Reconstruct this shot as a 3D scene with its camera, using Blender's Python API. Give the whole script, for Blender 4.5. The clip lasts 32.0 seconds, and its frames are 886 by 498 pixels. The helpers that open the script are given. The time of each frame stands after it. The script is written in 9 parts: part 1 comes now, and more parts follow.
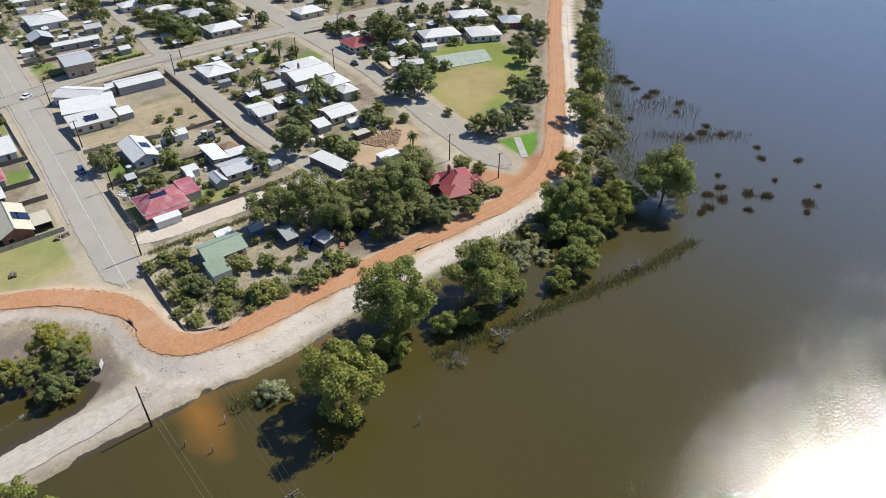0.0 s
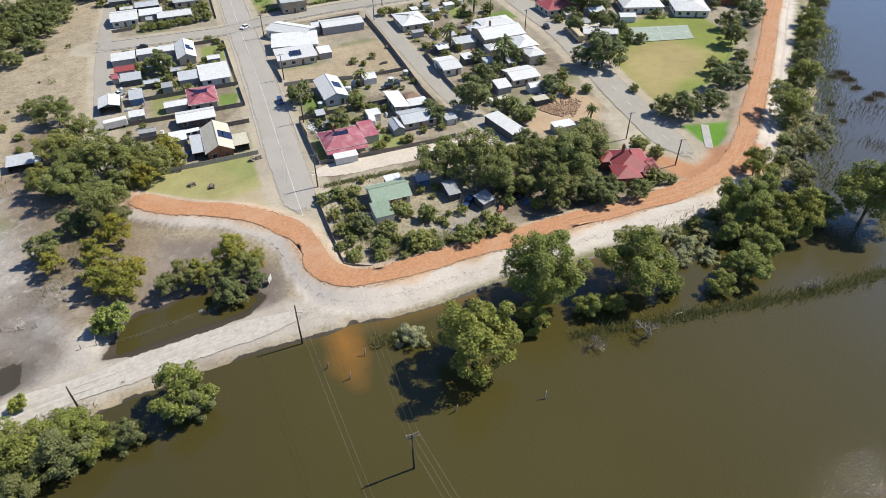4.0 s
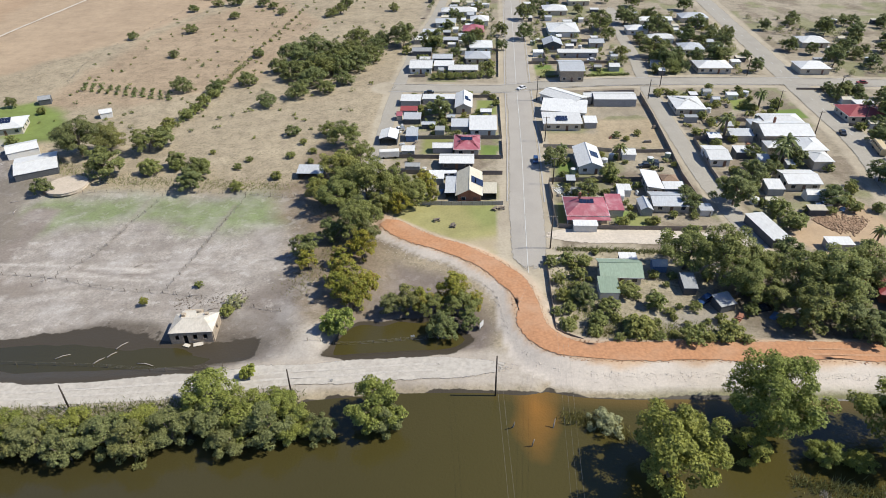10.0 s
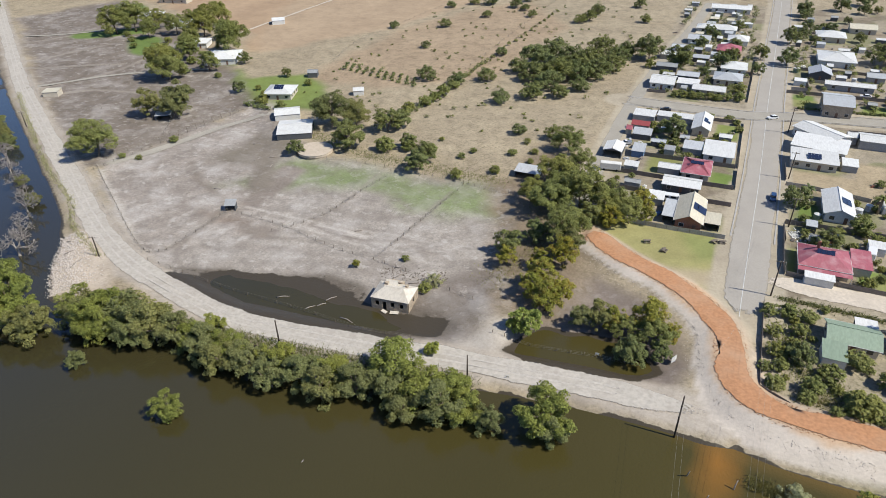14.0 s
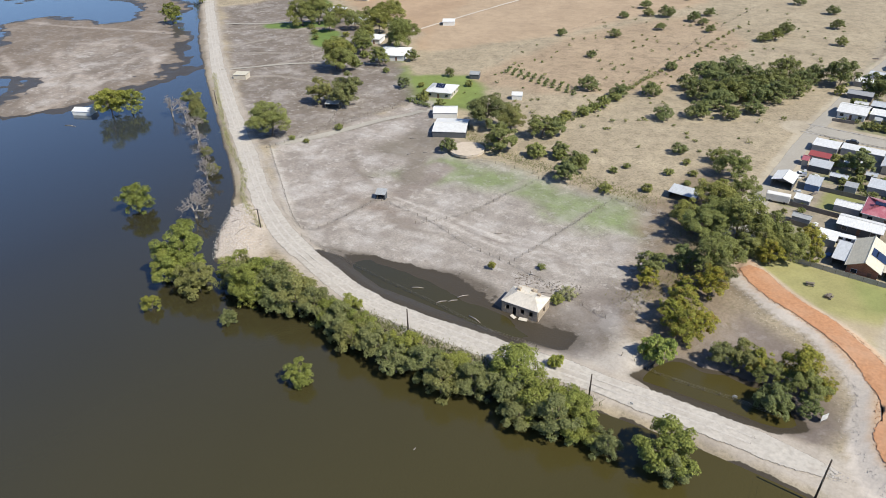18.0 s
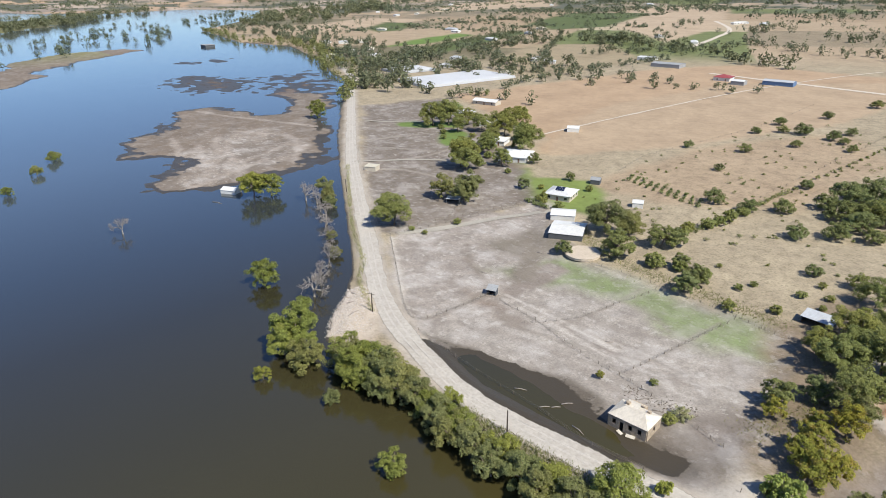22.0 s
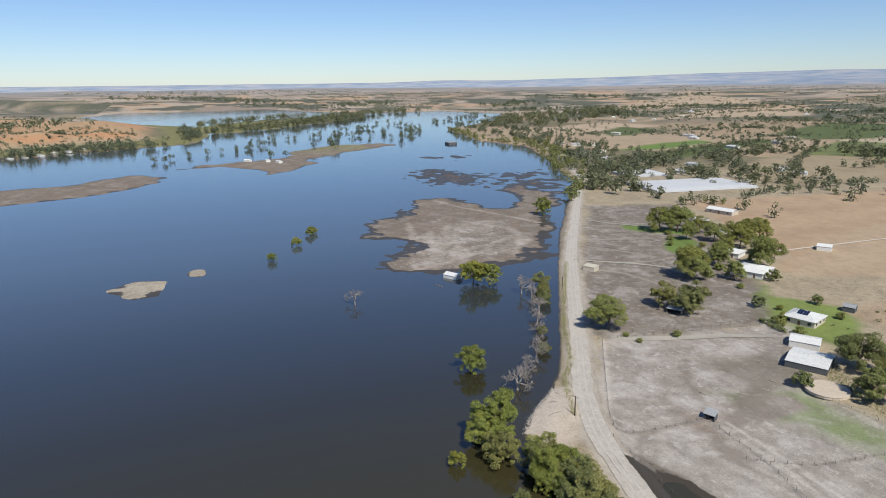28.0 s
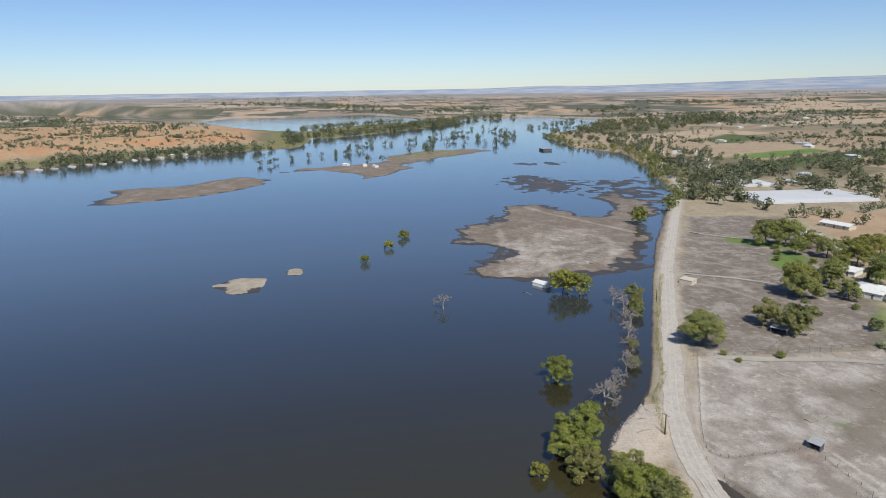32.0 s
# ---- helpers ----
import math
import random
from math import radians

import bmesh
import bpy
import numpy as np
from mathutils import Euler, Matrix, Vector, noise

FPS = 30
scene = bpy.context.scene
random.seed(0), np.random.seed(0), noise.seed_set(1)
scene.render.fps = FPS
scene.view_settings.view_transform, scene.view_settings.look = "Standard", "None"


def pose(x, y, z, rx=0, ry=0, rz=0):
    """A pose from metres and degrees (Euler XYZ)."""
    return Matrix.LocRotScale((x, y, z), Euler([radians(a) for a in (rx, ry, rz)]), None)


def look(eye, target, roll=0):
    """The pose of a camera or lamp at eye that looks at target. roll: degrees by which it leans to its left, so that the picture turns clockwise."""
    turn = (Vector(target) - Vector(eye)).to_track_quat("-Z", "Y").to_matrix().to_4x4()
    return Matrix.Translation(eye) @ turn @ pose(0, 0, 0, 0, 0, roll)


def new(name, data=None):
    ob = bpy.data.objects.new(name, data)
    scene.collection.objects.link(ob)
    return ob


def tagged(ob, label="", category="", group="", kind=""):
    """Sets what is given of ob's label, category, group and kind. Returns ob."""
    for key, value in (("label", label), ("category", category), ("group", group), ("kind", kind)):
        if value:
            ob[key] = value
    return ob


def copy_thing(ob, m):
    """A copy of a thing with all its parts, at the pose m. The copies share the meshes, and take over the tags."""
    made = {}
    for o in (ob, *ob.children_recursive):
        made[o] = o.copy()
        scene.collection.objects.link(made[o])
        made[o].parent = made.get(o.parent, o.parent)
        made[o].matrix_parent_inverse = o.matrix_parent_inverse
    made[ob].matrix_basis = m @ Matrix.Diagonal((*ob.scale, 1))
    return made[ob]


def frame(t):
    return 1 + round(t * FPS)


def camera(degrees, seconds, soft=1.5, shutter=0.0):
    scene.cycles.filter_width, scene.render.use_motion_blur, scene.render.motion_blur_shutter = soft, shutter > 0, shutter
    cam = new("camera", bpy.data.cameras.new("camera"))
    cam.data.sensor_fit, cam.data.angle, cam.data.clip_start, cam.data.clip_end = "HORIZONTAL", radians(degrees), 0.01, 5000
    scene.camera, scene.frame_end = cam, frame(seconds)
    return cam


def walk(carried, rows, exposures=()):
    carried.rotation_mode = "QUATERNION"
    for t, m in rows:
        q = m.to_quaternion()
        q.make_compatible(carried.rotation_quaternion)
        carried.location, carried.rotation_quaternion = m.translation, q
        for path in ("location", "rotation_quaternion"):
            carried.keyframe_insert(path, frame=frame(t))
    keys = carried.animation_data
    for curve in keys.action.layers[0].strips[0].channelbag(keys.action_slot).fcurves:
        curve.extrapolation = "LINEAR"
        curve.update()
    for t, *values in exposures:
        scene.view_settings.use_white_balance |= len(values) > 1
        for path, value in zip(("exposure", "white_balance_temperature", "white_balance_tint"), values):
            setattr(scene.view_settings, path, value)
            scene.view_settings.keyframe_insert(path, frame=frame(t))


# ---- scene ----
cam = camera(69.05, 32.0, 0.9)
# seconds, eye, target, roll: a hovering drone that pans to its left
PATH = [
    (0.0, (-1.02, -160.60, 100.73), (49.84, -98.16, 41.45), 0.29),
    (0.5, (-1.04, -160.42, 100.98), (47.70, -97.17, 40.78), 0.16),
    (1.0, (-0.98, -160.43, 101.05), (45.74, -96.39, 40.09), 0.12),
    (1.5, (-0.89, -160.61, 101.02), (43.17, -95.38, 39.34), 0.03),
    (2.0, (-0.78, -160.77, 101.02), (39.95, -94.04, 38.67), 0.02),
    (2.5, (-0.71, -160.74, 101.11), (36.82, -92.70, 38.15), -0.07),
    (3.0, (-0.73, -160.61, 101.30), (33.97, -91.46, 37.94), -0.19),
    (3.5, (-0.73, -160.58, 101.48), (31.03, -90.19, 37.96), -0.21),
    (5.5, (-0.20, -160.57, 101.37), (18.16, -85.71, 37.66), -0.73),
    (6.0, (-0.17, -160.47, 101.22), (15.17, -84.57, 37.94), -0.78),
    (6.5, (-0.12, -160.48, 100.99), (12.65, -83.27, 38.73), -0.79),
    (7.0, (0.01, -160.41, 100.62), (10.08, -81.96, 39.43), -0.81),
    (7.5, (0.02, -160.33, 100.33), (7.37, -80.77, 40.18), -0.80),
    (8.0, (-0.00, -160.17, 100.11), (4.72, -79.66, 40.99), -0.79),
    (8.5, (-0.09, -160.12, 99.94), (2.08, -78.74, 41.87), -0.81),
    (9.0, (0.00, -160.00, 100.00), (0.00, -77.91, 42.89), -0.83),
    (9.5, (0.13, -159.92, 100.10), (-2.05, -77.21, 43.94), -0.85),
    (10.0, (0.25, -160.05, 100.17), (-4.07, -76.76, 44.99), -0.84),
    (10.5, (0.27, -160.13, 99.99), (-6.47, -76.39, 45.75), -0.86),
    (11.0, (0.18, -160.16, 99.80), (-10.27, -76.57, 45.92), -0.89),
    (11.5, (0.10, -160.24, 99.68), (-14.82, -77.33, 45.80), -0.91),
    (12.0, (0.19, -160.20, 99.62), (-19.14, -78.24, 45.70), -0.99),
    (12.5, (0.23, -160.04, 99.58), (-23.15, -79.16, 45.62), -1.05),
    (13.0, (0.26, -159.96, 99.47), (-26.87, -80.28, 45.48), -1.06),
    (13.5, (0.31, -159.99, 99.31), (-30.57, -81.66, 45.35), -1.08),
    (14.0, (0.41, -160.17, 99.23), (-34.10, -83.37, 45.28), -1.10),
    (14.5, (0.62, -160.34, 99.20), (-37.41, -85.22, 45.25), -1.20),
    (15.0, (0.69, -160.40, 99.12), (-40.72, -87.09, 45.18), -1.25),
    (15.5, (0.61, -160.23, 99.09), (-43.16, -88.36, 45.07), -1.26),
    (17.5, (0.77, -160.06, 98.98), (-50.51, -93.41, 44.88), -1.44),
    (18.0, (0.72, -160.06, 99.01), (-52.36, -93.83, 46.13), -1.36),
    (18.5, (0.74, -160.06, 99.13), (-53.99, -93.30, 48.66), -1.33),
    (19.0, (0.82, -160.28, 99.29), (-55.72, -93.42, 50.99), -1.27),
    (19.5, (0.73, -160.35, 99.30), (-57.26, -94.29, 51.61), -1.19),
    (20.0, (0.61, -160.34, 99.19), (-59.24, -95.94, 51.55), -1.16),
    (20.5, (0.57, -160.26, 99.18), (-61.93, -97.97, 52.14), -1.18),
    (21.0, (0.51, -160.27, 99.19), (-64.32, -98.71, 54.39), -1.09),
    (21.5, (0.46, -160.29, 99.18), (-66.64, -99.25, 57.07), -0.97),
    (22.0, (0.40, -160.35, 99.08), (-69.38, -100.50, 59.72), -0.91),
    (22.5, (0.39, -160.31, 99.03), (-72.32, -102.23, 62.43), -0.86),
    (23.0, (0.41, -160.35, 99.11), (-74.96, -104.01, 65.28), -0.81),
    (23.5, (0.67, -160.41, 99.41), (-77.03, -105.68, 68.33), -0.69),
    (24.0, (0.89, -160.46, 99.55), (-78.64, -107.25, 70.52), -0.67),
    (24.5, (0.92, -160.35, 99.56), (-80.28, -109.48, 70.94), -0.65),
    (25.0, (0.96, -160.26, 99.50), (-81.67, -111.76, 70.88), -0.68),
    (25.5, (0.85, -160.27, 99.41), (-83.17, -114.22, 70.79), -0.71),
    (27.5, (0.58, -160.27, 99.17), (-88.62, -123.48, 72.91), -0.63),
    (28.0, (0.60, -160.27, 99.16), (-89.94, -125.86, 74.28), -0.62),
    (28.5, (0.52, -160.24, 99.18), (-91.01, -127.77, 75.32), -0.59),
    (29.0, (0.61, -160.26, 99.21), (-91.58, -129.62, 75.51), -0.62),
    (29.5, (0.77, -160.27, 99.33), (-92.00, -131.48, 75.57), -0.59),
    (30.0, (0.85, -160.14, 99.49), (-92.50, -133.30, 75.71), -0.70),
    (30.5, (0.89, -159.94, 99.66), (-92.97, -135.05, 75.79), -0.74),
    (31.0, (0.93, -159.79, 99.72), (-93.41, -136.78, 75.84), -0.79),
    (31.5, (1.04, -159.68, 99.65), (-93.62, -138.01, 75.76), -0.81),
    (32.0, (1.09, -159.63, 99.56), (-93.72, -138.67, 75.68), -0.85),
]
walk(cam, [(t, look(e, g, r)) for t, e, g, r in PATH], [(0.0, 0.13), (5.5, 0.28), (9.0, 0.22), (14.0, 0.1), (19.0, 0.28), (22.0, 0.3), (25.0, 0.04), (32.0, -0.07)])

# ---- daylight: high sun from the east ----
SUN_AZ, SUN_EL = radians(89), radians(50)     # from +y towards +x, above the horizon
world = bpy.data.worlds.new("world")
scene.world = world
world.use_nodes = True
wn = world.node_tree.nodes
sky = wn.new("ShaderNodeTexSky")
sky.sky_type, sky.sun_disc = "NISHITA", False
sky.sun_elevation, sky.sun_rotation = SUN_EL, SUN_AZ
sky.air_density, sky.dust_density, sky.ozone_density, sky.altitude = 0.95, 0.1, 3.0, 50
wn["Background"].inputs["Strength"].default_value = 0.098
tint = wn.new("ShaderNodeMix")               # clear dry air: a little bluer than the model
tint.data_type, tint.blend_type = "RGBA", "MULTIPLY"
tint.inputs[0].default_value, tint.inputs[7].default_value = 1.0, (0.84, 0.955, 1.18, 1)
world.node_tree.links.new(sky.outputs["Color"], tint.inputs[6])
world.node_tree.links.new(tint.outputs[2], wn["Background"].inputs["Color"])
sun = new("sun", bpy.data.lights.new("sun", "SUN"))
sun.data.energy, sun.data.angle, sun.data.color = 5.0, radians(0.53), (1.0, 0.955, 0.85)
SUN_DIR = Vector((math.sin(SUN_AZ) * math.cos(SUN_EL), math.cos(SUN_AZ) * math.cos(SUN_EL), math.sin(SUN_EL)))
sun.matrix_world = look(SUN_DIR * 300, (0, 0, 0))

# ---- materials ----
class Nodes:
    """A small wrapper round a node tree."""
    def __init__(self, name):
        self.mat = bpy.data.materials.new(name)
        self.mat.use_nodes = True
        self.n, self.l = self.mat.node_tree.nodes, self.mat.node_tree.links
        self.bsdf = self.n["Principled BSDF"]
        self.coord = None

    def add(self, kind, **values):
        node = self.n.new(kind)
        for key, value in values.items():
            node.inputs[key.replace("_", " ")].default_value = value
        return node

    def link(self, a, b):
        self.l.new(a, b)

    def where(self, local=False):
        if self.coord is None:
            if local:
                self.coord = self.n.new("ShaderNodeTexCoord").outputs["Object"]
            else:
                self.coord = self.n.new("ShaderNodeNewGeometry").outputs["Position"]
        return self.coord

    def noise(self, scale, detail=4.0, rough=0.55, stretch=None):
        node = self.add("ShaderNodeTexNoise", Scale=scale, Detail=detail, Roughness=rough)
        src = self.where()
        if stretch:
            mp = self.n.new("ShaderNodeMapping")
            mp.inputs["Scale"].default_value = stretch
            self.link(src, mp.inputs["Vector"])
            src = mp.outputs["Vector"]
        self.link(src, node.inputs["Vector"])
        return node.outputs["Fac"]

    def ramp(self, fac, stops):
        node = self.n.new("ShaderNodeValToRGB")
        els = node.color_ramp.elements
        while len(els) < len(stops):
            els.new(0.5)
        for el, (pos, c) in zip(els, stops):
            el.position = pos
            el.color = (*c, 1) if not isinstance(c, (int, float)) else (c, c, c, 1)
        self.link(fac, node.inputs["Fac"])
        return node.outputs["Color"]

    def mix(self, fac, a, b, mode="MIX"):
        node = self.n.new("ShaderNodeMix")
        node.data_type, node.blend_type = "RGBA", mode
        for sock, value in ((node.inputs[0], fac), (node.inputs[6], a), (node.inputs[7], b)):
            if isinstance(value, (int, float)):
                sock.default_value = value
            elif isinstance(value, tuple):
                sock.default_value = (*value, 1)
            else:
                self.link(value, sock)
        return node.outputs[2]

    def bump(self, height, strength, distance=0.05):
        node = self.add("ShaderNodeBump", Strength=strength, Distance=distance)
        self.link(height, node.inputs["Height"])
        self.link(node.outputs["Normal"], self.bsdf.inputs["Normal"])
        return node

    def done(self, color=None, rough=0.8, metal=0.0, spec=0.3):
        if color is not None:
            if isinstance(color, tuple):
                self.bsdf.inputs["Base Color"].default_value = (*color, 1)
            else:
                self.link(color, self.bsdf.inputs["Base Color"])
        if isinstance(rough, (int, float)):
            self.bsdf.inputs["Roughness"].default_value = rough
        else:
            self.link(rough, self.bsdf.inputs["Roughness"])
        self.bsdf.inputs["Metallic"].default_value = metal
        self.bsdf.inputs["Specular IOR Level"].default_value = spec
        return self.mat


def shade(c, k):
    return tuple(min(1.0, v * k) for v in c)


def surface(name, c, rough=0.8, metal=0.0, spec=0.3, fine=6.0, coarse=0.5, amount=0.25, bump=0.15, dirt=None, frayed=False):
    """A plain worn surface: colour with grain and blotches. frayed: it thins out into the ground along its edge."""
    k = Nodes(name)
    f, g = k.noise(fine), k.noise(coarse, 5)
    col = k.mix(k.ramp(f, [(0.3, 0.0), (0.7, 1.0)]), shade(c, 1 - amount), shade(c, 1 + amount * 0.6))
    col = k.mix(k.ramp(g, [(0.45, 0.0), (0.75, 0.55)]), col, dirt or shade(c, 1 - 1.6 * amount))
    if bump:
        k.bump(f, bump)
    k.done(col, rough, metal, spec)
    if frayed:
        e = k.n.new("ShaderNodeVertexColor")
        e.layer_name = "edge"
        add = k.n.new("ShaderNodeMath")
        add.operation = "MULTIPLY_ADD"
        k.link(k.noise(0.8, 6, 0.7), add.inputs[0])
        add.inputs[1].default_value = 1.3
        k.link(e.outputs["Color"], add.inputs[2])
        fac = k.ramp(add.outputs[0], [(0.86, 0.0), (0.99, 1.0)])
        m, t = k.n.new("ShaderNodeMixShader"), k.n.new("ShaderNodeBsdfTransparent")
        k.link(fac, m.inputs[0])
        k.link(t.outputs["BSDF"], m.inputs[1])
        k.link(k.bsdf.outputs["BSDF"], m.inputs[2])
        k.link(m.outputs["Shader"], k.n["Material Output"].inputs["Surface"])
    return k.mat


def sheet_metal(name, c, rust=(0.2, 0.1, 0.05), rough=0.45, metal=0.0, amount=0.3):
    """Painted corrugated roof sheets with streaks and stains."""
    k = Nodes(name)
    w = k.n.new("ShaderNodeTexWave")
    w.inputs["Scale"].default_value, w.inputs["Distortion"].default_value = 2.1, 0.2
    k.link(k.where(), w.inputs["Vector"])
    info = k.n.new("ShaderNodeObjectInfo")
    s = k.noise(0.35, 5)
    f = k.noise(2.5, 4, stretch=(1.0, 0.25, 1.0))
    col = k.mix(k.ramp(f, [(0.3, 0.0), (0.75, 1.0)]), shade(c, 0.82), shade(c, 1.06))
    col = k.mix(k.ramp(s, [(0.5, 0.0), (0.85, amount)]), col, rust)
    tint = k.ramp(info.outputs["Random"], [(0.0, 0.84), (1.0, 1.0)])
    col = k.mix(1.0, col, tint, "MULTIPLY")
    k.bump(w.outputs["Fac"], 0.25, 0.03)
    return k.done(col, rough, metal, 0.4)


def leaf_material(name, dark, light, dry=None):
    """Leaves: each clump its own tone, each tree its own tint, some light let through."""
    k = Nodes(name)
    g = k.n.new("ShaderNodeNewGeometry")
    info = k.n.new("ShaderNodeObjectInfo")
    col = k.mix(k.ramp(g.outputs["Random Per Island"], [(0.0, 0.0), (0.5, 0.6), (1.0, 1.0)]), dark, light)
    if dry:
        col = k.mix(k.ramp(k.noise(0.45, 2), [(0.5, 0.0), (0.7, 0.6)]), col, dry)
    col = k.mix(1.0, col, k.ramp(info.outputs["Random"], [(0.0, (0.86, 0.93, 0.86)), (0.5, (0.98, 1.0, 0.95)), (1.0, (1.1, 1.05, 0.84))]), "MULTIPLY")
    k.done(col, 0.6, 0.0, 0.25)
    t = k.n.new("ShaderNodeBsdfTranslucent")
    k.link(col, t.inputs["Color"])
    m = k.n.new("ShaderNodeMixShader")
    m.inputs[0].default_value = 0.26
    k.link(k.bsdf.outputs["BSDF"], m.inputs[1])
    k.link(t.outputs["BSDF"], m.inputs[2])
    k.link(m.outputs["Shader"], k.n["Material Output"].inputs["Surface"])
    return k.mat


def ground_material():
    """The land: its cover's colour, with tufts, clods, dust and stains."""
    k = Nodes("ground_cover")
    a = k.n.new("ShaderNodeVertexColor")
    a.layer_name = "cover"
    b = k.n.new("ShaderNodeVertexColor")
    b.layer_name = "state"                     # r: wet, g: tufted, b: cracked mud
    sep = k.n.new("ShaderNodeSeparateColor")
    k.link(b.outputs["Color"], sep.inputs["Color"])
    wet, tuft, mud = sep.outputs["Red"], sep.outputs["Green"], sep.outputs["Blue"]
    grain, patch, broad = k.noise(1.6, 5, 0.65), k.noise(0.22, 5, 0.6), k.noise(0.035, 5, 0.6)
    dark_spots = k.ramp(k.noise(2.6, 3, 0.6), [(0.58, 0.0), (0.68, 0.5)])
    col = k.mix(k.mix(1.0, dark_spots, tuft, "MULTIPLY"), a.outputs["Color"], (0.12, 0.1, 0.06))
    ragged = k.n.new("ShaderNodeMath")
    ragged.operation = "MAXIMUM"
    k.link(tuft, ragged.inputs[0])
    k.link(mud, ragged.inputs[1])
    uneven = k.ramp(ragged.outputs[0], [(0.0, 0.4), (0.6, 1.0)])
    col = k.mix(uneven, col, k.ramp(grain, [(0.25, 0.68), (0.5, 0.98), (0.8, 1.26)]), "MULTIPLY")
    col = k.mix(uneven, col, k.ramp(patch, [(0.3, 0.74), (0.52, 1.0), (0.75, 1.14)]), "MULTIPLY")
    col = k.mix(1.0, col, k.ramp(broad, [(0.3, (0.86, 0.84, 0.82)), (0.6, (1.05, 1.04, 1.02))]), "MULTIPLY")
    # dry tufts and low scrub
    spots = k.ramp(k.noise(0.85, 4, 0.7), [(0.52, 0.0), (0.64, 0.85)])
    col = k.mix(k.mix(1.0, spots, tuft, "MULTIPLY"), col, (0.13, 0.115, 0.06))
    # drying mud: darker seams and pale salt
    seam = k.ramp(k.noise(0.13, 9, 0.78), [(0.44, 0.5), (0.49, 0.3), (0.53, 0.0)])
    col = k.mix(k.mix(1.0, seam, mud, "MULTIPLY"), col, (0.2, 0.172, 0.145))
    salt = k.ramp(k.noise(0.06, 8, 0.7), [(0.48, 0.0), (0.64, 0.7)])
    col = k.mix(k.mix(1.0, salt, mud, "MULTIPLY"), col, (0.49, 0.455, 0.415))
    flake = k.ramp(k.noise(0.27, 6, 0.72), [(0.56, 0.0), (0.61, 0.6)])
    col = k.mix(k.mix(1.0, flake, mud, "MULTIPLY"), col, (0.5, 0.462, 0.415))
    damp = k.ramp(k.noise(0.19, 7, 0.74), [(0.35, 0.6), (0.4, 0.0)])
    col = k.mix(k.mix(1.0, damp, mud, "MULTIPLY"), col, (0.19, 0.163, 0.138))
    crack = k.ramp(k.noise(0.45, 8, 0.78), [(0.465, 0.0), (0.495, 0.6), (0.515, 0.0)])
    col = k.mix(k.mix(1.0, crack, mud, "MULTIPLY"), col, (0.2, 0.17, 0.145))
    shore = k.n.new("ShaderNodeMath")            # a ragged edge to the wet ground
    shore.operation = "MULTIPLY_ADD"
    k.link(k.noise(0.5, 6, 0.7), shore.inputs[0])
    shore.inputs[1].default_value = 0.9
    k.link(wet, shore.inputs[2])
    wet = k.ramp(shore.outputs[0], [(0.84, 0.0), (0.93, 1.0)])
    col = k.mix(wet, col, (0.06, 0.049, 0.034))
    k.bump(grain, 0.5, 0.12)
    return k.done(col, k.ramp(wet, [(0.0, 0.95), (0.6, 0.7), (1.0, 0.4)]), 0, 0.25)


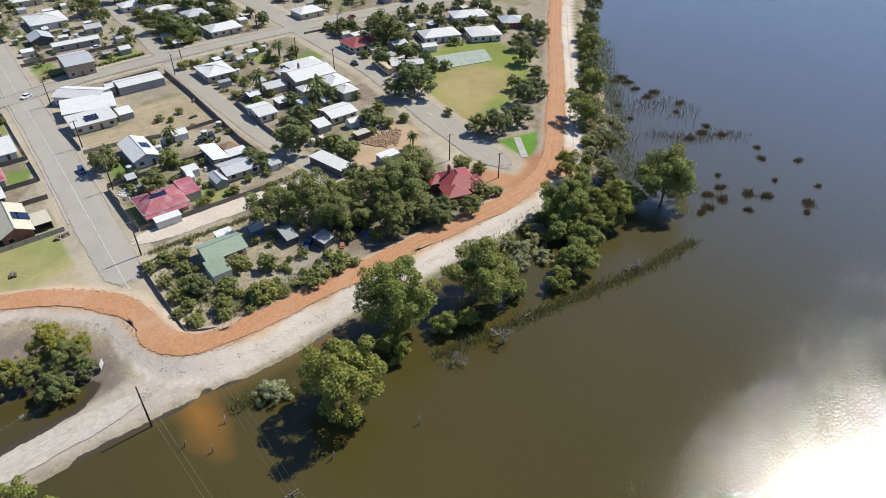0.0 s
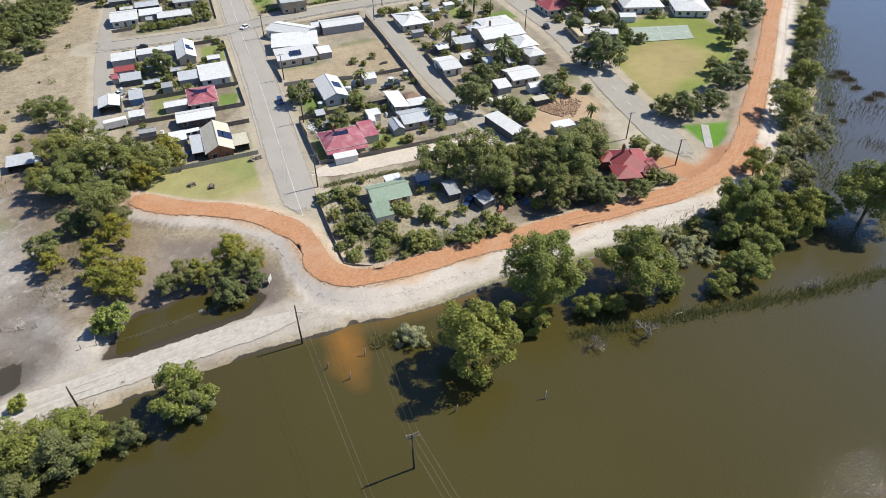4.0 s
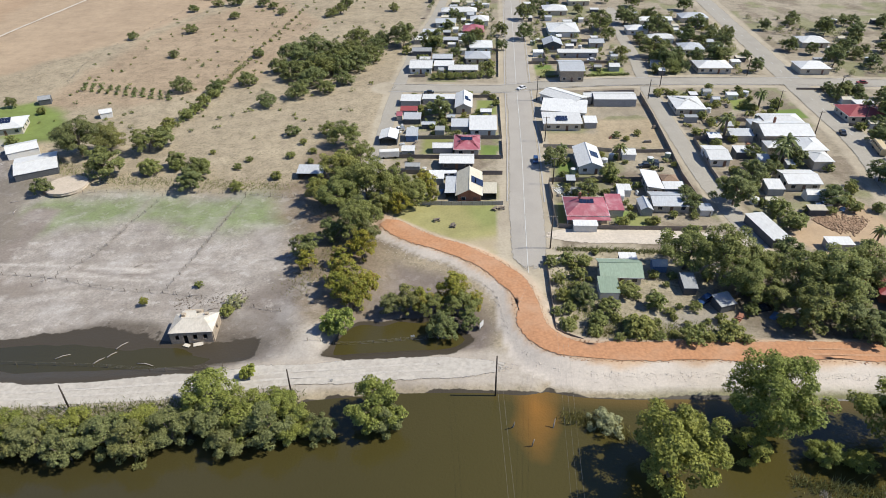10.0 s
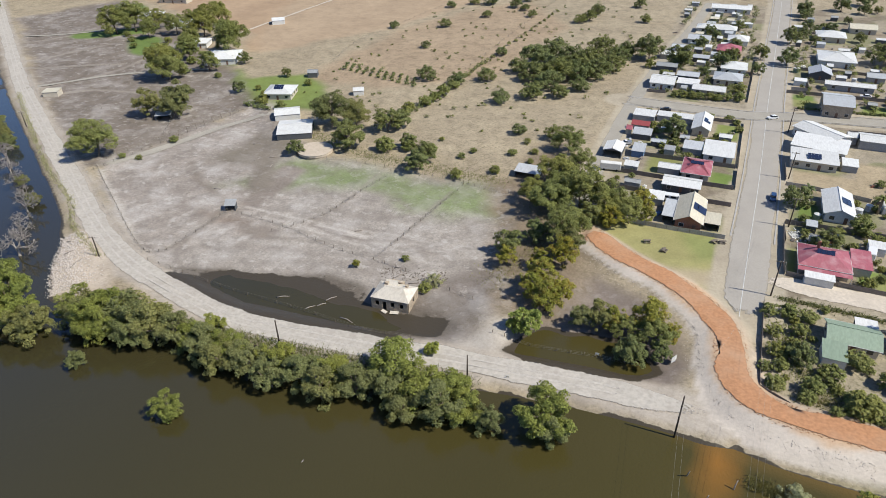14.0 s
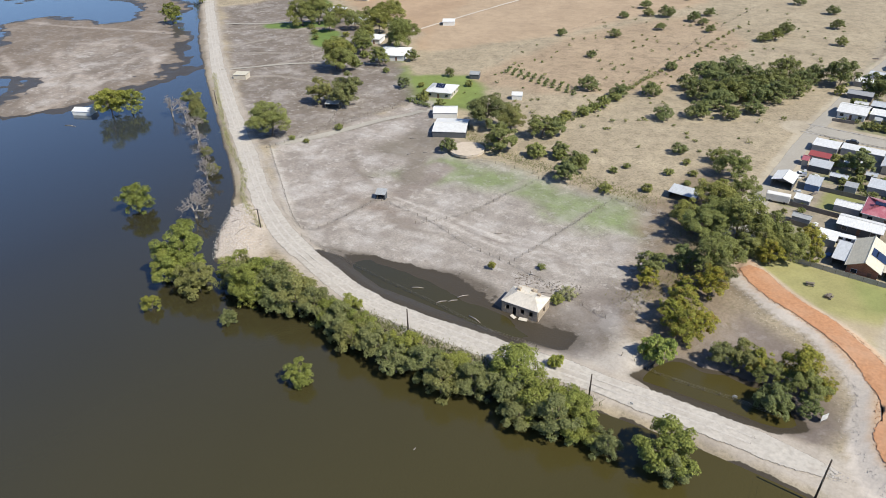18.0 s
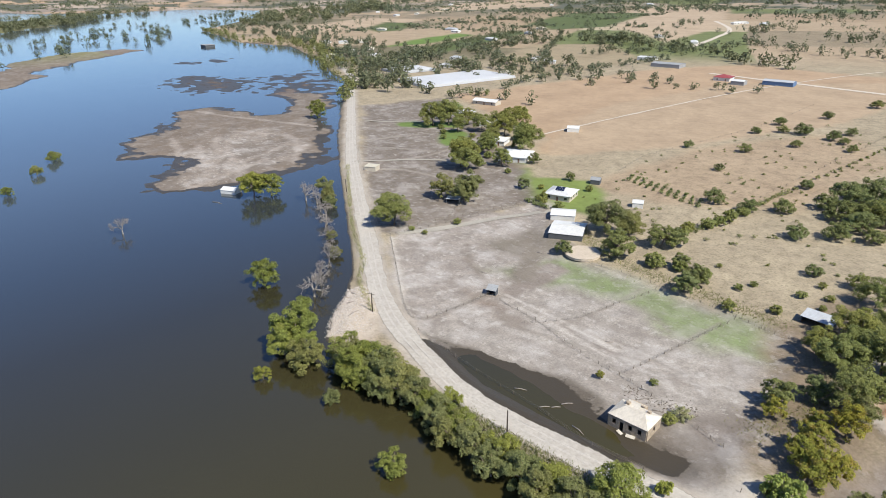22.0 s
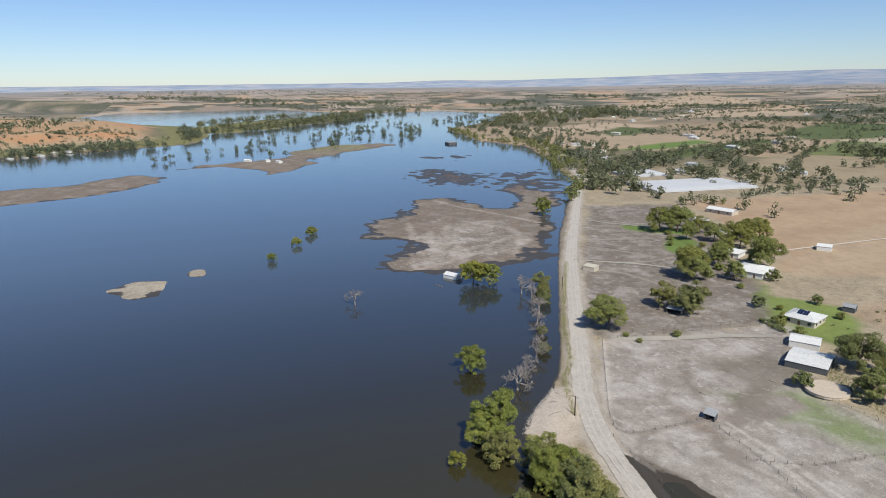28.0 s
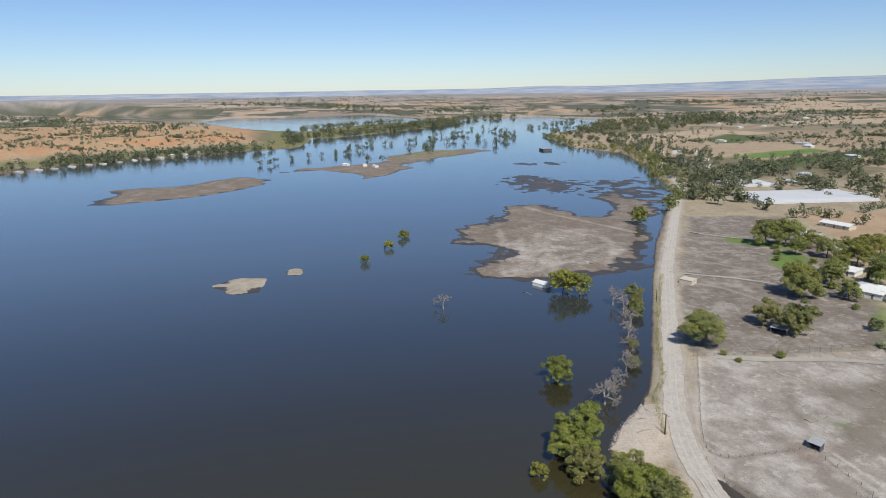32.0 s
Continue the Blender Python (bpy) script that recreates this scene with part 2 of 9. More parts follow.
def water_material():
    """Turbid flood water: olive-brown body, sky on its small waves."""
    k = Nodes("flood_water")
    plume = k.noise(0.012, 4, 0.5)
    body = k.mix(k.ramp(plume, [(0.3, 0.0), (0.7, 1.0)]), (0.058, 0.048, 0.013), (0.068, 0.056, 0.017))
    # the body colour turns darker to the west
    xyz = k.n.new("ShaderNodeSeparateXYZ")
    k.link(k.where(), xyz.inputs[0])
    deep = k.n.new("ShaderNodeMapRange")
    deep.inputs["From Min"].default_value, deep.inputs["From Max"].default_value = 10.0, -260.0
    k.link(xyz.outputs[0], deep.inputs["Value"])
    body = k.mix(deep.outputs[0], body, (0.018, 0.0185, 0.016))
    west_sky_tint = k.n.new("ShaderNodeMapRange")   # the wide reach beyond the drowned trees: sky reflection painted into the body
    west_sky_tint.inputs["From Min"].default_value, west_sky_tint.inputs["From Max"].default_value = -190.0, -400.0
    k.link(xyz.outputs[0], west_sky_tint.inputs["Value"])
    body = k.mix(west_sky_tint.outputs[0], body, (0.058, 0.073, 0.084))
    east = k.n.new("ShaderNodeMapRange")         # off the eastern bank: pale glint haze painted into the body colour
    east.inputs["From Min"].default_value, east.inputs["From Max"].default_value = 110.0, 220.0
    k.link(xyz.outputs[0], east.inputs["Value"])
    body = k.mix(east.outputs[0], body, (0.085, 0.083, 0.075))
    # silt washed off the levee into the shallows
    geo = k.where()
    off = k.add("ShaderNodeVectorMath")
    off.operation = "SUBTRACT"
    k.link(geo, off.inputs[0])
    off.inputs[1].default_value = (14.0, -66.0, 0.0)
    sc = k.n.new("ShaderNodeVectorMath")
    sc.operation = "MULTIPLY"
    k.link(off.outputs[0], sc.inputs[0])
    sc.inputs[1].default_value = (1 / 7.0, 1 / 24.0, 0.0)
    ln = k.n.new("ShaderNodeVectorMath")
    ln.operation = "LENGTH"
    k.link(sc.outputs[0], ln.inputs[0])
    wob = k.n.new("ShaderNodeMath")
    wob.operation = "ADD"
    k.link(ln.outputs["Value"], wob.inputs[0])
    k.link(k.ramp(k.noise(0.09, 3), [(0.2, 0.0), (0.8, 0.5)]), wob.inputs[1])
    body = k.mix(k.ramp(wob.outputs[0], [(0.1, 0.9), (1.3, 0.0)]), body, (0.27, 0.125, 0.025))
    fringe = k.n.new("ShaderNodeVectorMath")     # stirred-up brown shallows along the levee
    fringe.operation = "MULTIPLY_ADD"
    k.link(geo, fringe.inputs[0])
    fringe.inputs[1].default_value, fringe.inputs[2].default_value = (1 / 50.0, 1 / 4.5, 0.0), (-48 / 50.0, 63.5 / 4.5, 0.0)
    near = k.n.new("ShaderNodeVectorMath")
    near.operation = "LENGTH"
    k.link(fringe.outputs[0], near.inputs[0])
    body = k.mix(k.ramp(near.outputs["Value"], [(0.3, 0.6), (1.0, 0.0)]), body, (0.17, 0.105, 0.03))
    waves = k.noise(1.7, 2, 0.6)
    swell = k.noise(0.18, 2, 0.5)
    gust = k.ramp(k.noise(0.008, 3, 0.6), [(0.35, 0.72), (0.65, 1.0)])
    calm = k.n.new("ShaderNodeMapRange")        # sheltered, calmer water to the west
    calm.inputs["From Min"].default_value, calm.inputs["From Max"].default_value = 60.0, -160.0
    calm.inputs["To Min"].default_value, calm.inputs["To Max"].default_value = 0.6, 0.12
    k.link(xyz.outputs[0], calm.inputs["Value"])
    h = k.n.new("ShaderNodeMath")
    h.operation = "MULTIPLY_ADD"
    k.link(swell, h.inputs[0])
    h.inputs[1].default_value = 0.8
    k.link(waves, h.inputs[2])
    bp = k.bump(h.outputs[0], 0.16, 0.16)
    strength = k.n.new("ShaderNodeMath")
    strength.operation = "MULTIPLY"
    k.link(gust, strength.inputs[0])
    k.link(calm.outputs[0], strength.inputs[1])
    k.link(strength.outputs[0], bp.inputs["Strength"])
    shift = k.n.new("ShaderNodeMath")            # IOR raised away from the town, to strengthen the sky's reflection
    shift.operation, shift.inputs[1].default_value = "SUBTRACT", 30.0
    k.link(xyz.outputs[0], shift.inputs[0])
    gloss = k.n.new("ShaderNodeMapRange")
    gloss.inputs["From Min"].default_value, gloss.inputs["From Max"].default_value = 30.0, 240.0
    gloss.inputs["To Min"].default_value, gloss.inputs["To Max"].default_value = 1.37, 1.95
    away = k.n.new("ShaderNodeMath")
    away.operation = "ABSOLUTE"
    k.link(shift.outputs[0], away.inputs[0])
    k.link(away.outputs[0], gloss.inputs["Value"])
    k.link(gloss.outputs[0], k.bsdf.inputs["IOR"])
    return k.done(body, 0.05, 0, 0.5)


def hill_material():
    """Far ranges: pale fields and darker scrub in long level strips, with blue haze painted into the colours."""
    k = Nodes("hazed_hills")
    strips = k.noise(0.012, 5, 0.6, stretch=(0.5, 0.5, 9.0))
    # bluish stops: distance haze is part of these base colours
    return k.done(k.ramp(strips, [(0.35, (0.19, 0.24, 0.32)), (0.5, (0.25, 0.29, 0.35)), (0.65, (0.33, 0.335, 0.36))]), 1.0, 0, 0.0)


M = {}
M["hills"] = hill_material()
M["ground"], M["water"] = ground_material(), water_material()
M["asphalt"] = surface("worn_asphalt", (0.37, 0.34, 0.295), 0.9, fine=3.0, coarse=0.12, amount=0.14, bump=0.1, frayed=True)
M["asphalt_old"] = surface("pale_old_asphalt", (0.35, 0.322, 0.27), 0.92, fine=2.0, coarse=0.1, amount=0.16, frayed=True)
M["gravel"] = surface("limestone_gravel", (0.45, 0.412, 0.355), 0.95, fine=1.1, coarse=0.22, amount=0.18, dirt=(0.33, 0.29, 0.245), frayed=True)
M["dirt_track"] = surface("pale_dirt", (0.56, 0.49, 0.4), 0.95, fine=1.6, coarse=0.2, amount=0.16, frayed=True)
M["clay"] = surface("red_clay", (0.44, 0.225, 0.115), 0.95, fine=1.4, coarse=0.14, amount=0.2, bump=0.3, dirt=(0.47, 0.31, 0.2), frayed=True)
M["wheel_marks"] = surface("wheel_worn_gravel", (0.48, 0.44, 0.385), 0.95, fine=1.4, coarse=0.3, amount=0.16, frayed=True)
M["clay_marks"] = surface("wheel_worn_clay", (0.46, 0.265, 0.15), 0.95, fine=1.4, coarse=0.3, amount=0.2, dirt=(0.42, 0.22, 0.12), frayed=True)
M["clay_clod"] = surface("red_clay_clods", (0.42, 0.225, 0.12), 0.95, fine=1.4, amount=0.25, bump=0.3)
M["gravel_stone"] = surface("grey_road_stones", (0.44, 0.4, 0.345), 0.95, fine=1.4, amount=0.2)
M["sand"] = surface("pale_sand", (0.52, 0.44, 0.345), 0.95, fine=1.6, amount=0.16)
M["rubble"] = surface("white_rubble", (0.56, 0.5, 0.44), 0.95, fine=2.6, coarse=0.35, amount=0.22, bump=0.8)
M["paint_white"] = surface("road_paint", (0.6, 0.6, 0.57), 0.7, amount=0.25, fine=1.2, bump=0)
M["court"] = surface("court_paint", (0.33, 0.38, 0.31), 0.8, fine=1.0, amount=0.2)
M["concrete"] = surface("concrete", (0.42, 0.4, 0.37), 0.9)
M["bark"] = surface("gum_bark", (0.26, 0.21, 0.165), 0.9, fine=3.0, coarse=0.9, amount=0.35, bump=0.5)
M["dead_bark"] = surface("grey_dead_wood", (0.34, 0.3, 0.265), 0.9, fine=3.0, coarse=0.9, amount=0.3)
M["timber"] = surface("weathered_timber", (0.2, 0.165, 0.13), 0.9, fine=5.0, amount=0.3)
M["dark_pole"] = surface("creosoted_pole", (0.075, 0.06, 0.048), 0.85, fine=5.0, amount=0.3)
M["leaf_gum"] = leaf_material("gum_leaves", (0.13, 0.14, 0.042), (0.32, 0.328, 0.108))
M["leaf_river"] = leaf_material("river_gum_leaves", (0.125, 0.14, 0.032), (0.325, 0.335, 0.082))
M["leaf_olive"] = leaf_material("grey_green_leaves", (0.11, 0.118, 0.044), (0.275, 0.275, 0.11))
M["leaf_dark"] = leaf_material("dark_leaves", (0.1, 0.118, 0.045), (0.26, 0.278, 0.105))
M["leaf_yellow"] = leaf_material("yellow_green_leaves", (0.13, 0.135, 0.025), (0.36, 0.345, 0.065), (0.3, 0.185, 0.05))
M["leaf_willow"] = leaf_material("willow_leaves", (0.187, 0.238, 0.051), (0.425, 0.450, 0.128))
M["leaf_grey"] = leaf_material("grey_saltbush_leaves", (0.25, 0.25, 0.13), (0.43, 0.42, 0.24))
# grey-green far leaves, some distance haze mixed into both tones
M["leaf_far"] = leaf_material("hazed_distant_leaves", (0.09, 0.104, 0.068), (0.19, 0.2, 0.122))
M["leaf_shore"] = leaf_material("shore_leaves", (0.11, 0.125, 0.05), (0.25, 0.26, 0.11))
M["drowned"] = leaf_material("drowned_scrub", (0.08, 0.062, 0.038), (0.21, 0.165, 0.105))
M["roof_ruin"] = sheet_metal("bleached_broken_roof", (0.68, 0.62, 0.52), (0.36, 0.29, 0.2), 0.8, amount=0.75)
M["reed"] = leaf_material("reeds", (0.14, 0.14, 0.05), (0.3, 0.27, 0.12))
M["roof_white"] = sheet_metal("white_roof_sheets", (0.72, 0.72, 0.69), (0.42, 0.38, 0.34), 0.5)
M["roof_zinc"] = sheet_metal("zinc_roof_sheets", (0.52, 0.54, 0.55), (0.34, 0.28, 0.23), 0.45, 0.0)
M["roof_grey"] = sheet_metal("dull_grey_roof_sheets", (0.36, 0.37, 0.37), (0.25, 0.2, 0.16), 0.6)
M["roof_cream"] = sheet_metal("cream_roof_sheets", (0.62, 0.57, 0.44), (0.4, 0.33, 0.22), 0.55)
M["roof_red"] = sheet_metal("red_roof_sheets", (0.34, 0.075, 0.075), (0.2, 0.06, 0.05), 0.55)
M["roof_pink"] = sheet_metal("faded_red_roof_sheets", (0.4, 0.12, 0.145), (0.6, 0.42, 0.42), 0.55, amount=0.75)
M["roof_green"] = sheet_metal("pale_green_roof_sheets", (0.27, 0.35, 0.255), (0.3, 0.34, 0.26), 0.6)
M["roof_tan"] = sheet_metal("brown_roof_tiles", (0.3, 0.2, 0.13), (0.2, 0.13, 0.09), 0.8)
M["wall_cream"] = surface("cream_render", (0.56, 0.5, 0.4), 0.9, fine=3.0, amount=0.14)
M["wall_white"] = surface("white_boards", (0.68, 0.67, 0.63), 0.85, fine=3.0, amount=0.12)
M["wall_stone"] = surface("limestone_blocks", (0.42, 0.34, 0.25), 0.9, fine=2.5, amount=0.3, bump=0.5)
M["wall_brick"] = surface("red_brick", (0.33, 0.15, 0.095), 0.9, fine=4.0, amount=0.3)
M["wall_grey"] = surface("grey_sheet_walls", (0.33, 0.33, 0.325), 0.7, fine=3.0, amount=0.15)
M["wall_dark"] = surface("dark_sheet_walls", (0.1, 0.105, 0.11), 0.7, fine=3.0, amount=0.2)
M["wall_blue"] = surface("blue_sheet_walls", (0.12, 0.2, 0.34), 0.6, fine=3.0, amount=0.2)
M["fence_sheet"] = surface("fence_sheets", (0.22, 0.19, 0.165), 0.7, fine=3.0, amount=0.25)
M["fence_pale"] = surface("pale_fence_sheets", (0.44, 0.4, 0.34), 0.7, fine=3.0, amount=0.2)
M["trim"] = surface("painted_trim", (0.6, 0.59, 0.56), 0.6, amount=0.1)
M["door"] = surface("painted_door", (0.19, 0.11, 0.075), 0.6, amount=0.2)
M["rubber"] = surface("tyre_rubber", (0.02, 0.02, 0.02), 0.85, amount=0.2)
M["steel"] = surface("galvanised_steel", (0.45, 0.46, 0.47), 0.4, 0.7, amount=0.15)
M["wire"] = surface("grey_wire", (0.38, 0.35, 0.28), 0.5, 0.3, amount=0.1, bump=0)
M["solar"] = surface("solar_cells", (0.018, 0.026, 0.06), 0.15, 0.0, 0.6, amount=0.15, bump=0)
M["net"] = surface("white_bird_netting", (0.5, 0.51, 0.52), 0.9, fine=0.8, coarse=0.05, amount=0.1)
M["soil_pile"] = surface("dug_soil", (0.34, 0.23, 0.15), 0.95, fine=1.2, amount=0.35, bump=0.8)
M["car_white"] = surface("white_car_paint", (0.72, 0.72, 0.71), 0.25, 0.0, 0.5, amount=0.05, bump=0)
M["car_blue"] = surface("dark_blue_car_paint", (0.03, 0.07, 0.17), 0.25, 0.0, 0.5, amount=0.08, bump=0)
M["car_dark"] = surface("charcoal_car_paint", (0.04, 0.045, 0.05), 0.25, 0.0, 0.5, amount=0.08, bump=0)
M["bus_paint"] = surface("orange_bus_paint", (0.62, 0.5, 0.3), 0.35, 0.0, 0.5, amount=0.1, bump=0)


def glass_material():
    k = Nodes("window_glass")
    return k.done((0.03, 0.035, 0.04), 0.08, 0, 0.6)


M["glass"] = glass_material()

# ---- the plan: shores, levee, roads, in metres ----
def smooth(points, step=3.0):
    """A rounded line through the points, as an array of x, y."""
    p = np.array(points, float)
    p = np.vstack([2 * p[0] - p[1], p, 2 * p[-1] - p[-2]])
    out = []
    for a, b, c, d in zip(p, p[1:], p[2:], p[3:]):
        n = max(2, int(np.linalg.norm(c - b) / step))
        t = (np.arange(n) / n)[:, None]
        out.append(0.5 * (2 * b + (c - a) * t + (2 * a - 5 * b + 4 * c - d) * t ** 2 + (3 * b - a - 3 * c + d) * t ** 3))
    out.append(p[-2:-1])
    return np.vstack(out)


LAKE_EAST = [(5200, 3400), (1200, 800), (500, 245), (297, 80), (253, 40), (226, 12), (200, -14), (183, -30), (166, -44), (150, -54), (120, -61),
             (83, -62), (53, -61.5), (39, -62.5), (21, -63), (6, -62.5), (-17, -62), (-36, -65), (-60, -68.5), (-83, -71.5)]
LAKE_WEST = [(-101, -73.5), (-118, -72), (-132, -76), (-147, -80), (-157, -73), (-169, -58), (-188, -43), (-237, -14), (-303, 25), (-365, 62),
             (-430, 106), (-568, 203), (-627, 222), (-738, 272), (-930, 337), (-1053, 310), (-1360, 371), (-1676, 659), (-2020, 826), (-2306, 715)]
LAKE_FAR = [(-2302, 453), (-2536, 264), (-2974, 131), (-2813, -167), (-2896, -400), (-2500, -520), (-2000, -330), (-1720, -150), (-1420, -130),
            (-1240, -160), (-1190, -254), (-1138, -367), (-1092, -441), (-1034, -503), (-991, -559), (-900, -800), (-800, -1500), (-600, -5200), (5200, -5200)]
LAKE = LAKE_EAST + LAKE_WEST + LAKE_FAR
BACKWATER = [(-2780, -560), (-3250, -540), (-3650, -1000), (-4250, -1550), (-4150, -1850), (-3150, -1450), (-3050, -1060)]
MUD_FLAT = [(-408, -62), (-447, -54), (-462, -28), (-531, 10), (-540, 36), (-517, 54), (-478, 64), (-470, 84), (-500, 96), (-551, 107), (-574, 138), (-548, 142), (-519, 147), (-477, 127), (-430, 93), (-385, 63),
            (-342, 34), (-320, 13), (-312, -8), (-304, -30), (-309, -70), (-334, -74), (-363, -44), (-385, -40)]
SPIT = [(-655, -350), (-745, -350), (-762, -286), (-806, -248), (-840, -222), (-788, -190), (-754, -196), (-700, -232), (-668, -284), (-645, -317)]
ISLE = [(-835, -200), (-886, -160), (-905, -106), (-910, -58), (-1012, -20), (-1085, 58), (-1098, 152), (-1040, 146), (-975, 52), (-896, -6), (-803, -38), (-760, -82), (-823, -85), (-860, -138)]
WOODED = [(-1440, -185), (-1501, -76), (-1653, 77), (-1884, 263), (-2120, 360), (-2101, 154), (-1947, -37), (-1725, -167)]
SHOALS = [[(-348, -209), (-361, -201), (-352, -184), (-330, -186), (-329, -199)], [(-367, -170), (-370, -163), (-359, -162), (-357, -168)],
          [(-690, 70), (-720, 107), (-658, 134), (-608, 99), (-635, 62)], [(-640, 163), (-670, 220), (-553, 170), (-548, 113)],
          [(-840, 148), (-845, 176), (-826, 174), (-824, 152)]]
LEVEE = smooth([(-27, 2), (-13, -8.5), (-1, -15), (7, -22), (12, -29), (14, -38), (15.5, -46), (21, -51.8), (31, -53), (45, -52.5), (72, -52), (103, -51.5),
                (124, -49), (139, -42), (164, -21), (203, 15), (247, 57), (310, 112), (500, 280)], 2.0)
SHORE_ROAD = smooth([(12, -57), (3, -56.8), (-12, -57.7), (-27, -59.5), (-43, -61.5), (-58, -64.3), (-79, -67), (-98, -68.8), (-115, -66), (-133, -61.8),
                     (-150, -55.5), (-170, -45.5), (-196, -30), (-215, -19), (-261, 8), (-319, 43), (-422, 111), (-500, 163), (-577, 215), (-660, 254), (-750, 292), (-840, 330), (-930, 375)], 3.0)
MAIN_STREET = smooth([(16, -22), (17, 10), (18.5, 50), (19.5, 90), (20.5, 135), (22.5, 200), (25.5, 306), (29, 420), (40, 640)], 6.0)
CROSS_ROAD = smooth([(-37, 119), (-10, 118), (14, 118), (31, 123), (70, 128), (122, 129), (180, 127), (260, 120)], 6.0)
BACK_LANE = smooth([(77, 124), (76.5, 90), (76.5, 50), (77.5, 22), (79, 5), (82, -8)], 5.0)
WIDE_ROAD = smooth([(150, 300), (146, 200), (143, 130), (142, 100), (140.5, 60), (133, 15), (128, -18), (127.5, -38)], 5.0)
WEST_LANE = smooth([(-33, 12), (-33.5, 40), (-33.5, 80), (-33, 120), (-28, 200), (-22, 260), (-18, 330)], 5.0)
NORTH_LANE = smooth([(77, 127), (80, 160), (81, 195), (83, 225), (86, 270)], 5.0)
DIRT_LANE = smooth([(20, -3.2), (32, -3.4), (58, -4), (72, -6), (84, -12)], 4.0)
TREE_TRACK = smooth([(-39, -62), (-40, -54), (-40.5, -47), (-40, -38), (-38, -28)], 2.0)
FARM_DRIVE = smooth([(-198, -16), (-190, 6), (-184, 28), (-176, 46), (-168, 52)], 4.0)


def off_line(x, y, line, reach=16.0):
    """How far the points lie from a line (up to reach), and on which side (positive: to its left)."""
    best, side = np.full(x.shape, 1e9), np.zeros(x.shape)
    for k in range(0, len(line) - 1, 8):
        part_of = line[k:k + 9]
        (x0, y0), (x1, y1) = part_of.min(0) - reach, part_of.max(0) + reach
        near = np.flatnonzero((x > x0) & (x < x1) & (y > y0) & (y < y1))
        if not near.size:
            continue
        xs, ys, b, s = x[near], y[near], best[near], side[near]
        for (ax, ay), (bx, by) in zip(part_of, part_of[1:]):
            dx, dy = bx - ax, by - ay
            t = np.clip(((xs - ax) * dx + (ys - ay) * dy) / (dx * dx + dy * dy + 1e-9), 0, 1)
            ex, ey = xs - ax - t * dx, ys - ay - t * dy
            d = np.hypot(ex, ey)
            less = d < b
            b, s = np.where(less, d, b), np.where(less, np.sign(dx * ey - dy * ex), s)
        best[near], side[near] = b, s
    return best, side


def inside(x, y, poly, reach=400.0):
    """Signed distance to a closed outline: positive within, cut off at reach."""
    p = np.array(poly, float)
    out = np.full(x.shape, -float(reach))
    near = (x > p[:, 0].min() - reach) & (x < p[:, 0].max() + reach) & (y > p[:, 1].min() - reach) & (y < p[:, 1].max() + reach)
    if not near.any():
        return out
    xs, ys = x[near], y[near]
    d, odd = np.full(xs.shape, float(reach) ** 2), np.zeros(xs.shape, bool)
    for (ax, ay), (bx, by) in zip(p, np.roll(p, -1, 0)):
        dx, dy = bx - ax, by - ay
        t = np.clip(((xs - ax) * dx + (ys - ay) * dy) / (dx * dx + dy * dy), 0, 1)
        d = np.minimum(d, (xs - ax - t * dx) ** 2 + (ys - ay - t * dy) ** 2)
        if ay != by:
            odd ^= ((ay > ys) != (by > ys)) & (xs < dx * (ys - ay) / dy + ax)
    out[near] = np.where(odd, 1, -1) * np.sqrt(d)
    return out


def step(v, a, b):
    t = np.clip((v - a) / (b - a), 0, 1)
    return t * t * (3 - 2 * t)


_table = np.random.RandomState(7).rand(256, 256)


def value_noise(x, y, size):
    u, v = x / size, y / size
    i, j = np.floor(u).astype(int), np.floor(v).astype(int)
    fu, fv = u - i, v - j
    fu, fv = fu * fu * (3 - 2 * fu), fv * fv * (3 - 2 * fv)
    g = lambda a, b: _table[a % 256, b % 256]
    return (g(i, j) * (1 - fu) + g(i + 1, j) * fu) * (1 - fv) + (g(i, j + 1) * (1 - fu) + g(i + 1, j + 1) * fu) * fv


def rough(x, y, size, octaves=3):
    return sum(value_noise(x + 31 * k, y - 17 * k, size / 2 ** k) / 2 ** k for k in range(octaves)) / (2 - 2 ** (1 - octaves)) - 0.5


PADDOCK = [(-36, -58), (-60, -60), (-100, -63), (-130, -58), (-150, -50), (-190, -27), (-196, -12), (-184, 55), (-150, 22), (-137, 18), (-57, 20), (-46, -8), (-44, -45)]
FLOODED_YARD = [(-33, -56), (-33, -38), (-20, -18), (-6, -24), (3, -32), (6, -44), (4, -52), (-12, -54)]
POOL_RUIN = [(-131, -58), (-123, -54), (-115, -50.5), (-106, -50), (-99, -47.5), (-87, -43), (-77, -44), (-69, -48), (-58, -47), (-49, -46), (-42, -50), (-54, -61), (-69, -64), (-87, -65.5), (-103, -65), (-118, -62)]
POOL_CORE = [(-126, -60.5), (-119, -58.5), (-109, -56), (-93, -53.5), (-79, -52), (-70, -52), (-60, -56), (-56, -61.5), (-69, -64), (-84, -66), (-104, -66.5), (-118, -63)]
POOL_YARD = [(-33, -54), (-29, -45), (-16, -42), (-4, -42), (1, -47), (-3, -52.5), (-15, -54), (-26, -56)]
FLATS_WEST = [(-205, -20), (-196, -10), (-186, 55), (-225, 90), (-270, 115), (-350, 170), (-420, 200), (-440, 135), (-330, 58), (-265, 14)]


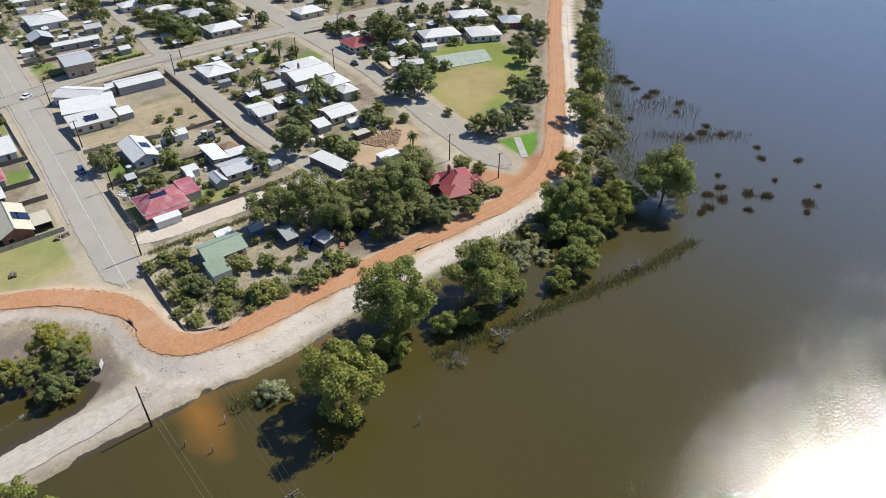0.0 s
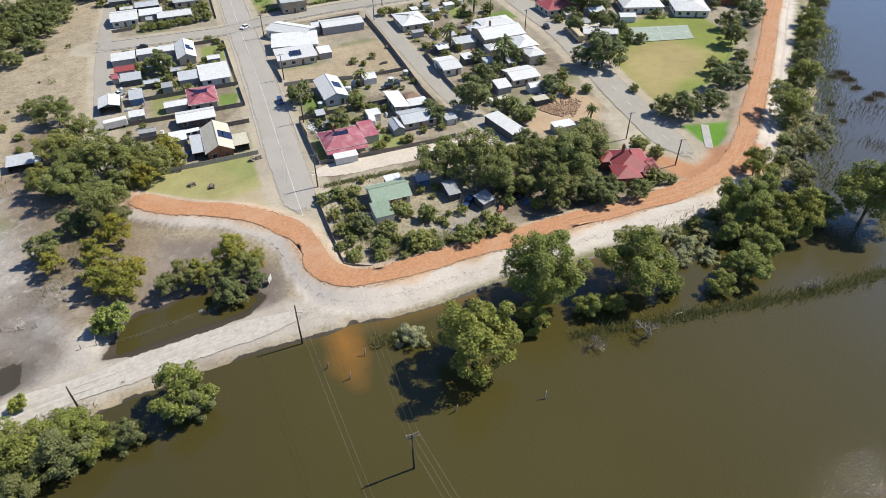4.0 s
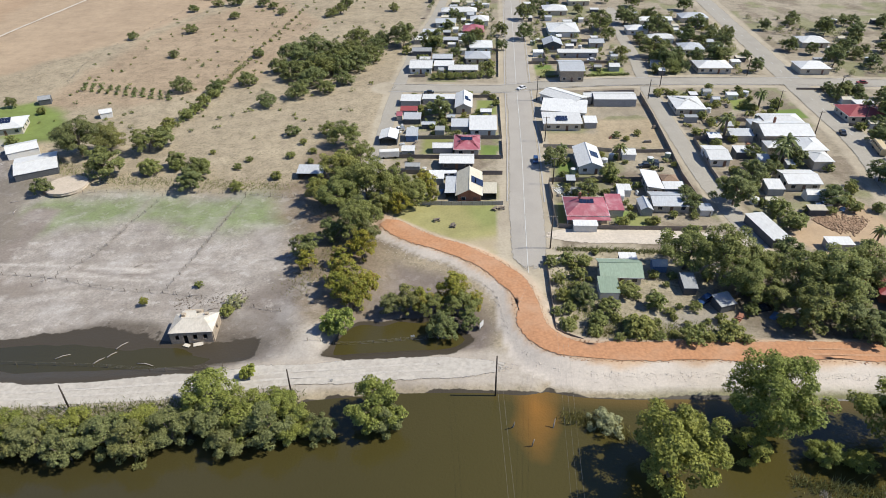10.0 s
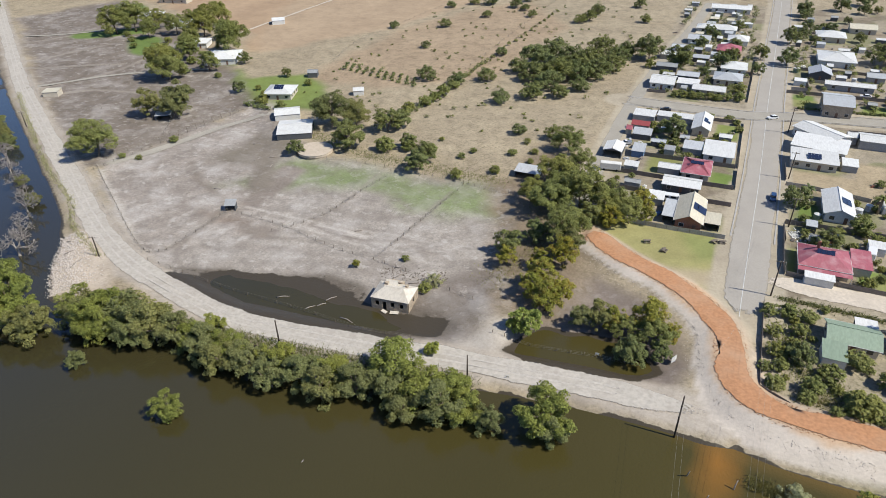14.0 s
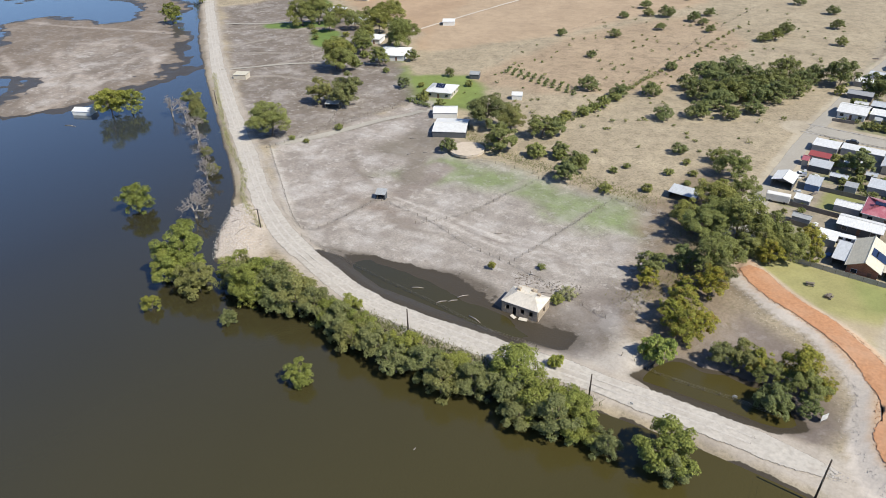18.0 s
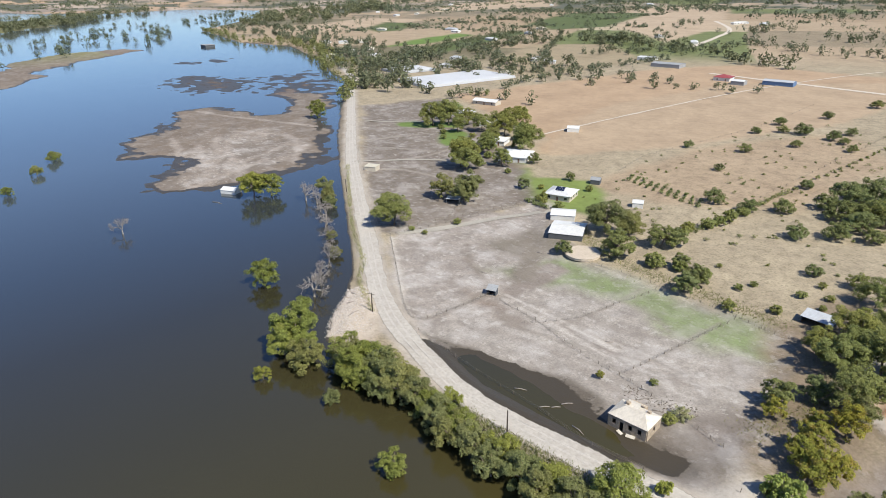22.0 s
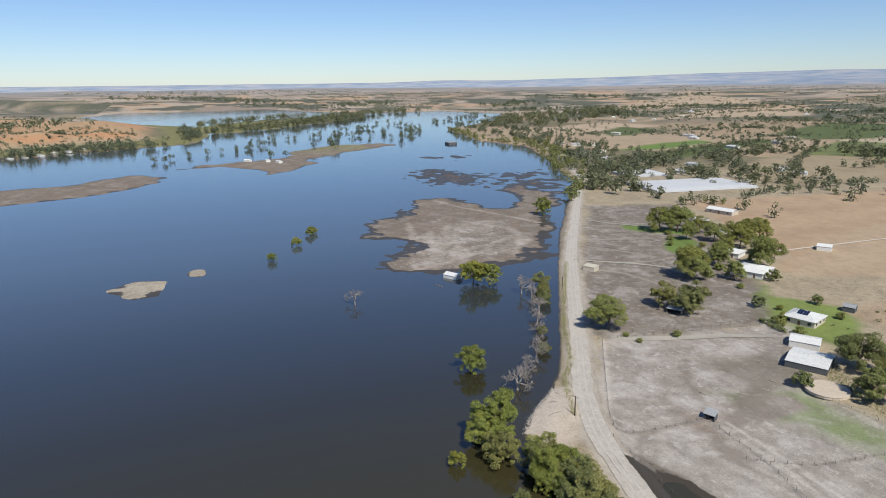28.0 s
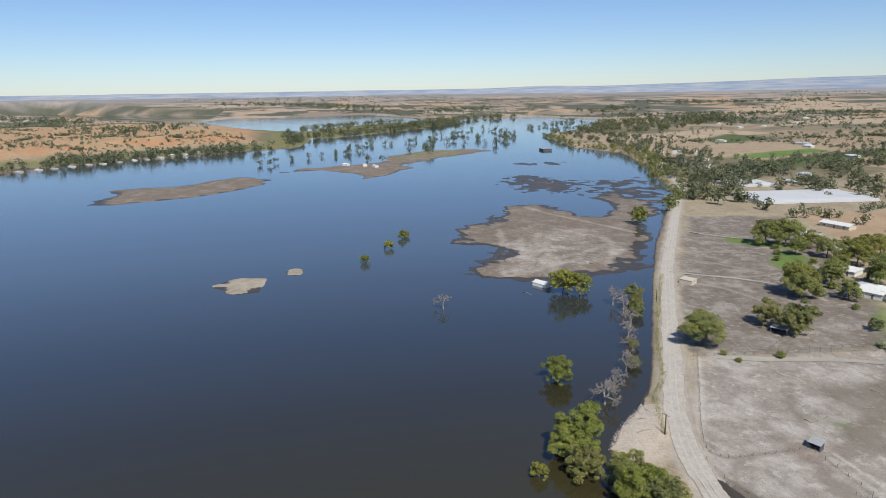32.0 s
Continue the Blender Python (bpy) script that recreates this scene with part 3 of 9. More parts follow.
def land_height(x, y):
    """Height of the ground."""
    x, y = np.atleast_1d(np.asarray(x, float)), np.atleast_1d(np.asarray(y, float))
    r = np.hypot(x, y)
    wob = rough(x, y, 9.0) * np.clip(2.2 + r / 250, 0, 9)
    lake = inside(x, y, LAKE)
    d = -lake + wob                                             # positive: dry
    town = 1.6 + rough(x, y, 40) * 0.12
    z = np.where(d > 0, 1.55 * step(d, -1.0, 7.0) - 0.05, np.maximum(-1.6, d * 0.16 - 0.05)) + (town - 1.6) * (d > 8)
    # low ground behind the road
    for poly, level in ((PADDOCK, 0.5), (FLOODED_YARD, 0.35), (FLATS_WEST, 0.7)):
        w = step(inside(x, y, poly, 60), -3.0, 5.0)
        z = z * (1 - w) + (level + rough(x, y, 14) * 0.22) * w
    for poly, depth in ((POOL_RUIN, 0.42), (POOL_CORE, 0.42), (POOL_YARD, 0.75)):
        z = z - depth * step(inside(x, y, poly, 60) + rough(x, y, 10) * 7, -3.5, 4.0)
    # bars and islands of silt
    for poly, top, soft in [(MUD_FLAT, 0.4, 14), (SPIT, 0.9, 14), (ISLE, 1.3, 16), (WOODED, 1.8, 30)] + [(s, 0.5, 3.5) for s in SHOALS[:2]] + [(s, 0.12, 22) for s in SHOALS[2:]]:
        s = inside(x, y, poly, 200)
        near = s > -90
        if near.any():
            s[near] += rough(x[near], y[near], 34, 5) * soft * 2.6 + rough(x[near], y[near], 7, 2) * soft * 0.5
            z = np.where(near, np.maximum(z, np.minimum(top, s * top / soft)), z)
    z = z + (np.abs(z) < 0.45) * (x < -300) * (r < 1100) * rough(x, y, 8, 3) * 0.5
    # orange cliffs of the far bank and the plateau behind them
    bank = step(x, -900, -1150) * step(-lake, 60, 190) * step(y, 250, -200) * step(r, 2500, 1900)
    z = z + bank * (15 + rough(x, y, 160) * 13 + rough(x, y, 45, 3) * 9)
    # long rise to the skyline
    rise = step(r, 2500, 4900) * np.clip(d / 300, 0, 1)
    z = z + rise * (70 + rough(x, y, 1100) * 16) + np.clip(d / 200, 0, 1) * step(r, 350, 1300) * (rough(x, y, 420) * 9 + 4)
    z = z - 6 * step(inside(x, y, BACKWATER, 300), -60, 60) * 14
    # shore road on its bank
    o, _ = off_line(x, y, SHORE_ROAD)
    w = step(o, 7.5, 4.2)
    z = z * (1 - w) + np.maximum(z, 1.1) * w
    w = step(o, 4.6, 4.0) * (r < 900)
    z = z * (1 - w) + 1.1 * w
    o, _ = off_line(x, y, TREE_TRACK)
    w = step(o, 10.0, 2.0)
    z = z * (1 - w) + np.maximum(z, 0.85) * w
    # levee
    o, s = off_line(x, y, LEVEE)
    top = 2.9 - np.clip((o - 3.4) * np.where(s < 0, 0.36, 0.45), 0, 9)
    west = step(x, -31, -26)
    z = np.maximum(z, top * west + -9 * (1 - west))
    return z


def cover(x, y, z):
    """What lies on the ground: its colour, and how wet, tufted and cracked it is."""
    n = x.shape[0]
    col = np.tile(np.array((0.33, 0.275, 0.2)), (n, 1))
    state = np.zeros((n, 3))
    r = np.hypot(x, y)
    d_land = -inside(x, y, LAKE, 200)

    def lay(w, c, wet=None, tuft=None, mud=None):
        nonlocal col
        w = np.clip(w, 0, 1)
        col = col * (1 - w[:, None]) + np.array(c) * w[:, None]
        for i, v in enumerate((wet, tuft, mud)):
            if v is not None:
                state[:, i] = state[:, i] * (1 - w) + v * w

    def area(poly, c, soft=2.0, **kw):
        s = inside(x, y, poly, 60)
        near = s > -30
        s[near] += rough(x[near], y[near], 12) * soft * 2
        lay(step(s, -soft, soft), c, **kw)

    dry = (0.355, 0.297, 0.208)
    lay(np.ones(n), dry, tuft=0.55)
    # far country in fields: stubble, fallow, vineyards, scrub
    turn = 0.5
    u, v = x * math.cos(turn) + y * math.sin(turn), -x * math.sin(turn) + y * math.cos(turn)
    u, v = u + rough(x, y, 500) * 120, v + rough(x, y, 450) * 110
    iu = np.floor(u / 260).astype(int)
    cell = _table[(iu * 7) % 256, (np.floor((v + 90 * _table[iu % 256, 3]) / (150 + 160 * _table[(iu * 5) % 256, 9])).astype(int) * 13) % 256]
    far = step(r, 620, 760)
    for lo, hi, c, tf in ((0.0, 0.32, (0.36, 0.28, 0.19), 0.2), (0.32, 0.56, (0.33, 0.25, 0.165), 0.1), (0.56, 0.74, (0.27, 0.22, 0.15), 0.6), (0.74, 0.9, (0.19, 0.165, 0.105), 0.8), (0.9, 0.94, (0.15, 0.175, 0.07), 0.3), (0.94, 1.01, (0.4, 0.33, 0.23), 0.0)):
        lay(far * ((cell >= lo) & (cell < hi)), c, tuft=tf)
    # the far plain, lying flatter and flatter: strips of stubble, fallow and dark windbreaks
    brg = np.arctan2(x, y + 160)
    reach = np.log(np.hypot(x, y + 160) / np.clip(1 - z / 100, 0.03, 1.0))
    plain = step(r, 1700, 2500)
    lay(plain, (0.33, 0.272, 0.215), tuft=0.1)
    for seed, gate, c in ((0, 0.03, (0.4, 0.33, 0.26)), (900, 0.06, (0.27, 0.22, 0.175)), (1800, 0.1, (0.42, 0.3, 0.2)), (2700, 0.12, (0.25, 0.21, 0.15))):
        lay(plain * step(rough(brg * 1500 + seed, reach * 420 + seed, 110, 2), gate, gate + 0.015), c, tuft=0.1)
    for seed, gate, size in ((400, 0.115, 70), (1300, 0.12, 50), (2200, 0.14, 90)):
        lay(step(r, 1300, 1900) * (d_land > 60) * step(rough(brg * 1500 + seed, reach * 700 + seed, size, 3), gate, gate + 0.02), (0.105, 0.11, 0.08), tuft=0.0)
    # pale grassland towards the skyline, with distance haze painted into its grey
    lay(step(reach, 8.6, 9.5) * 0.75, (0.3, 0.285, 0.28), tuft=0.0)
    # ploughed and grazed fields north-west of the farms
    area([(-423, 218), (-385, 469), (-330, 560), (-150, 560), (-150, 330), (-240, 118), (-262, 150)], (0.38, 0.275, 0.18), 6, tuft=0.05)
    area([(-262, 160), (-300, 260), (-285, 430), (-150, 560), (-150, 340), (-190, 200), (-235, 122)], (0.38, 0.288, 0.195), 5, tuft=0.15)
    area([(-190, 88), (-150, 95), (-100, 130), (-90, 235), (-140, 300), (-180, 215)], (0.355, 0.272, 0.185), 6, tuft=0.5)
    tan, orchard, lush = (0.41, 0.32, 0.225), (0.095, 0.12, 0.045), (0.13, 0.2, 0.05)
    for poly, c in (([(-1157, 436), (-1305, 741), (-1145, 795), (-1091, 607), (-1060, 443)], tan), ([(-806, 986), (-1021, 1357), (-1081, 1631), (-921, 1689), (-577, 991), (-546, 831), (-512, 699), (-574, 757), (-680, 840)], tan),
                    ([(-2045, 1179), (-2713, 2221), (-2166, 2166), (-1879, 1424), (-1866, 1190)], tan), ([(-1300, 844), (-1594, 1245), (-1792, 1817), (-1693, 1870), (-1287, 1388), (-1343, 1234), (-1338, 971)], tan),
                    ([(-778, 404), (-818, 480), (-845, 607), (-804, 604), (-760, 487)], lush), ([(-894, 848), (-1051, 1153), (-914, 1288), (-852, 1169), (-744, 882), (-778, 769)], orchard),
                    ([(-1049, 560), (-1161, 684), (-1090, 716), (-969, 579), (-976, 533)], orchard), ([(-671, 343), (-717, 398), (-775, 579), (-818, 718), (-765, 693), (-695, 523), (-659, 403)], orchard),
                    ([(-911, 853), (-1011, 1061), (-832, 847), (-829, 799)], orchard), ([(-1354, 1815), (-1425, 2554), (-1097, 2146), (-1016, 1783), (-1059, 1651)], (0.15, 0.17, 0.07)),
                    ([(-430, 330), (-560, 400), (-640, 560), (-560, 640), (-430, 520)], (0.3, 0.245, 0.16))):
        area(poly, c, 6, tuft=0.1)
    # home paddocks
    area([(-200, 55), (-188, 88), (-165, 82), (-150, 60), (-176, 56)], (0.16, 0.2, 0.06), 3, tuft=0.1)
    area([(-250, 60), (-225, 95), (-205, 80), (-210, 55), (-235, 48)], (0.17, 0.225, 0.06), 4, tuft=0.2)
    area([(-340, 96), (-332, 131), (-293, 128), (-250, 96), (-232, 100), (-258, 84), (-300, 88)], (0.16, 0.22, 0.07), 4, tuft=0.2)
    area([(-330, 95), (-300, 130), (-262, 100), (-295, 75)], (0.12, 0.18, 0.045), 4, tuft=0.2)
    area([(-268, 64), (-262, 82), (-238, 92), (-226, 76), (-236, 62), (-254, 58)], (0.17, 0.235, 0.06), 3, tuft=0.1)
    area([(-205, 56), (-212, 84), (-190, 102), (-168, 88), (-160, 62), (-178, 54)], (0.18, 0.23, 0.065), 3, tuft=0.15)
    # drying silt
    silt = (0.35, 0.316, 0.277)
    area(FLATS_WEST, (0.185, 0.155, 0.128), 5, tuft=0.3, mud=0.6)
    area(PADDOCK, silt, 3, tuft=0.0, mud=0.8)
    area([(-196, -10), (-184, 55), (-160, 40), (-145, 20), (-160, -10)], (0.27, 0.232, 0.198), 6, mud=0.7)
    area([(-150, -50), (-190, -27), (-196, -10), (-184, 55), (-140, 20), (-126, -20), (-132, -50)], (0.325, 0.287, 0.25), 12, mud=0.9)
    area([(-148, -12), (-138, 14), (-57, 18), (-50, 2), (-72, -2), (-104, 5), (-125, -4)], (0.2, 0.24, 0.115), 7, tuft=0.0, mud=0.35)
    area([(-72, -52), (-46, -20), (-38, -20), (-40, -56), (-58, -60)], (0.215, 0.185, 0.16), 5, mud=0.7)
    area(FLOODED_YARD, (0.2, 0.165, 0.14), 3, mud=0.2, tuft=0.1)
    area([(-150, -28), (-136, -32), (-116, -34), (-124, -27)], (0.23, 0.185, 0.15), 3, mud=0.3)
    area([(-168, 2), (-150, 2), (-140, 18), (-150, 30), (-162, 26)], (0.2, 0.175, 0.14), 5, mud=0.2)
    area([(-70, -56), (-66, -40), (-50, -38), (-40, -44), (-40, -56), (-56, -61)], (0.17, 0.145, 0.12), 4, mud=0.3)
    area([(-50, -60), (-41, -52), (-39, -44), (-34, -44), (-31, -55), (-22, -59)], (0.42, 0.38, 0.328), 3.0, mud=0.1, tuft=0.0)
    for poly, core in ((POOL_RUIN, 0), (POOL_CORE, 1), (POOL_YARD, 1), ([(-135, -18), (-138, -4), (-138, 10), (-129, 9), (-127, -2), (-128, -18), (-131, -26)], 2), ([(-122, -31), (-118, -27), (-112, -28), (-111, -32), (-118, -34)], 2)):
        area(poly, ((0.13, 0.11, 0.088), (0.055, 0.045, 0.033), (0.24, 0.205, 0.175))[core], 1.6, mud=(0.3, 0.0, 0.4)[core], tuft=0.0, wet=(0.34, 1.0, 0.1)[core])
    area([(-165, 34), (-150, 22), (-143, 12), (-132, -6), (-134, -15), (-142, -7), (-149, 6), (-167, 24)], (0.205, 0.178, 0.145), 2.2, mud=0.25)
    area([(-128, -30), (-120, -30.5), (-111, -31.5), (-103, -30), (-108, -32.5), (-115, -34.5), (-121, -34.5)], (0.225, 0.192, 0.16), 1.2, mud=0.2)
    for q, w, c, a0 in (([(-135, -24), (-135.5, -36), (-135, -45), (-137, -51)], 1.3, (0.21, 0.18, 0.15), 0.8), ([(-171, -1), (-159, -11), (-148, -16), (-140, -20), (-137, -29)], 1.5, (0.215, 0.182, 0.15), 0.75),
                        ([(-196, -19), (-171, -35), (-147, -51)], 1.0, (0.5, 0.465, 0.42), 0.7), ([(-131, -20.5), (-117, -20.5), (-101, -21), (-83, -23), (-62, -28)], 0.8, (0.52, 0.48, 0.43), 0.7),
                        ([(-130, -23.5), (-117, -24), (-101, -25), (-83, -27)], 0.7, (0.5, 0.46, 0.41), 0.6), ([(-106, -22), (-90, -24.5), (-75, -21), (-60, -24)], 0.55, (0.2, 0.17, 0.145), 0.65),
                        ([(-108, -19), (-95, -20.5), (-76, -19.5), (-60, -20)], 0.5, (0.22, 0.19, 0.16), 0.6), ([(-110, -17.5), (-94, -18.5), (-74, -16)], 0.45, (0.2, 0.17, 0.145), 0.5),
                        ([(-103, 16), (-103, -4), (-105, -21)], 0.8, (0.25, 0.22, 0.185), 0.6), ([(-74, 14), (-76, -10), (-76, -19)], 0.8, (0.25, 0.22, 0.185), 0.6),
                        ([(-196, -12), (-190, 10), (-178, 36)], 0.9, (0.22, 0.19, 0.16), 0.6), ([(-158, -22), (-146, -30), (-138, -34)], 1.2, (0.24, 0.205, 0.175), 0.5),
                        ([(-118, -40), (-100, -36), (-84, -37), (-72, -40)], 1.2, (0.25, 0.215, 0.185), 0.5), ([(-97, -2), (-86, -9), (-80, -4), (-88, 2)], 0.6, (0.24, 0.21, 0.18), 0.5)):
        line = smooth(q, 2.0)
        o, _ = off_line(x, y, line)
        lay(step(o + rough(x, y, 4) * 1.6, w + 0.5, w * 0.5) * a0, c, mud=0.3)
    area([(-54, 62), (-62, 20), (-40, -40), (-24, -40), (-20, 0), (-22, 22)], (0.235, 0.185, 0.13), 5, tuft=0.5)
    for q in ([(-384, 86), (-357, 136)], [(-335, 55), (-314, 70), (-292, 82)], [(-290, 27), (-272, 45), (-243, 51)], [(-345, 62), (-330, 110)], [(-300, 34), (-286, 70), (-289, 100)]):
        o, _ = off_line(x, y, smooth(q, 4.0))
        lay(step(o + rough(x, y, 4), 2.0, 0.8) * 0.7, (0.34, 0.3, 0.255), mud=0.0)
    # town: yards of sand and dust
    area([(-31, 16), (-33, 330), (300, 330), (300, 110), (150, -40), (120, -48), (22, -48), (20, 14)], (0.325, 0.282, 0.212), 3, tuft=0.4)
    yards_in = step(inside(x, y, [(-31, 16), (-33, 330), (300, 330), (300, 110), (150, -40), (120, -48), (22, -48), (20, 14)], 60), 0, 4)
    lay(yards_in * step(rough(x, y, 16, 3), 0.06, 0.13) * 0.75, (0.2, 0.205, 0.1), tuft=0.3)
    lay(yards_in * step(rough(x + 700, y, 11, 3), 0.08, 0.14) * 0.8, (0.22, 0.18, 0.135), tuft=0.6)
    area([(20, -9.5), (22, -48), (62, -47), (64, -9.5)], (0.34, 0.295, 0.21), 3, tuft=0.75)
    area([(18, -46), (17, -36), (19.5, -33), (21, -40), (23, -46), (30, -49.2), (24, -49.6)], (0.5, 0.42, 0.34), 1.2, tuft=0.1)
    area([(44, -38), (60, -36), (61, -44), (47, -45)], (0.3, 0.27, 0.22), 2, tuft=0.3)
    area([(117, -2), (126, -4), (125, -40), (112, -26)], (0.42, 0.37, 0.29), 2, tuft=0.1)
    area([(5, -24), (16, -20), (18, -26), (12, -30)], (0.44, 0.24, 0.135), 1.5, tuft=0.0)
    area([(156, -49), (165, -46), (164, -53), (160, -60), (149, -64), (149, -57)], (0.3, 0.27, 0.24), 2, tuft=0.2)
    area([(66, -10), (66, -47), (118, -46), (104, -24), (84, -6)], (0.2, 0.165, 0.12), 3, tuft=0.8)
    area([(-27, 14), (12.5, 15.5), (12.5, -16), (-2, -10), (-22, 3)], (0.31, 0.29, 0.125), 2.5, tuft=0.1)
    area([(-2, 13), (9, 13), (10, 2), (3, -2)], (0.25, 0.27, 0.1), 3, tuft=0.0)
    area([(-6, -6), (11, -4), (11, -14), (2, -12)], (0.36, 0.3, 0.2), 3, tuft=0.0)
    area([(90, -2), (118, 20), (122, 4), (110, -14), (96, -12)], (0.42, 0.31, 0.2), 2, tuft=0.0)
    area([(26, 54), (70, 56), (71, 84), (48, 84), (46, 70), (27, 70)], (0.37, 0.3, 0.2), 2, tuft=0.35)
    lawns = ([(3.5, 49), (10.5, 49), (10.5, 58), (3.5, 58)], [(1, 88), (10, 88), (10, 104), (2, 104)], [(-18, 50), (-8, 51), (-8, 60), (-18, 59)],
             [(27, 141), (38, 141), (38, 152), (27, 152)], [(54, 130), (70, 131), (72, 148), (56, 147)], [(27, 136), (38, 137), (39, 146), (29, 145)], [(42, 3), (48, 3), (49, 11), (43, 11)], [(106, 94), (114, 94), (116, 107), (108, 106)], [(-18, 58), (-8, 59), (-9, 68), (-18, 66)], [(29, 35), (35, 35), (35, 45), (29, 45)],
             [(25, 3), (28, 3), (28, 15), (25, 15)], [(46, 0), (54, 1), (54, 9), (46, 9)], [(120, 84), (136, 86), (136, 96), (120, 94)], [(144, 78), (152, 78), (150, 90), (144, 92)])
    for k, poly in enumerate(lawns):
        area(poly, ((0.15, 0.21, 0.055), (0.2, 0.235, 0.07), (0.23, 0.24, 0.09))[k % 3], 0.8, tuft=0.0)
    # playing field
    area([(128, 4), (140, -6), (160, -2), (186, 14), (202, 30), (208, 58), (186, 66), (160, 58), (146, 36)], (0.2, 0.235, 0.055), 2, tuft=0.0)
    area([(134, 8), (146, 0), (168, 8), (184, 24), (180, 44), (162, 42), (148, 32)], (0.33, 0.27, 0.12), 6, tuft=0.0)
    area([(131, -18), (161, -25), (163, -19), (144, -35), (134, -34)], (0.115, 0.24, 0.03), 1, tuft=0.0)
    # verges of the streets
    for line, half in ((MAIN_STREET, 9.0), (CROSS_ROAD, 8.5), (WIDE_ROAD, 9.0), (BACK_LANE, 5.0), (WEST_LANE, 5.0)):
        o, _ = off_line(x, y, line)
        lay(step(o + rough(x, y, 5), half + 0.6, half - 0.6) * (y > -40), (0.395, 0.345, 0.262), tuft=0.1)
    for q in ([(-360, 120), (-338, 138)], [(-300, 108), (-318, 122)], [(-372, 172), (-395, 186)]):
        o, _ = off_line(x, y, smooth(q, 4.0))
        lay(step(o + rough(x, y, 8) * 6, 12, 7), (0.13, 0.19, 0.05), tuft=0.2, mud=0.0)
    # silt bars
    for poly in [MUD_FLAT, ISLE, SPIT]:
        s = inside(x, y, poly, 60)
        lay(step(s, -25, -5), (0.185, 0.148, 0.115), tuft=0.1, mud=0.3)
    area([(-372, -34), (-425, 2), (-418, 36), (-372, 22), (-342, 4), (-324, -40), (-330, -58)], (0.315, 0.268, 0.222), 20, mud=0.9)
    u, v = -0.85 * x + 0.52 * y, 0.52 * x + 0.85 * y
    lay(step(inside(x, y, MUD_FLAT, 60), -10, 6) * step(rough(u * 0.22, v, 10, 3), 0.0, 0.1) * 0.7, (0.165, 0.135, 0.108))
    for q in ([(-430, 20), (-390, 40), (-352, 26)], [(-400, 70), (-430, 60), (-480, 40), (-520, 30)], [(-318, -70), (-326, -40), (-336, -20), (-345, 0)], [(-360, 36), (-345, 20), (-330, 12)], [(-440, -20), (-400, -30), (-370, -45)], [(-420, 4), (-396, -8), (-366, -10), (-348, -24)], [(-410, -14), (-386, -22), (-358, -30)], [(-372, 30), (-360, 10), (-352, -10), (-346, -34)]):
        o, _ = off_line(x, y, smooth(q, 6.0))
        lay(step(o + rough(x, y, 6) * 4, 3.4, 0.6) * 0.5, (0.42, 0.365, 0.315), mud=0.5)
    for poly in SHOALS[:2]:
        lay(step(inside(x, y, poly, 60), -12, 0), (0.37, 0.325, 0.26))
    for poly in SHOALS[2:]:
        lay(step(inside(x, y, poly, 60), -25, 0), (0.13, 0.1, 0.085))
    lay(step(inside(x, y, WOODED, 60), -20, 0), (0.12, 0.12, 0.06), tuft=0.8)
    # cliffs
    bank = step(x, -900, -1150) * step(z, 6, 14) * (r < 2300) * (y < 200)
    lay(bank, (0.42, 0.285, 0.165), tuft=0.35)
    lay(bank * step(rough(x, y, 70, 4), -0.02, 0.12) * step(z, 26, 15), (0.43, 0.235, 0.125), tuft=0.1)
    lay(step(x, -900, -1100) * step(z, 7, 3) * (r < 1900) * (y < 100) * (z > 0.1), (0.2, 0.195, 0.085), tuft=0.6)
    # banks, rubble and clay
    o, s = off_line(x, y, SHORE_ROAD)
    lay(step(o + rough(x, y, 6) * 3, 6.5, 4.0) * (r < 700), (0.4, 0.355, 0.3), tuft=0.12, mud=0.0)
    area([(-172, -56), (-160, -70), (-148, -80), (-134, -72), (-146, -60), (-164, -49)], (0.5, 0.43, 0.35), 2, tuft=0.2)
    o, s = off_line(x, y, LEVEE)
    w = step(x, -31, -27) * step(o + rough(x, y, 5) * 1.6 + 3.6 * step(x, 14, 2), 10.5, 9.5)
    lay(w * (s < 0), (0.54, 0.485, 0.42), tuft=0.0, mud=0.0)
    lay(step(x, -31, -27) * step(o + rough(x, y, 5) * 1.6, 6.5, 4.5) * (s > 0), (0.43, 0.35, 0.265), tuft=0.1)
    lay(step(x, -31, -27) * step(o + rough(x, y, 7) * 3.5, 4.6, 3.0), (0.48, 0.34, 0.225), tuft=0.0)
    lay(step(x, 20, 60) * step(o, 14, 11) * step(o, 8.5, 10.5) * (s < 0), (0.2, 0.195, 0.1), tuft=0.8)
    area([(116, -28), (126, -40), (136, -34), (150, -40), (140, -52), (118, -50)], (0.43, 0.225, 0.12), 2, tuft=0.0)
    # the waterline
    state[:, 0] = np.maximum(state[:, 0], step(z, 0.3, 0.06) * 0.9 * (r < 1400))
    state[:, 2] *= 1 - state[:, 0]
    return np.clip(col, 0, 1), state


def axis(fine0, fine1, cell, far0, far1, grow0, grow1):
    mid = list(np.arange(fine0, fine1 + cell / 2, cell))
    c, v = cell, mid[-1]
    while v < far1:
        c *= grow1
        v += c
        mid.append(v)
    c, v, low = cell, mid[0], []
    while v > far0:
        c *= grow0
        v -= c
        low.append(v)
    return np.array(low[::-1] + mid)


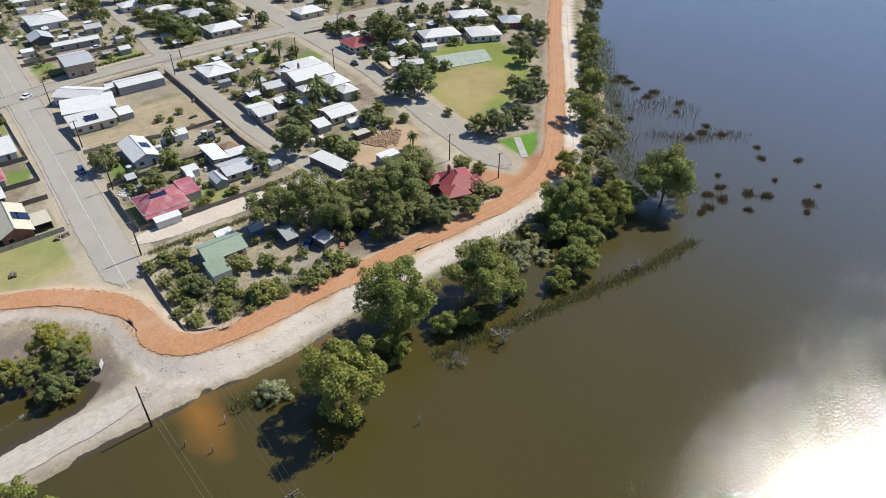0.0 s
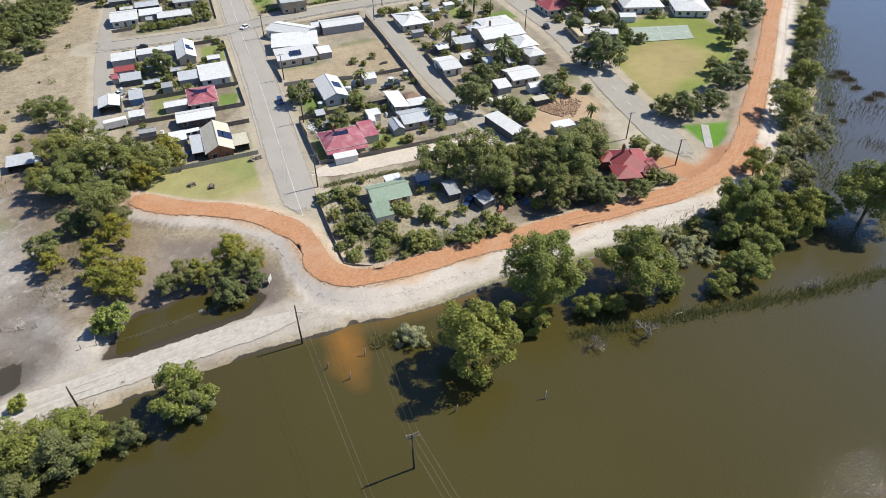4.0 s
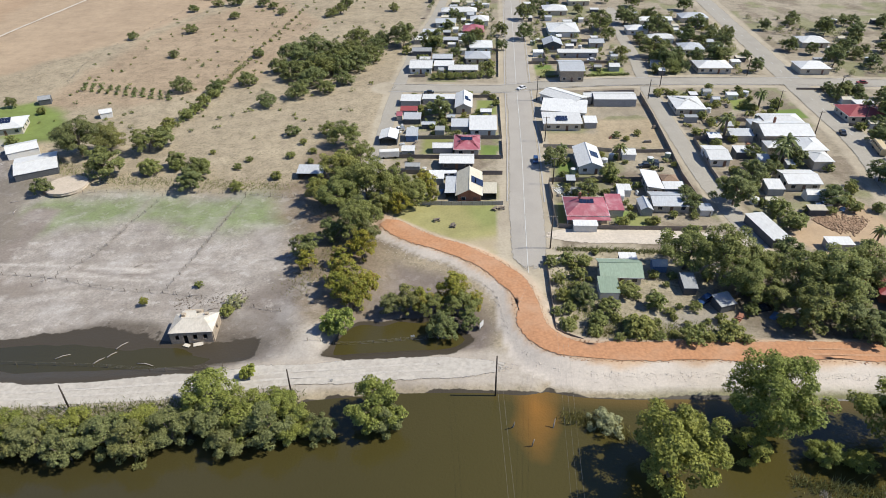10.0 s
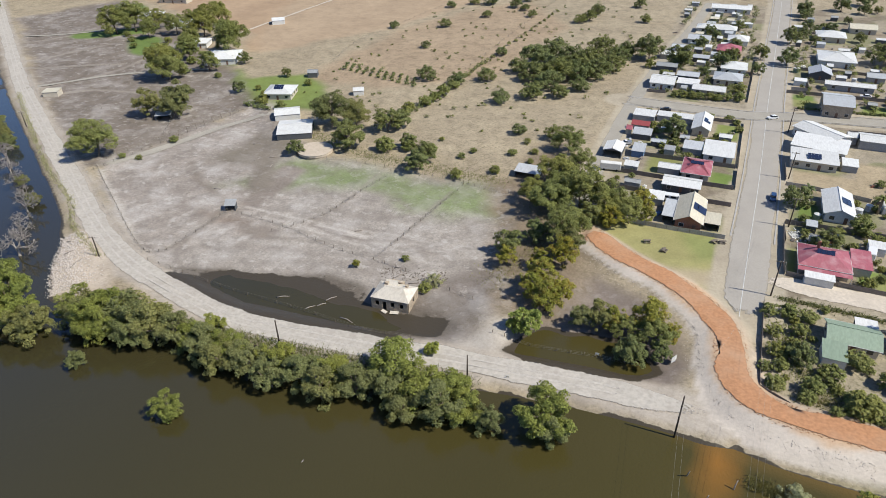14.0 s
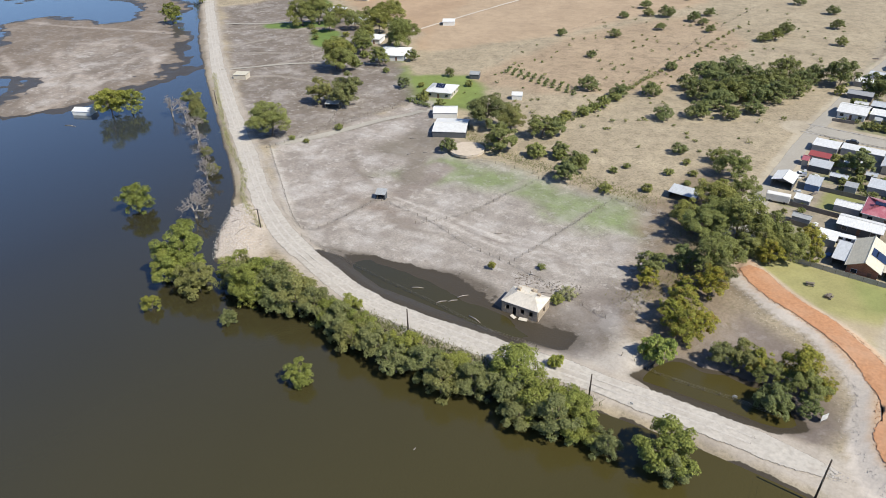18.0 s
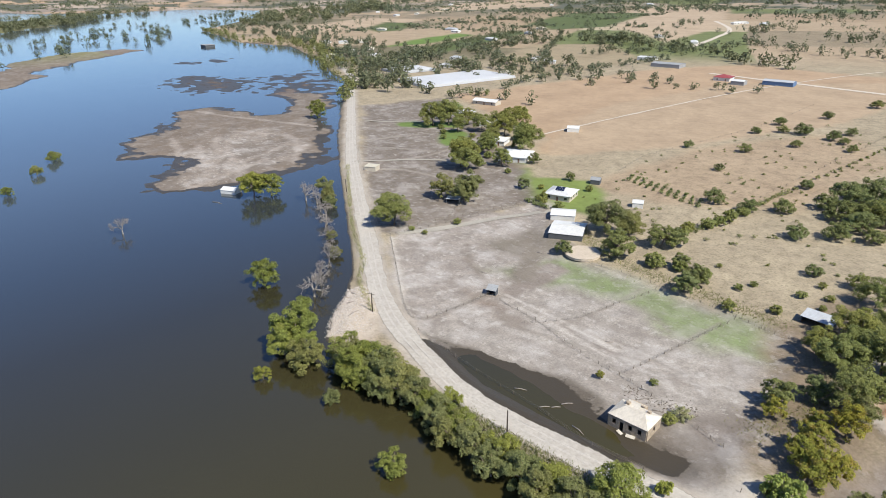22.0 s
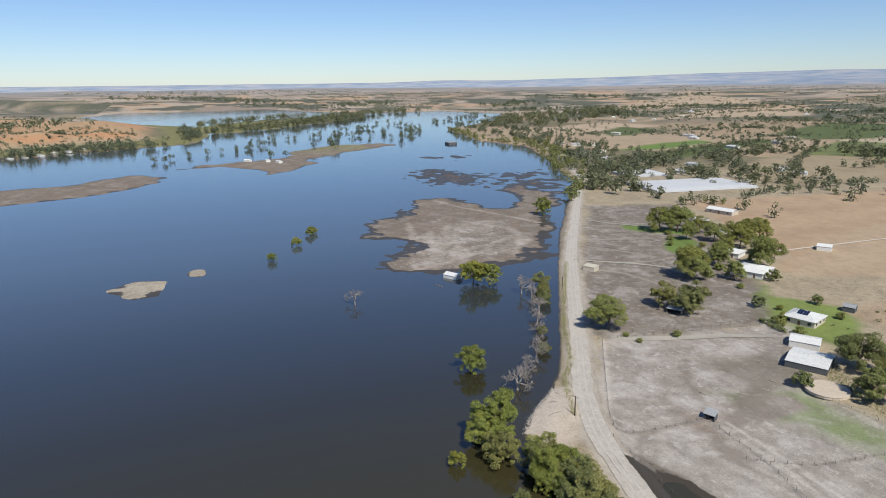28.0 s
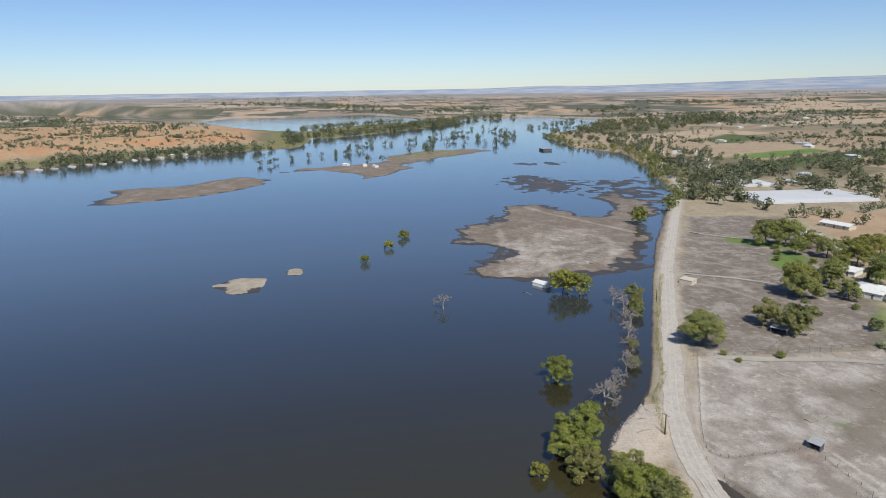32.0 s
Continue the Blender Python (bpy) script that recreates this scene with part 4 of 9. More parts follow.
def build_ground():
    """One sheet of land to the horizon, finer round the town."""
    gx, gy = axis(-330, 200, 1.2, -5200, 5200, 1.0125, 1.05), axis(-90, 165, 1.2, -5200, 5200, 1.1, 1.0135)
    X, Y = np.meshgrid(gx, gy)
    x, y = X.ravel(), Y.ravel()
    z = land_height(x, y)
    nx, ny = len(gx), len(gy)
    idx = np.arange(nx * ny).reshape(ny, nx)
    quads = np.stack([idx[:-1, :-1], idx[:-1, 1:], idx[1:, 1:], idx[1:, :-1]], -1).reshape(-1, 4)
    me = bpy.data.meshes.new("ground")
    me.vertices.add(len(x))
    me.vertices.foreach_set("co", np.stack([x, y, z], -1).astype(np.float32).ravel())
    me.loops.add(quads.size)
    me.loops.foreach_set("vertex_index", quads.ravel().astype(np.int32))
    me.polygons.add(len(quads))
    me.polygons.foreach_set("loop_start", np.arange(0, quads.size, 4, dtype=np.int32))
    me.update()
    me.polygons.foreach_set("use_smooth", np.ones(len(quads), bool))
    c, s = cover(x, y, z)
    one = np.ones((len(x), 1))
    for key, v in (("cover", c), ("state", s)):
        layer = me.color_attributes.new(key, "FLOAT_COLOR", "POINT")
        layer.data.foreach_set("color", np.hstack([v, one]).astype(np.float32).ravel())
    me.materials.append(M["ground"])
    ob = new("ground", me)
    return tagged(ob, "dry sandy ground with drying grey silt and brown grass", "ground", kind="structure")


def ground_z(x, y):
    return float(land_height(x, y)[0])


ground = build_ground()


def mesh_of(name, verts, faces, material, smooth_shade=False):
    me = bpy.data.meshes.new(name)
    me.from_pydata([tuple(v) for v in verts], [], [tuple(f) for f in faces])
    me.update()
    if material is not None:
        me.materials.append(material)
    if smooth_shade:
        me.polygons.foreach_set("use_smooth", np.ones(len(me.polygons), bool))
    return me


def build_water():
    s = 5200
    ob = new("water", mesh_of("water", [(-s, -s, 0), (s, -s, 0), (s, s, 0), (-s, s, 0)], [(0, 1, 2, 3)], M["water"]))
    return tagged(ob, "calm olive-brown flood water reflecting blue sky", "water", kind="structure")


build_water()


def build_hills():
    """Hills along the skyline, behind everything else, blue from the haze painted into their material."""
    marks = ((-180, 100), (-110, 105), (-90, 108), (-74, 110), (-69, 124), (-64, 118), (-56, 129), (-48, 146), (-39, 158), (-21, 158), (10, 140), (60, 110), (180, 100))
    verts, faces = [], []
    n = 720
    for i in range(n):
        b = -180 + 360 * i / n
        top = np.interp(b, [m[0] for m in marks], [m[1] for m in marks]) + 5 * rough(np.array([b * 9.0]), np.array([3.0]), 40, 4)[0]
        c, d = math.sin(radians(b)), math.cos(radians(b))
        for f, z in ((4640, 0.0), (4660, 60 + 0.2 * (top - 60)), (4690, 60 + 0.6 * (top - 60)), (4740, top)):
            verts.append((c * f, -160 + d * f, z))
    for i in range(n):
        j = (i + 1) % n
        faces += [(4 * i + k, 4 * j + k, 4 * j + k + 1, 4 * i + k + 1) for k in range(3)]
    return tagged(new("backdrop", mesh_of("backdrop", verts, faces, M["hills"], True)), "low hills along the skyline, hazed blue-grey", "hills", kind="structure")


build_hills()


def ribbon(line, left, right, lift, name, material, ragged=0.0, z=None, taper=0.0):
    """A strip along a line, from left to right of it, a little above the ground."""
    p = np.array(line)
    t = np.gradient(p, axis=0)
    t /= np.linalg.norm(t, axis=1)[:, None] + 1e-9
    nrm = np.stack([-t[:, 1], t[:, 0]], -1)
    across = (0.0, 0.14, 0.3, 0.5, 0.7, 0.86, 1.0)
    k = len(across)
    verts, faces = [], []
    run = np.concatenate([[0], np.cumsum(np.linalg.norm(np.diff(p, axis=0), axis=1))])
    thin = np.clip(np.minimum(run, run[-1] - run) / taper, 0.05, 1) ** 0.5 if taper else np.ones(len(p))
    fade = np.clip(np.minimum(run, run[-1] - run) / max(taper, 0.5), 0, 1)
    for j, f in enumerate(across):
        wob = ragged * rough(p[:, 0] + 300 * j, p[:, 1], 9.0, 4) * 2.4 if j in (0, k - 1) else 0 * p[:, 0]
        q = p + nrm * ((left * (1 - f) + right * f) * thin + wob)[:, None]
        h = land_height(q[:, 0], q[:, 1]) if z is None else np.full(len(q), z)
        verts.append(np.column_stack([q, h + lift]))
    n = len(p)
    verts = np.vstack(verts)
    for j in range(k - 1):
        faces += [(j * n + i, (j + 1) * n + i, (j + 1) * n + i + 1, j * n + i + 1) for i in range(n - 1)]
    me = mesh_of(name, verts, faces, material, True)
    e = np.concatenate([np.minimum(fade, 0.0 if j in (0, k - 1) else 1.0) for j in range(k)])
    layer = me.color_attributes.new("edge", "FLOAT_COLOR", "POINT")
    layer.data.foreach_set("color", np.column_stack([e, e, e, np.ones_like(e)]).astype(np.float32).ravel())
    return new(name, me)


def dashes(line, offset, length, gap, width, lift, name, parent, material):
    """Painted marks along a road, one mesh a mark."""
    p = np.array(line)
    s = np.concatenate([[0], np.cumsum(np.linalg.norm(np.diff(p, axis=0), axis=1))])
    at = 0.0
    while at + length < s[-1]:
        a = [np.array([np.interp(v, s, p[:, 0]), np.interp(v, s, p[:, 1])]) for v in np.linspace(at, at + length, 4)]
        verts = []
        d = (a[-1] - a[0]) / np.linalg.norm(a[-1] - a[0])
        nn = np.array([-d[1], d[0]])
        for q in a:
            for w in (-width / 2, width / 2):
                e = q + nn * (offset + w)
                verts.append((e[0], e[1], 0.0))
        h = land_height([v[0] for v in verts], [v[1] for v in verts]) + lift
        verts = [(v[0], v[1], hh) for v, hh in zip(verts, h)]
        ob = new(name, mesh_of(name, verts, [(2 * i, 2 * i + 1, 2 * i + 3, 2 * i + 2) for i in range(3)], material))
        ob.parent = parent
        at += length + gap


road_main = tagged(ribbon(MAIN_STREET, 5.4, -5.4, 0.09, "road", M["asphalt"], 0.5, taper=9.0), "wide straight sealed street with worn grey asphalt", "road", kind="structure")
dashes(MAIN_STREET, 0.6, 30, 0.3, 0.16, 0.13, "centre_line", road_main, M["paint_white"])
road_cross = tagged(ribbon(CROSS_ROAD, 4.6, -4.6, 0.15, "road", M["asphalt_old"], 0.3), "pale sealed cross street of the township", "road", kind="structure")
road_wide = tagged(ribbon(WIDE_ROAD, 5.6, -5.6, 0.14, "road", M["asphalt_old"], 0.5, taper=12.0), "grey sealed road running down to the levee", "road", kind="structure")
dashes(WIDE_ROAD, 0, 3, 9, 0.16, 0.18, "centre_line", road_wide, M["paint_white"])
for line, half, lift in ((MAIN_STREET[MAIN_STREET[:, 1] > 16], 5.75, 0.12), (CROSS_ROAD, 4.95, 0.18)):
    for side in (1, -1):
        tagged(ribbon(line, side * half + 0.22, side * half - 0.22, lift, "kerb", M["concrete"], 0.06), "pale worn concrete kerb along a street", "kerb", kind="structure")
tagged(ribbon(BACK_LANE, 3.4, -3.4, 0.1, "road", M["asphalt_old"], 0.4), "narrow grey back lane between yards", "road", kind="structure")
tagged(ribbon(NORTH_LANE, 3.4, -3.4, 0.14, "road", M["asphalt_old"], 0.6, taper=8.0), "narrow pale lane between northern yards", "road", kind="structure")
tagged(ribbon(WEST_LANE, 3.0, -3.0, 0.1, "road", M["asphalt_old"], 0.5), "dusty lane along the edge of the town", "road", kind="structure")
tagged(ribbon(DIRT_LANE, 4.2, -3.8, 0.11, "road", M["dirt_track"], 1.2, taper=8.0), "pale graded dirt lane", "road", kind="structure")
tagged(ribbon(FARM_DRIVE, 1.8, -1.8, 0.17, "road", M["asphalt_old"], 0.4), "narrow farm driveway", "road", kind="structure")
road_shore = tagged(ribbon(SHORE_ROAD, 3.6, -3.6, 0.16, "road", M["gravel"], 1.1, taper=16.0), "pale gravel road along the flooded shore", "road", kind="structure")
levee_top = tagged(ribbon(LEVEE, 3.3, -3.1, 0.16, "levee", M["clay"], 1.6, taper=5.0), "levee top of graded red clay", "levee", kind="structure")
for line, under, mat, lift, span in ((SHORE_ROAD[6:260], road_shore, "wheel_marks", 0.2, 0.95), (LEVEE[60:], levee_top, "clay_marks", 0.2, 0.9)):
    for side in (1, -1):
        mark = ribbon(line, side * span + 0.32, side * span - 0.32, lift, "wheel_track", M[mat], 0.25)
        mark.parent = under

# ---- trees and scrub ----
def part(name, me, parent, label=""):
    ob = new(name, me)
    ob.parent = parent
    return tagged(ob, label) if label else ob


def tube(path, radii, sides=6):
    """Vertices and faces of a tapering round stem along a path."""
    verts, faces = [], []
    for k, (p, r) in enumerate(zip(path, radii)):
        a = Vector(path[min(k + 1, len(path) - 1)]) - Vector(path[max(k - 1, 0)])
        a.normalize()
        u = a.cross(Vector((0.3, 1, 0.1))).normalized()
        v = a.cross(u)
        for s in range(sides):
            ang = 2 * math.pi * s / sides
            verts.append(tuple(Vector(p) + (u * math.cos(ang) + v * math.sin(ang)) * r))
    for k in range(len(path) - 1):
        for s in range(sides):
            n = (s + 1) % sides
            faces.append((k * sides + s, k * sides + n, (k + 1) * sides + n, (k + 1) * sides + s))
    faces.append(tuple(range(sides))[::-1])
    faces.append(tuple((len(path) - 1) * sides + s for s in range(sides)))
    return verts, faces


def branch(verts, faces, ring, path, radii):
    """Grows a stem out of a ring of vertices of the same mesh, so that trunk and limbs are one skin. Returns its last ring."""
    sides = len(ring)
    for k, (p, r) in enumerate(zip(path, radii)):
        a = Vector(path[min(k + 1, len(path) - 1)]) - Vector(path[max(k - 1, 0)])
        a = a.normalized() if a.length > 1e-6 else Vector((0, 0, 1))
        u = a.cross(Vector((0.3, 1, 0.1))).normalized()
        v = a.cross(u)
        b = len(verts)
        for s in range(sides):
            ang = 2 * math.pi * s / sides
            verts.append(tuple(Vector(p) + (u * math.cos(ang) + v * math.sin(ang)) * r))
        now = list(range(b, b + sides))
        if ring is not None:
            faces += [(ring[s], ring[(s + 1) % sides], now[(s + 1) % sides], now[s]) for s in range(sides)]
        ring = now
    return ring


def first_ring(verts, p, r, sides):
    b = len(verts)
    for s in range(sides):
        ang = 2 * math.pi * s / sides
        verts.append((p[0] + r * math.cos(ang), p[1] + r * math.sin(ang), p[2]))
    return list(range(b, b + sides))


def joined(pieces):
    verts, faces = [], []
    for v, f in pieces:
        b = len(verts)
        verts += list(v)
        faces += [tuple(i + b for i in q) for q in f]
    return verts, faces


def leaf_cards(rng, centres, size, out_dir, droop=0.0):
    """A pointed spray of leaves at each centre, facing mostly outwards."""
    n = len(centres)
    nrm = out_dir * 0.55 + rng.normal(size=(n, 3)) * 0.45 + np.array((0.15, 0, 0.75))
    nrm /= np.linalg.norm(nrm, axis=1)[:, None]
    a = np.cross(nrm, rng.normal(size=(n, 3)))
    a /= np.linalg.norm(a, axis=1)[:, None] + 1e-9
    b = np.cross(nrm, a)
    s = size * rng.uniform(0.55, 1.35, (n, 1))
    w = s * rng.uniform(0.45, 0.75, (n, 1))
    tip = np.array((0, 0, -droop))
    corner = np.stack([centres - a * s * 0.75 + nrm * s * 0.1, centres + b * w + a * s * 0.3, centres + a * s * 0.55 - b * w * 0.8 + tip], 1)
    return corner.reshape(-1, 3), np.arange(3 * n).reshape(n, 3)


def big_mesh(name, verts, faces, material):
    me = bpy.data.meshes.new(name)
    k = faces.shape[1]
    me.vertices.add(len(verts))
    me.vertices.foreach_set("co", np.asarray(verts, np.float32).ravel())
    me.loops.add(faces.size)
    me.loops.foreach_set("vertex_index", faces.astype(np.int32).ravel())
    me.polygons.add(len(faces))
    me.polygons.foreach_set("loop_start", np.arange(0, faces.size, k, dtype=np.int32))
    me.update()
    me.materials.append(material)
    return me


def crown_points(rng, r, zc, flat, lobes, n):
    """Places for leaf sprays on a crown: uneven lobes round the limbs' ends, each a cluster of small puffs with gaps between them."""
    cen, rad = [], []
    for k in range(lobes):
        az, up = 2.399 * k + rng.uniform(-0.5, 0.5), 1 - 1.6 * (k + 0.5) / lobes + rng.uniform(-0.2, 0.2)
        up = max(-0.65, min(1.0, up))
        d = r * rng.uniform(0.5, 0.84)
        c = math.sqrt(max(0.0, 1 - up * up))
        cen.append((d * math.cos(az) * c, d * math.sin(az) * c, zc + flat * d * up))
        rad.append(r * rng.uniform(0.24, 0.38))
    cen, rad = np.array(cen + [(0, 0, zc)]), np.array(rad + [r * 0.4])
    per = 5
    pd = rng.normal(size=(len(cen) * per, 3)) + np.array((0, 0, 0.35))
    pd /= np.linalg.norm(pd, axis=1)[:, None]
    own = np.repeat(np.arange(len(cen)), per)
    puff = cen[own] + pd * (rad[own] * rng.uniform(0.55, 1.05, len(own)))[:, None] * np.array((1, 1, flat ** 0.5))
    size = rad[own] * rng.uniform(0.34, 0.64, len(own))
    m = int(n * 1.7)
    pick = rng.choice(len(puff), size=m, p=size ** 2 / (size ** 2).sum())
    d = rng.normal(size=(m, 3))
    d[:, 2] += 0.45
    d /= np.linalg.norm(d, axis=1)[:, None]
    q = puff[pick] + d * (size[pick] * (0.5 + 0.6 * rng.uniform(size=m) ** 0.6))[:, None] * np.array((1.1, 1.1, 0.75))
    deep = (np.linalg.norm(q[:, None] - cen[None], axis=2) < rad[None] * 0.5).any(1)
    keep = np.flatnonzero(~deep)[:n]
    out = d[keep] + 0.45 * (q[keep] - np.array((0, 0, zc))) / r
    return q[keep], out, cen, rad


def make_tree(name, seed, r, height, leaf, lobes=8, n=1500, size=0.5, flat=0.85, bark="bark", label="", category="tree", lean=0.06, stems=1, droop=0.0, kind=""):
    """A tree of crown radius r: trunk with limbs, and a crown of leaf clumps."""
    rng = np.random.RandomState(seed)
    root = new(name)
    zc = height - r * flat
    pts, outw, cen, rad = crown_points(rng, r, zc, flat, lobes, n)
    v, f = leaf_cards(rng, pts, size, outw, droop)
    tv, tf = [], []
    a = rng.uniform(0, 6.28)
    tr = 0.055 * r + 0.03
    mid = Vector((lean * height * math.cos(a), lean * height * math.sin(a), max(zc * (0.55 if stems == 1 else 0.15), 0.3)))
    fork = mid + Vector((rng.uniform(-.1, .1) * r, rng.uniform(-.1, .1) * r, max(zc * 0.22, 0.25)))
    ring = first_ring(tv, (0, 0, -0.6), tr * 1.3, 6)
    tf.append(tuple(ring[::-1]))
    ring = branch(tv, tf, ring, [mid, fork], [tr * 0.9, tr * 0.7])
    for c in cen[:6 if r > 3 else 3]:
        c = Vector(c)
        tf.append(tuple(branch(tv, tf, ring, [fork.lerp(c, 0.45) + Vector((0, 0, -0.06 * r)), c], [tr * 0.42, tr * 0.1])))
    part("trunk", mesh_of("trunk", tv, tf, M[bark], True), root)
    part("crown", big_mesh("crown", v, f, M[leaf]), root)
    return tagged(root, label, category, kind=kind)


def make_bare(name, seed, r, height, label):
    """A drowned dead tree: forking grey limbs and twigs."""
    rng = np.random.RandomState(seed)
    root, tv, tf = new(name), [], []

    def grow(ring, p, d, length, rr, depth):
        q = p + d * length
        ring = branch(tv, tf, ring, [p.lerp(q, 0.5) + Vector(rng.normal(size=3)) * length * 0.06, q], [rr * 0.8, rr * 0.6])
        if depth < 5:
            for _ in range(3 if depth else 4):
                e = (d + Vector(rng.normal(size=3)) * 0.62 + Vector((0, 0, 0.1))).normalized()
                grow(ring, q, e, length * rng.uniform(0.55, 0.8), max(rr * 0.55, 0.04), depth + 1)

    rr = 0.05 * r + 0.06
    grow(first_ring(tv, (0, 0, -0.5), rr * 1.2, 3), Vector((0, 0, -0.5)), Vector((0.05, 0.02, 1)).normalized(), height * 0.27, rr, 0)
    part("trunk", mesh_of("trunk", tv, tf, M["dead_bark"], True), root)
    return tagged(root, label, "dead tree")


def make_palm(seed, height, r):
    rng = np.random.RandomState(seed)
    root = new("palm_tree")
    v, f = tube([(0, 0, -0.2), (0.1, 0, height * 0.5), (0.05, 0.1, height * 0.8)], [0.38, 0.3, 0.34], 8)
    part("trunk", mesh_of("trunk", v, f, M["bark"], True), root)
    base = np.array((0.05, 0.1, height * 0.8))
    vs, fs = [], []
    for k in range(34):
        az, el = k * 2.399, rng.uniform(-0.35, 1.1)
        L = r * rng.uniform(0.85, 1.1)
        side = np.array((-math.sin(az), math.cos(az), 0))
        rib = []
        for t in np.linspace(0, 1, 6):
            out = L * t * math.cos(el) * (1 - 0.15 * t)
            rib.append(base + np.array((out * math.cos(az), out * math.sin(az), L * (t * math.sin(el) - 0.55 * t * t))))
        b = len(vs)
        for i, p in enumerate(rib):
            w = 0.32 * math.sin(math.pi * (0.12 + 0.85 * i / 5)) * r / 3
            vs += [p - side * w + np.array((0, 0, -0.1)), p, p + side * w + np.array((0, 0, -0.1))]
        for i in range(5):
            fs += [(b + 3 * i, b + 3 * i + 1, b + 3 * i + 4, b + 3 * i + 3), (b + 3 * i + 1, b + 3 * i + 2, b + 3 * i + 5, b + 3 * i + 4)]
    part("fronds", mesh_of("fronds", vs, fs, M["leaf_dark"]), root)
    return tagged(root, "palm with a thick trunk and drooping green fronds", "palm")


STOCK = {}


def stock(kind, count, **kw):
    """Several trees of a kind, to be planted."""
    STOCK[kind] = [make_tree(seed=sum(map(ord, kind)) + 37 * k, lobes=15 + 3 * k, **kw) for k in range(count)]


stock("river", 3, name="river_gum", r=7.0, height=12.2, leaf="leaf_river", n=17000, size=0.29, flat=0.82, label="broad bright green river gum standing in flood water", droop=0.08)
stock("gum", 3, name="gum_tree", r=6.5, height=11.5, leaf="leaf_gum", n=12500, size=0.3, flat=0.85, label="tall olive-green gum tree with an open crown", droop=0.08)
stock("belt", 3, name="river_gum", r=4.6, height=7.8, leaf="leaf_olive", n=8200, size=0.25, flat=0.85, label="dense grey-green young gum on the flooded bank", droop=0.06)
stock("beltgreen", 3, name="river_gum", r=4.6, height=8.0, leaf="leaf_river", n=8200, size=0.25, flat=0.88, label="dense bright green young gum on the flooded bank", droop=0.06)
stock("yellow", 2, name="wattle_tree", r=4.0, height=8.0, leaf="leaf_yellow", n=5400, size=0.26, flat=1.0, label="yellow-green wattle tree with rusty patches")
stock("willow", 1, name="willow_tree", r=3.6, height=6.5, leaf="leaf_willow", n=5200, size=0.31, flat=1.0, label="pale green drooping willow by the flooded yard", droop=0.25)
stock("dark", 2, name="shade_tree", r=4.2, height=6.8, leaf="leaf_dark", n=6400, size=0.28, flat=0.85, label="dense dark green shade tree in sandy ground")
stock("scrub", 2, name="paddock_tree", r=4.2, height=5.4, leaf="leaf_dark", n=5000, size=0.28, flat=0.72, label="low rounded dark tree in dry grass", stems=2)
stock("shrub", 3, name="shrub", r=2.2, height=3.0, leaf="leaf_gum", n=1900, size=0.26, flat=0.8, label="leafy olive-green shrub in dry soil", category="shrub", stems=2)
stock("saltbush", 1, name="shrub", r=2.6, height=3.4, leaf="leaf_grey", n=2600, size=0.2, flat=0.85, label="round pale olive bush at the water's edge", category="shrub", stems=2)
stock("greygum", 1, name="gum_tree", r=9.0, height=14.0, leaf="leaf_olive", n=19000, size=0.32, flat=0.8, label="big rounded grey-green gum beside a farm shed", droop=0.1)
STOCK["bare"] = [make_bare("dead_tree", 5 + k, 6.0, 9.0, "bare grey drowned tree standing in water") for k in range(2)]
STOCK["palm"] = [make_palm(3, 7.0, 3.2)]
SIZE = {"river": 7.0, "gum": 6.5, "belt": 4.6, "beltgreen": 4.6, "yellow": 4.0, "willow": 3.6, "dark": 4.2, "scrub": 4.2, "shrub": 2.2, "greygum": 9.0, "saltbush": 2.6, "bare": 6.0, "palm": 3.2}
USED = {}
_plant = random.Random(11)


BIGGER = {"belt": 1.2, "beltgreen": 1.18, "yellow": 1.12, "gum": 1.08, "river": 1.06, "dark": 1.02, "shrub": 0.98, "bare": 1.45}


def plant(kind, spots, group="", stretch=1.0):
    """Trees of a kind at x, y, crown radius."""
    for x, y, r in spots:
        k = USED.get(kind, 0)
        USED[kind] = k + 1
        src = STOCK[kind][k % len(STOCK[kind])]
        s = BIGGER.get(kind, 1.1) * r / SIZE[kind]
        m = pose(x, y, max(ground_z(x, y), -0.7), 0, 0, _plant.uniform(0, 360)) @ Matrix.Diagonal((s * _plant.uniform(0.93, 1.07), s, s * stretch * _plant.uniform(0.92, 1.08), 1))
        if k < len(STOCK[kind]):
            src.matrix_basis = m
            ob = src
        else:
            ob = copy_thing(src, Matrix.Identity(4))
            ob.matrix_basis = m
        if group:
            tagged(ob, group=group)


# along the flooded levee
plant("river", [(37, -83, 8.1), (59, -71, 8.7), (80, -75, 8.1), (119, -66, 7.6), (149, -77, 8.4), (131, -73, 6.0)], "trees along the levee", 1.08)
plant("beltgreen", [(106, -82, 4.6), (114, -78, 4.4), (123, -74, 4.4), (137, -51, 4.0), (128, -65, 4.2), (66, -79, 2.8), (53, -78, 3.4), (72, -80, 2.4), (87, -80, 2.6), (98, -84, 3.0), (140, -72, 4.4), (169, -28, 5.8), (193, -13, 5.3), (227, 17, 4.9), (240, 30, 4.2), (112, -71, 4.2)], "trees along the levee")
plant("belt", [(160, -47, 3.6), (147, -59, 3.4), (140, -66, 3.2), (208, 1, 3.4), (218, 8, 3.0), (262, 46, 4.0), (280, 60, 4.5)], "trees along the levee")
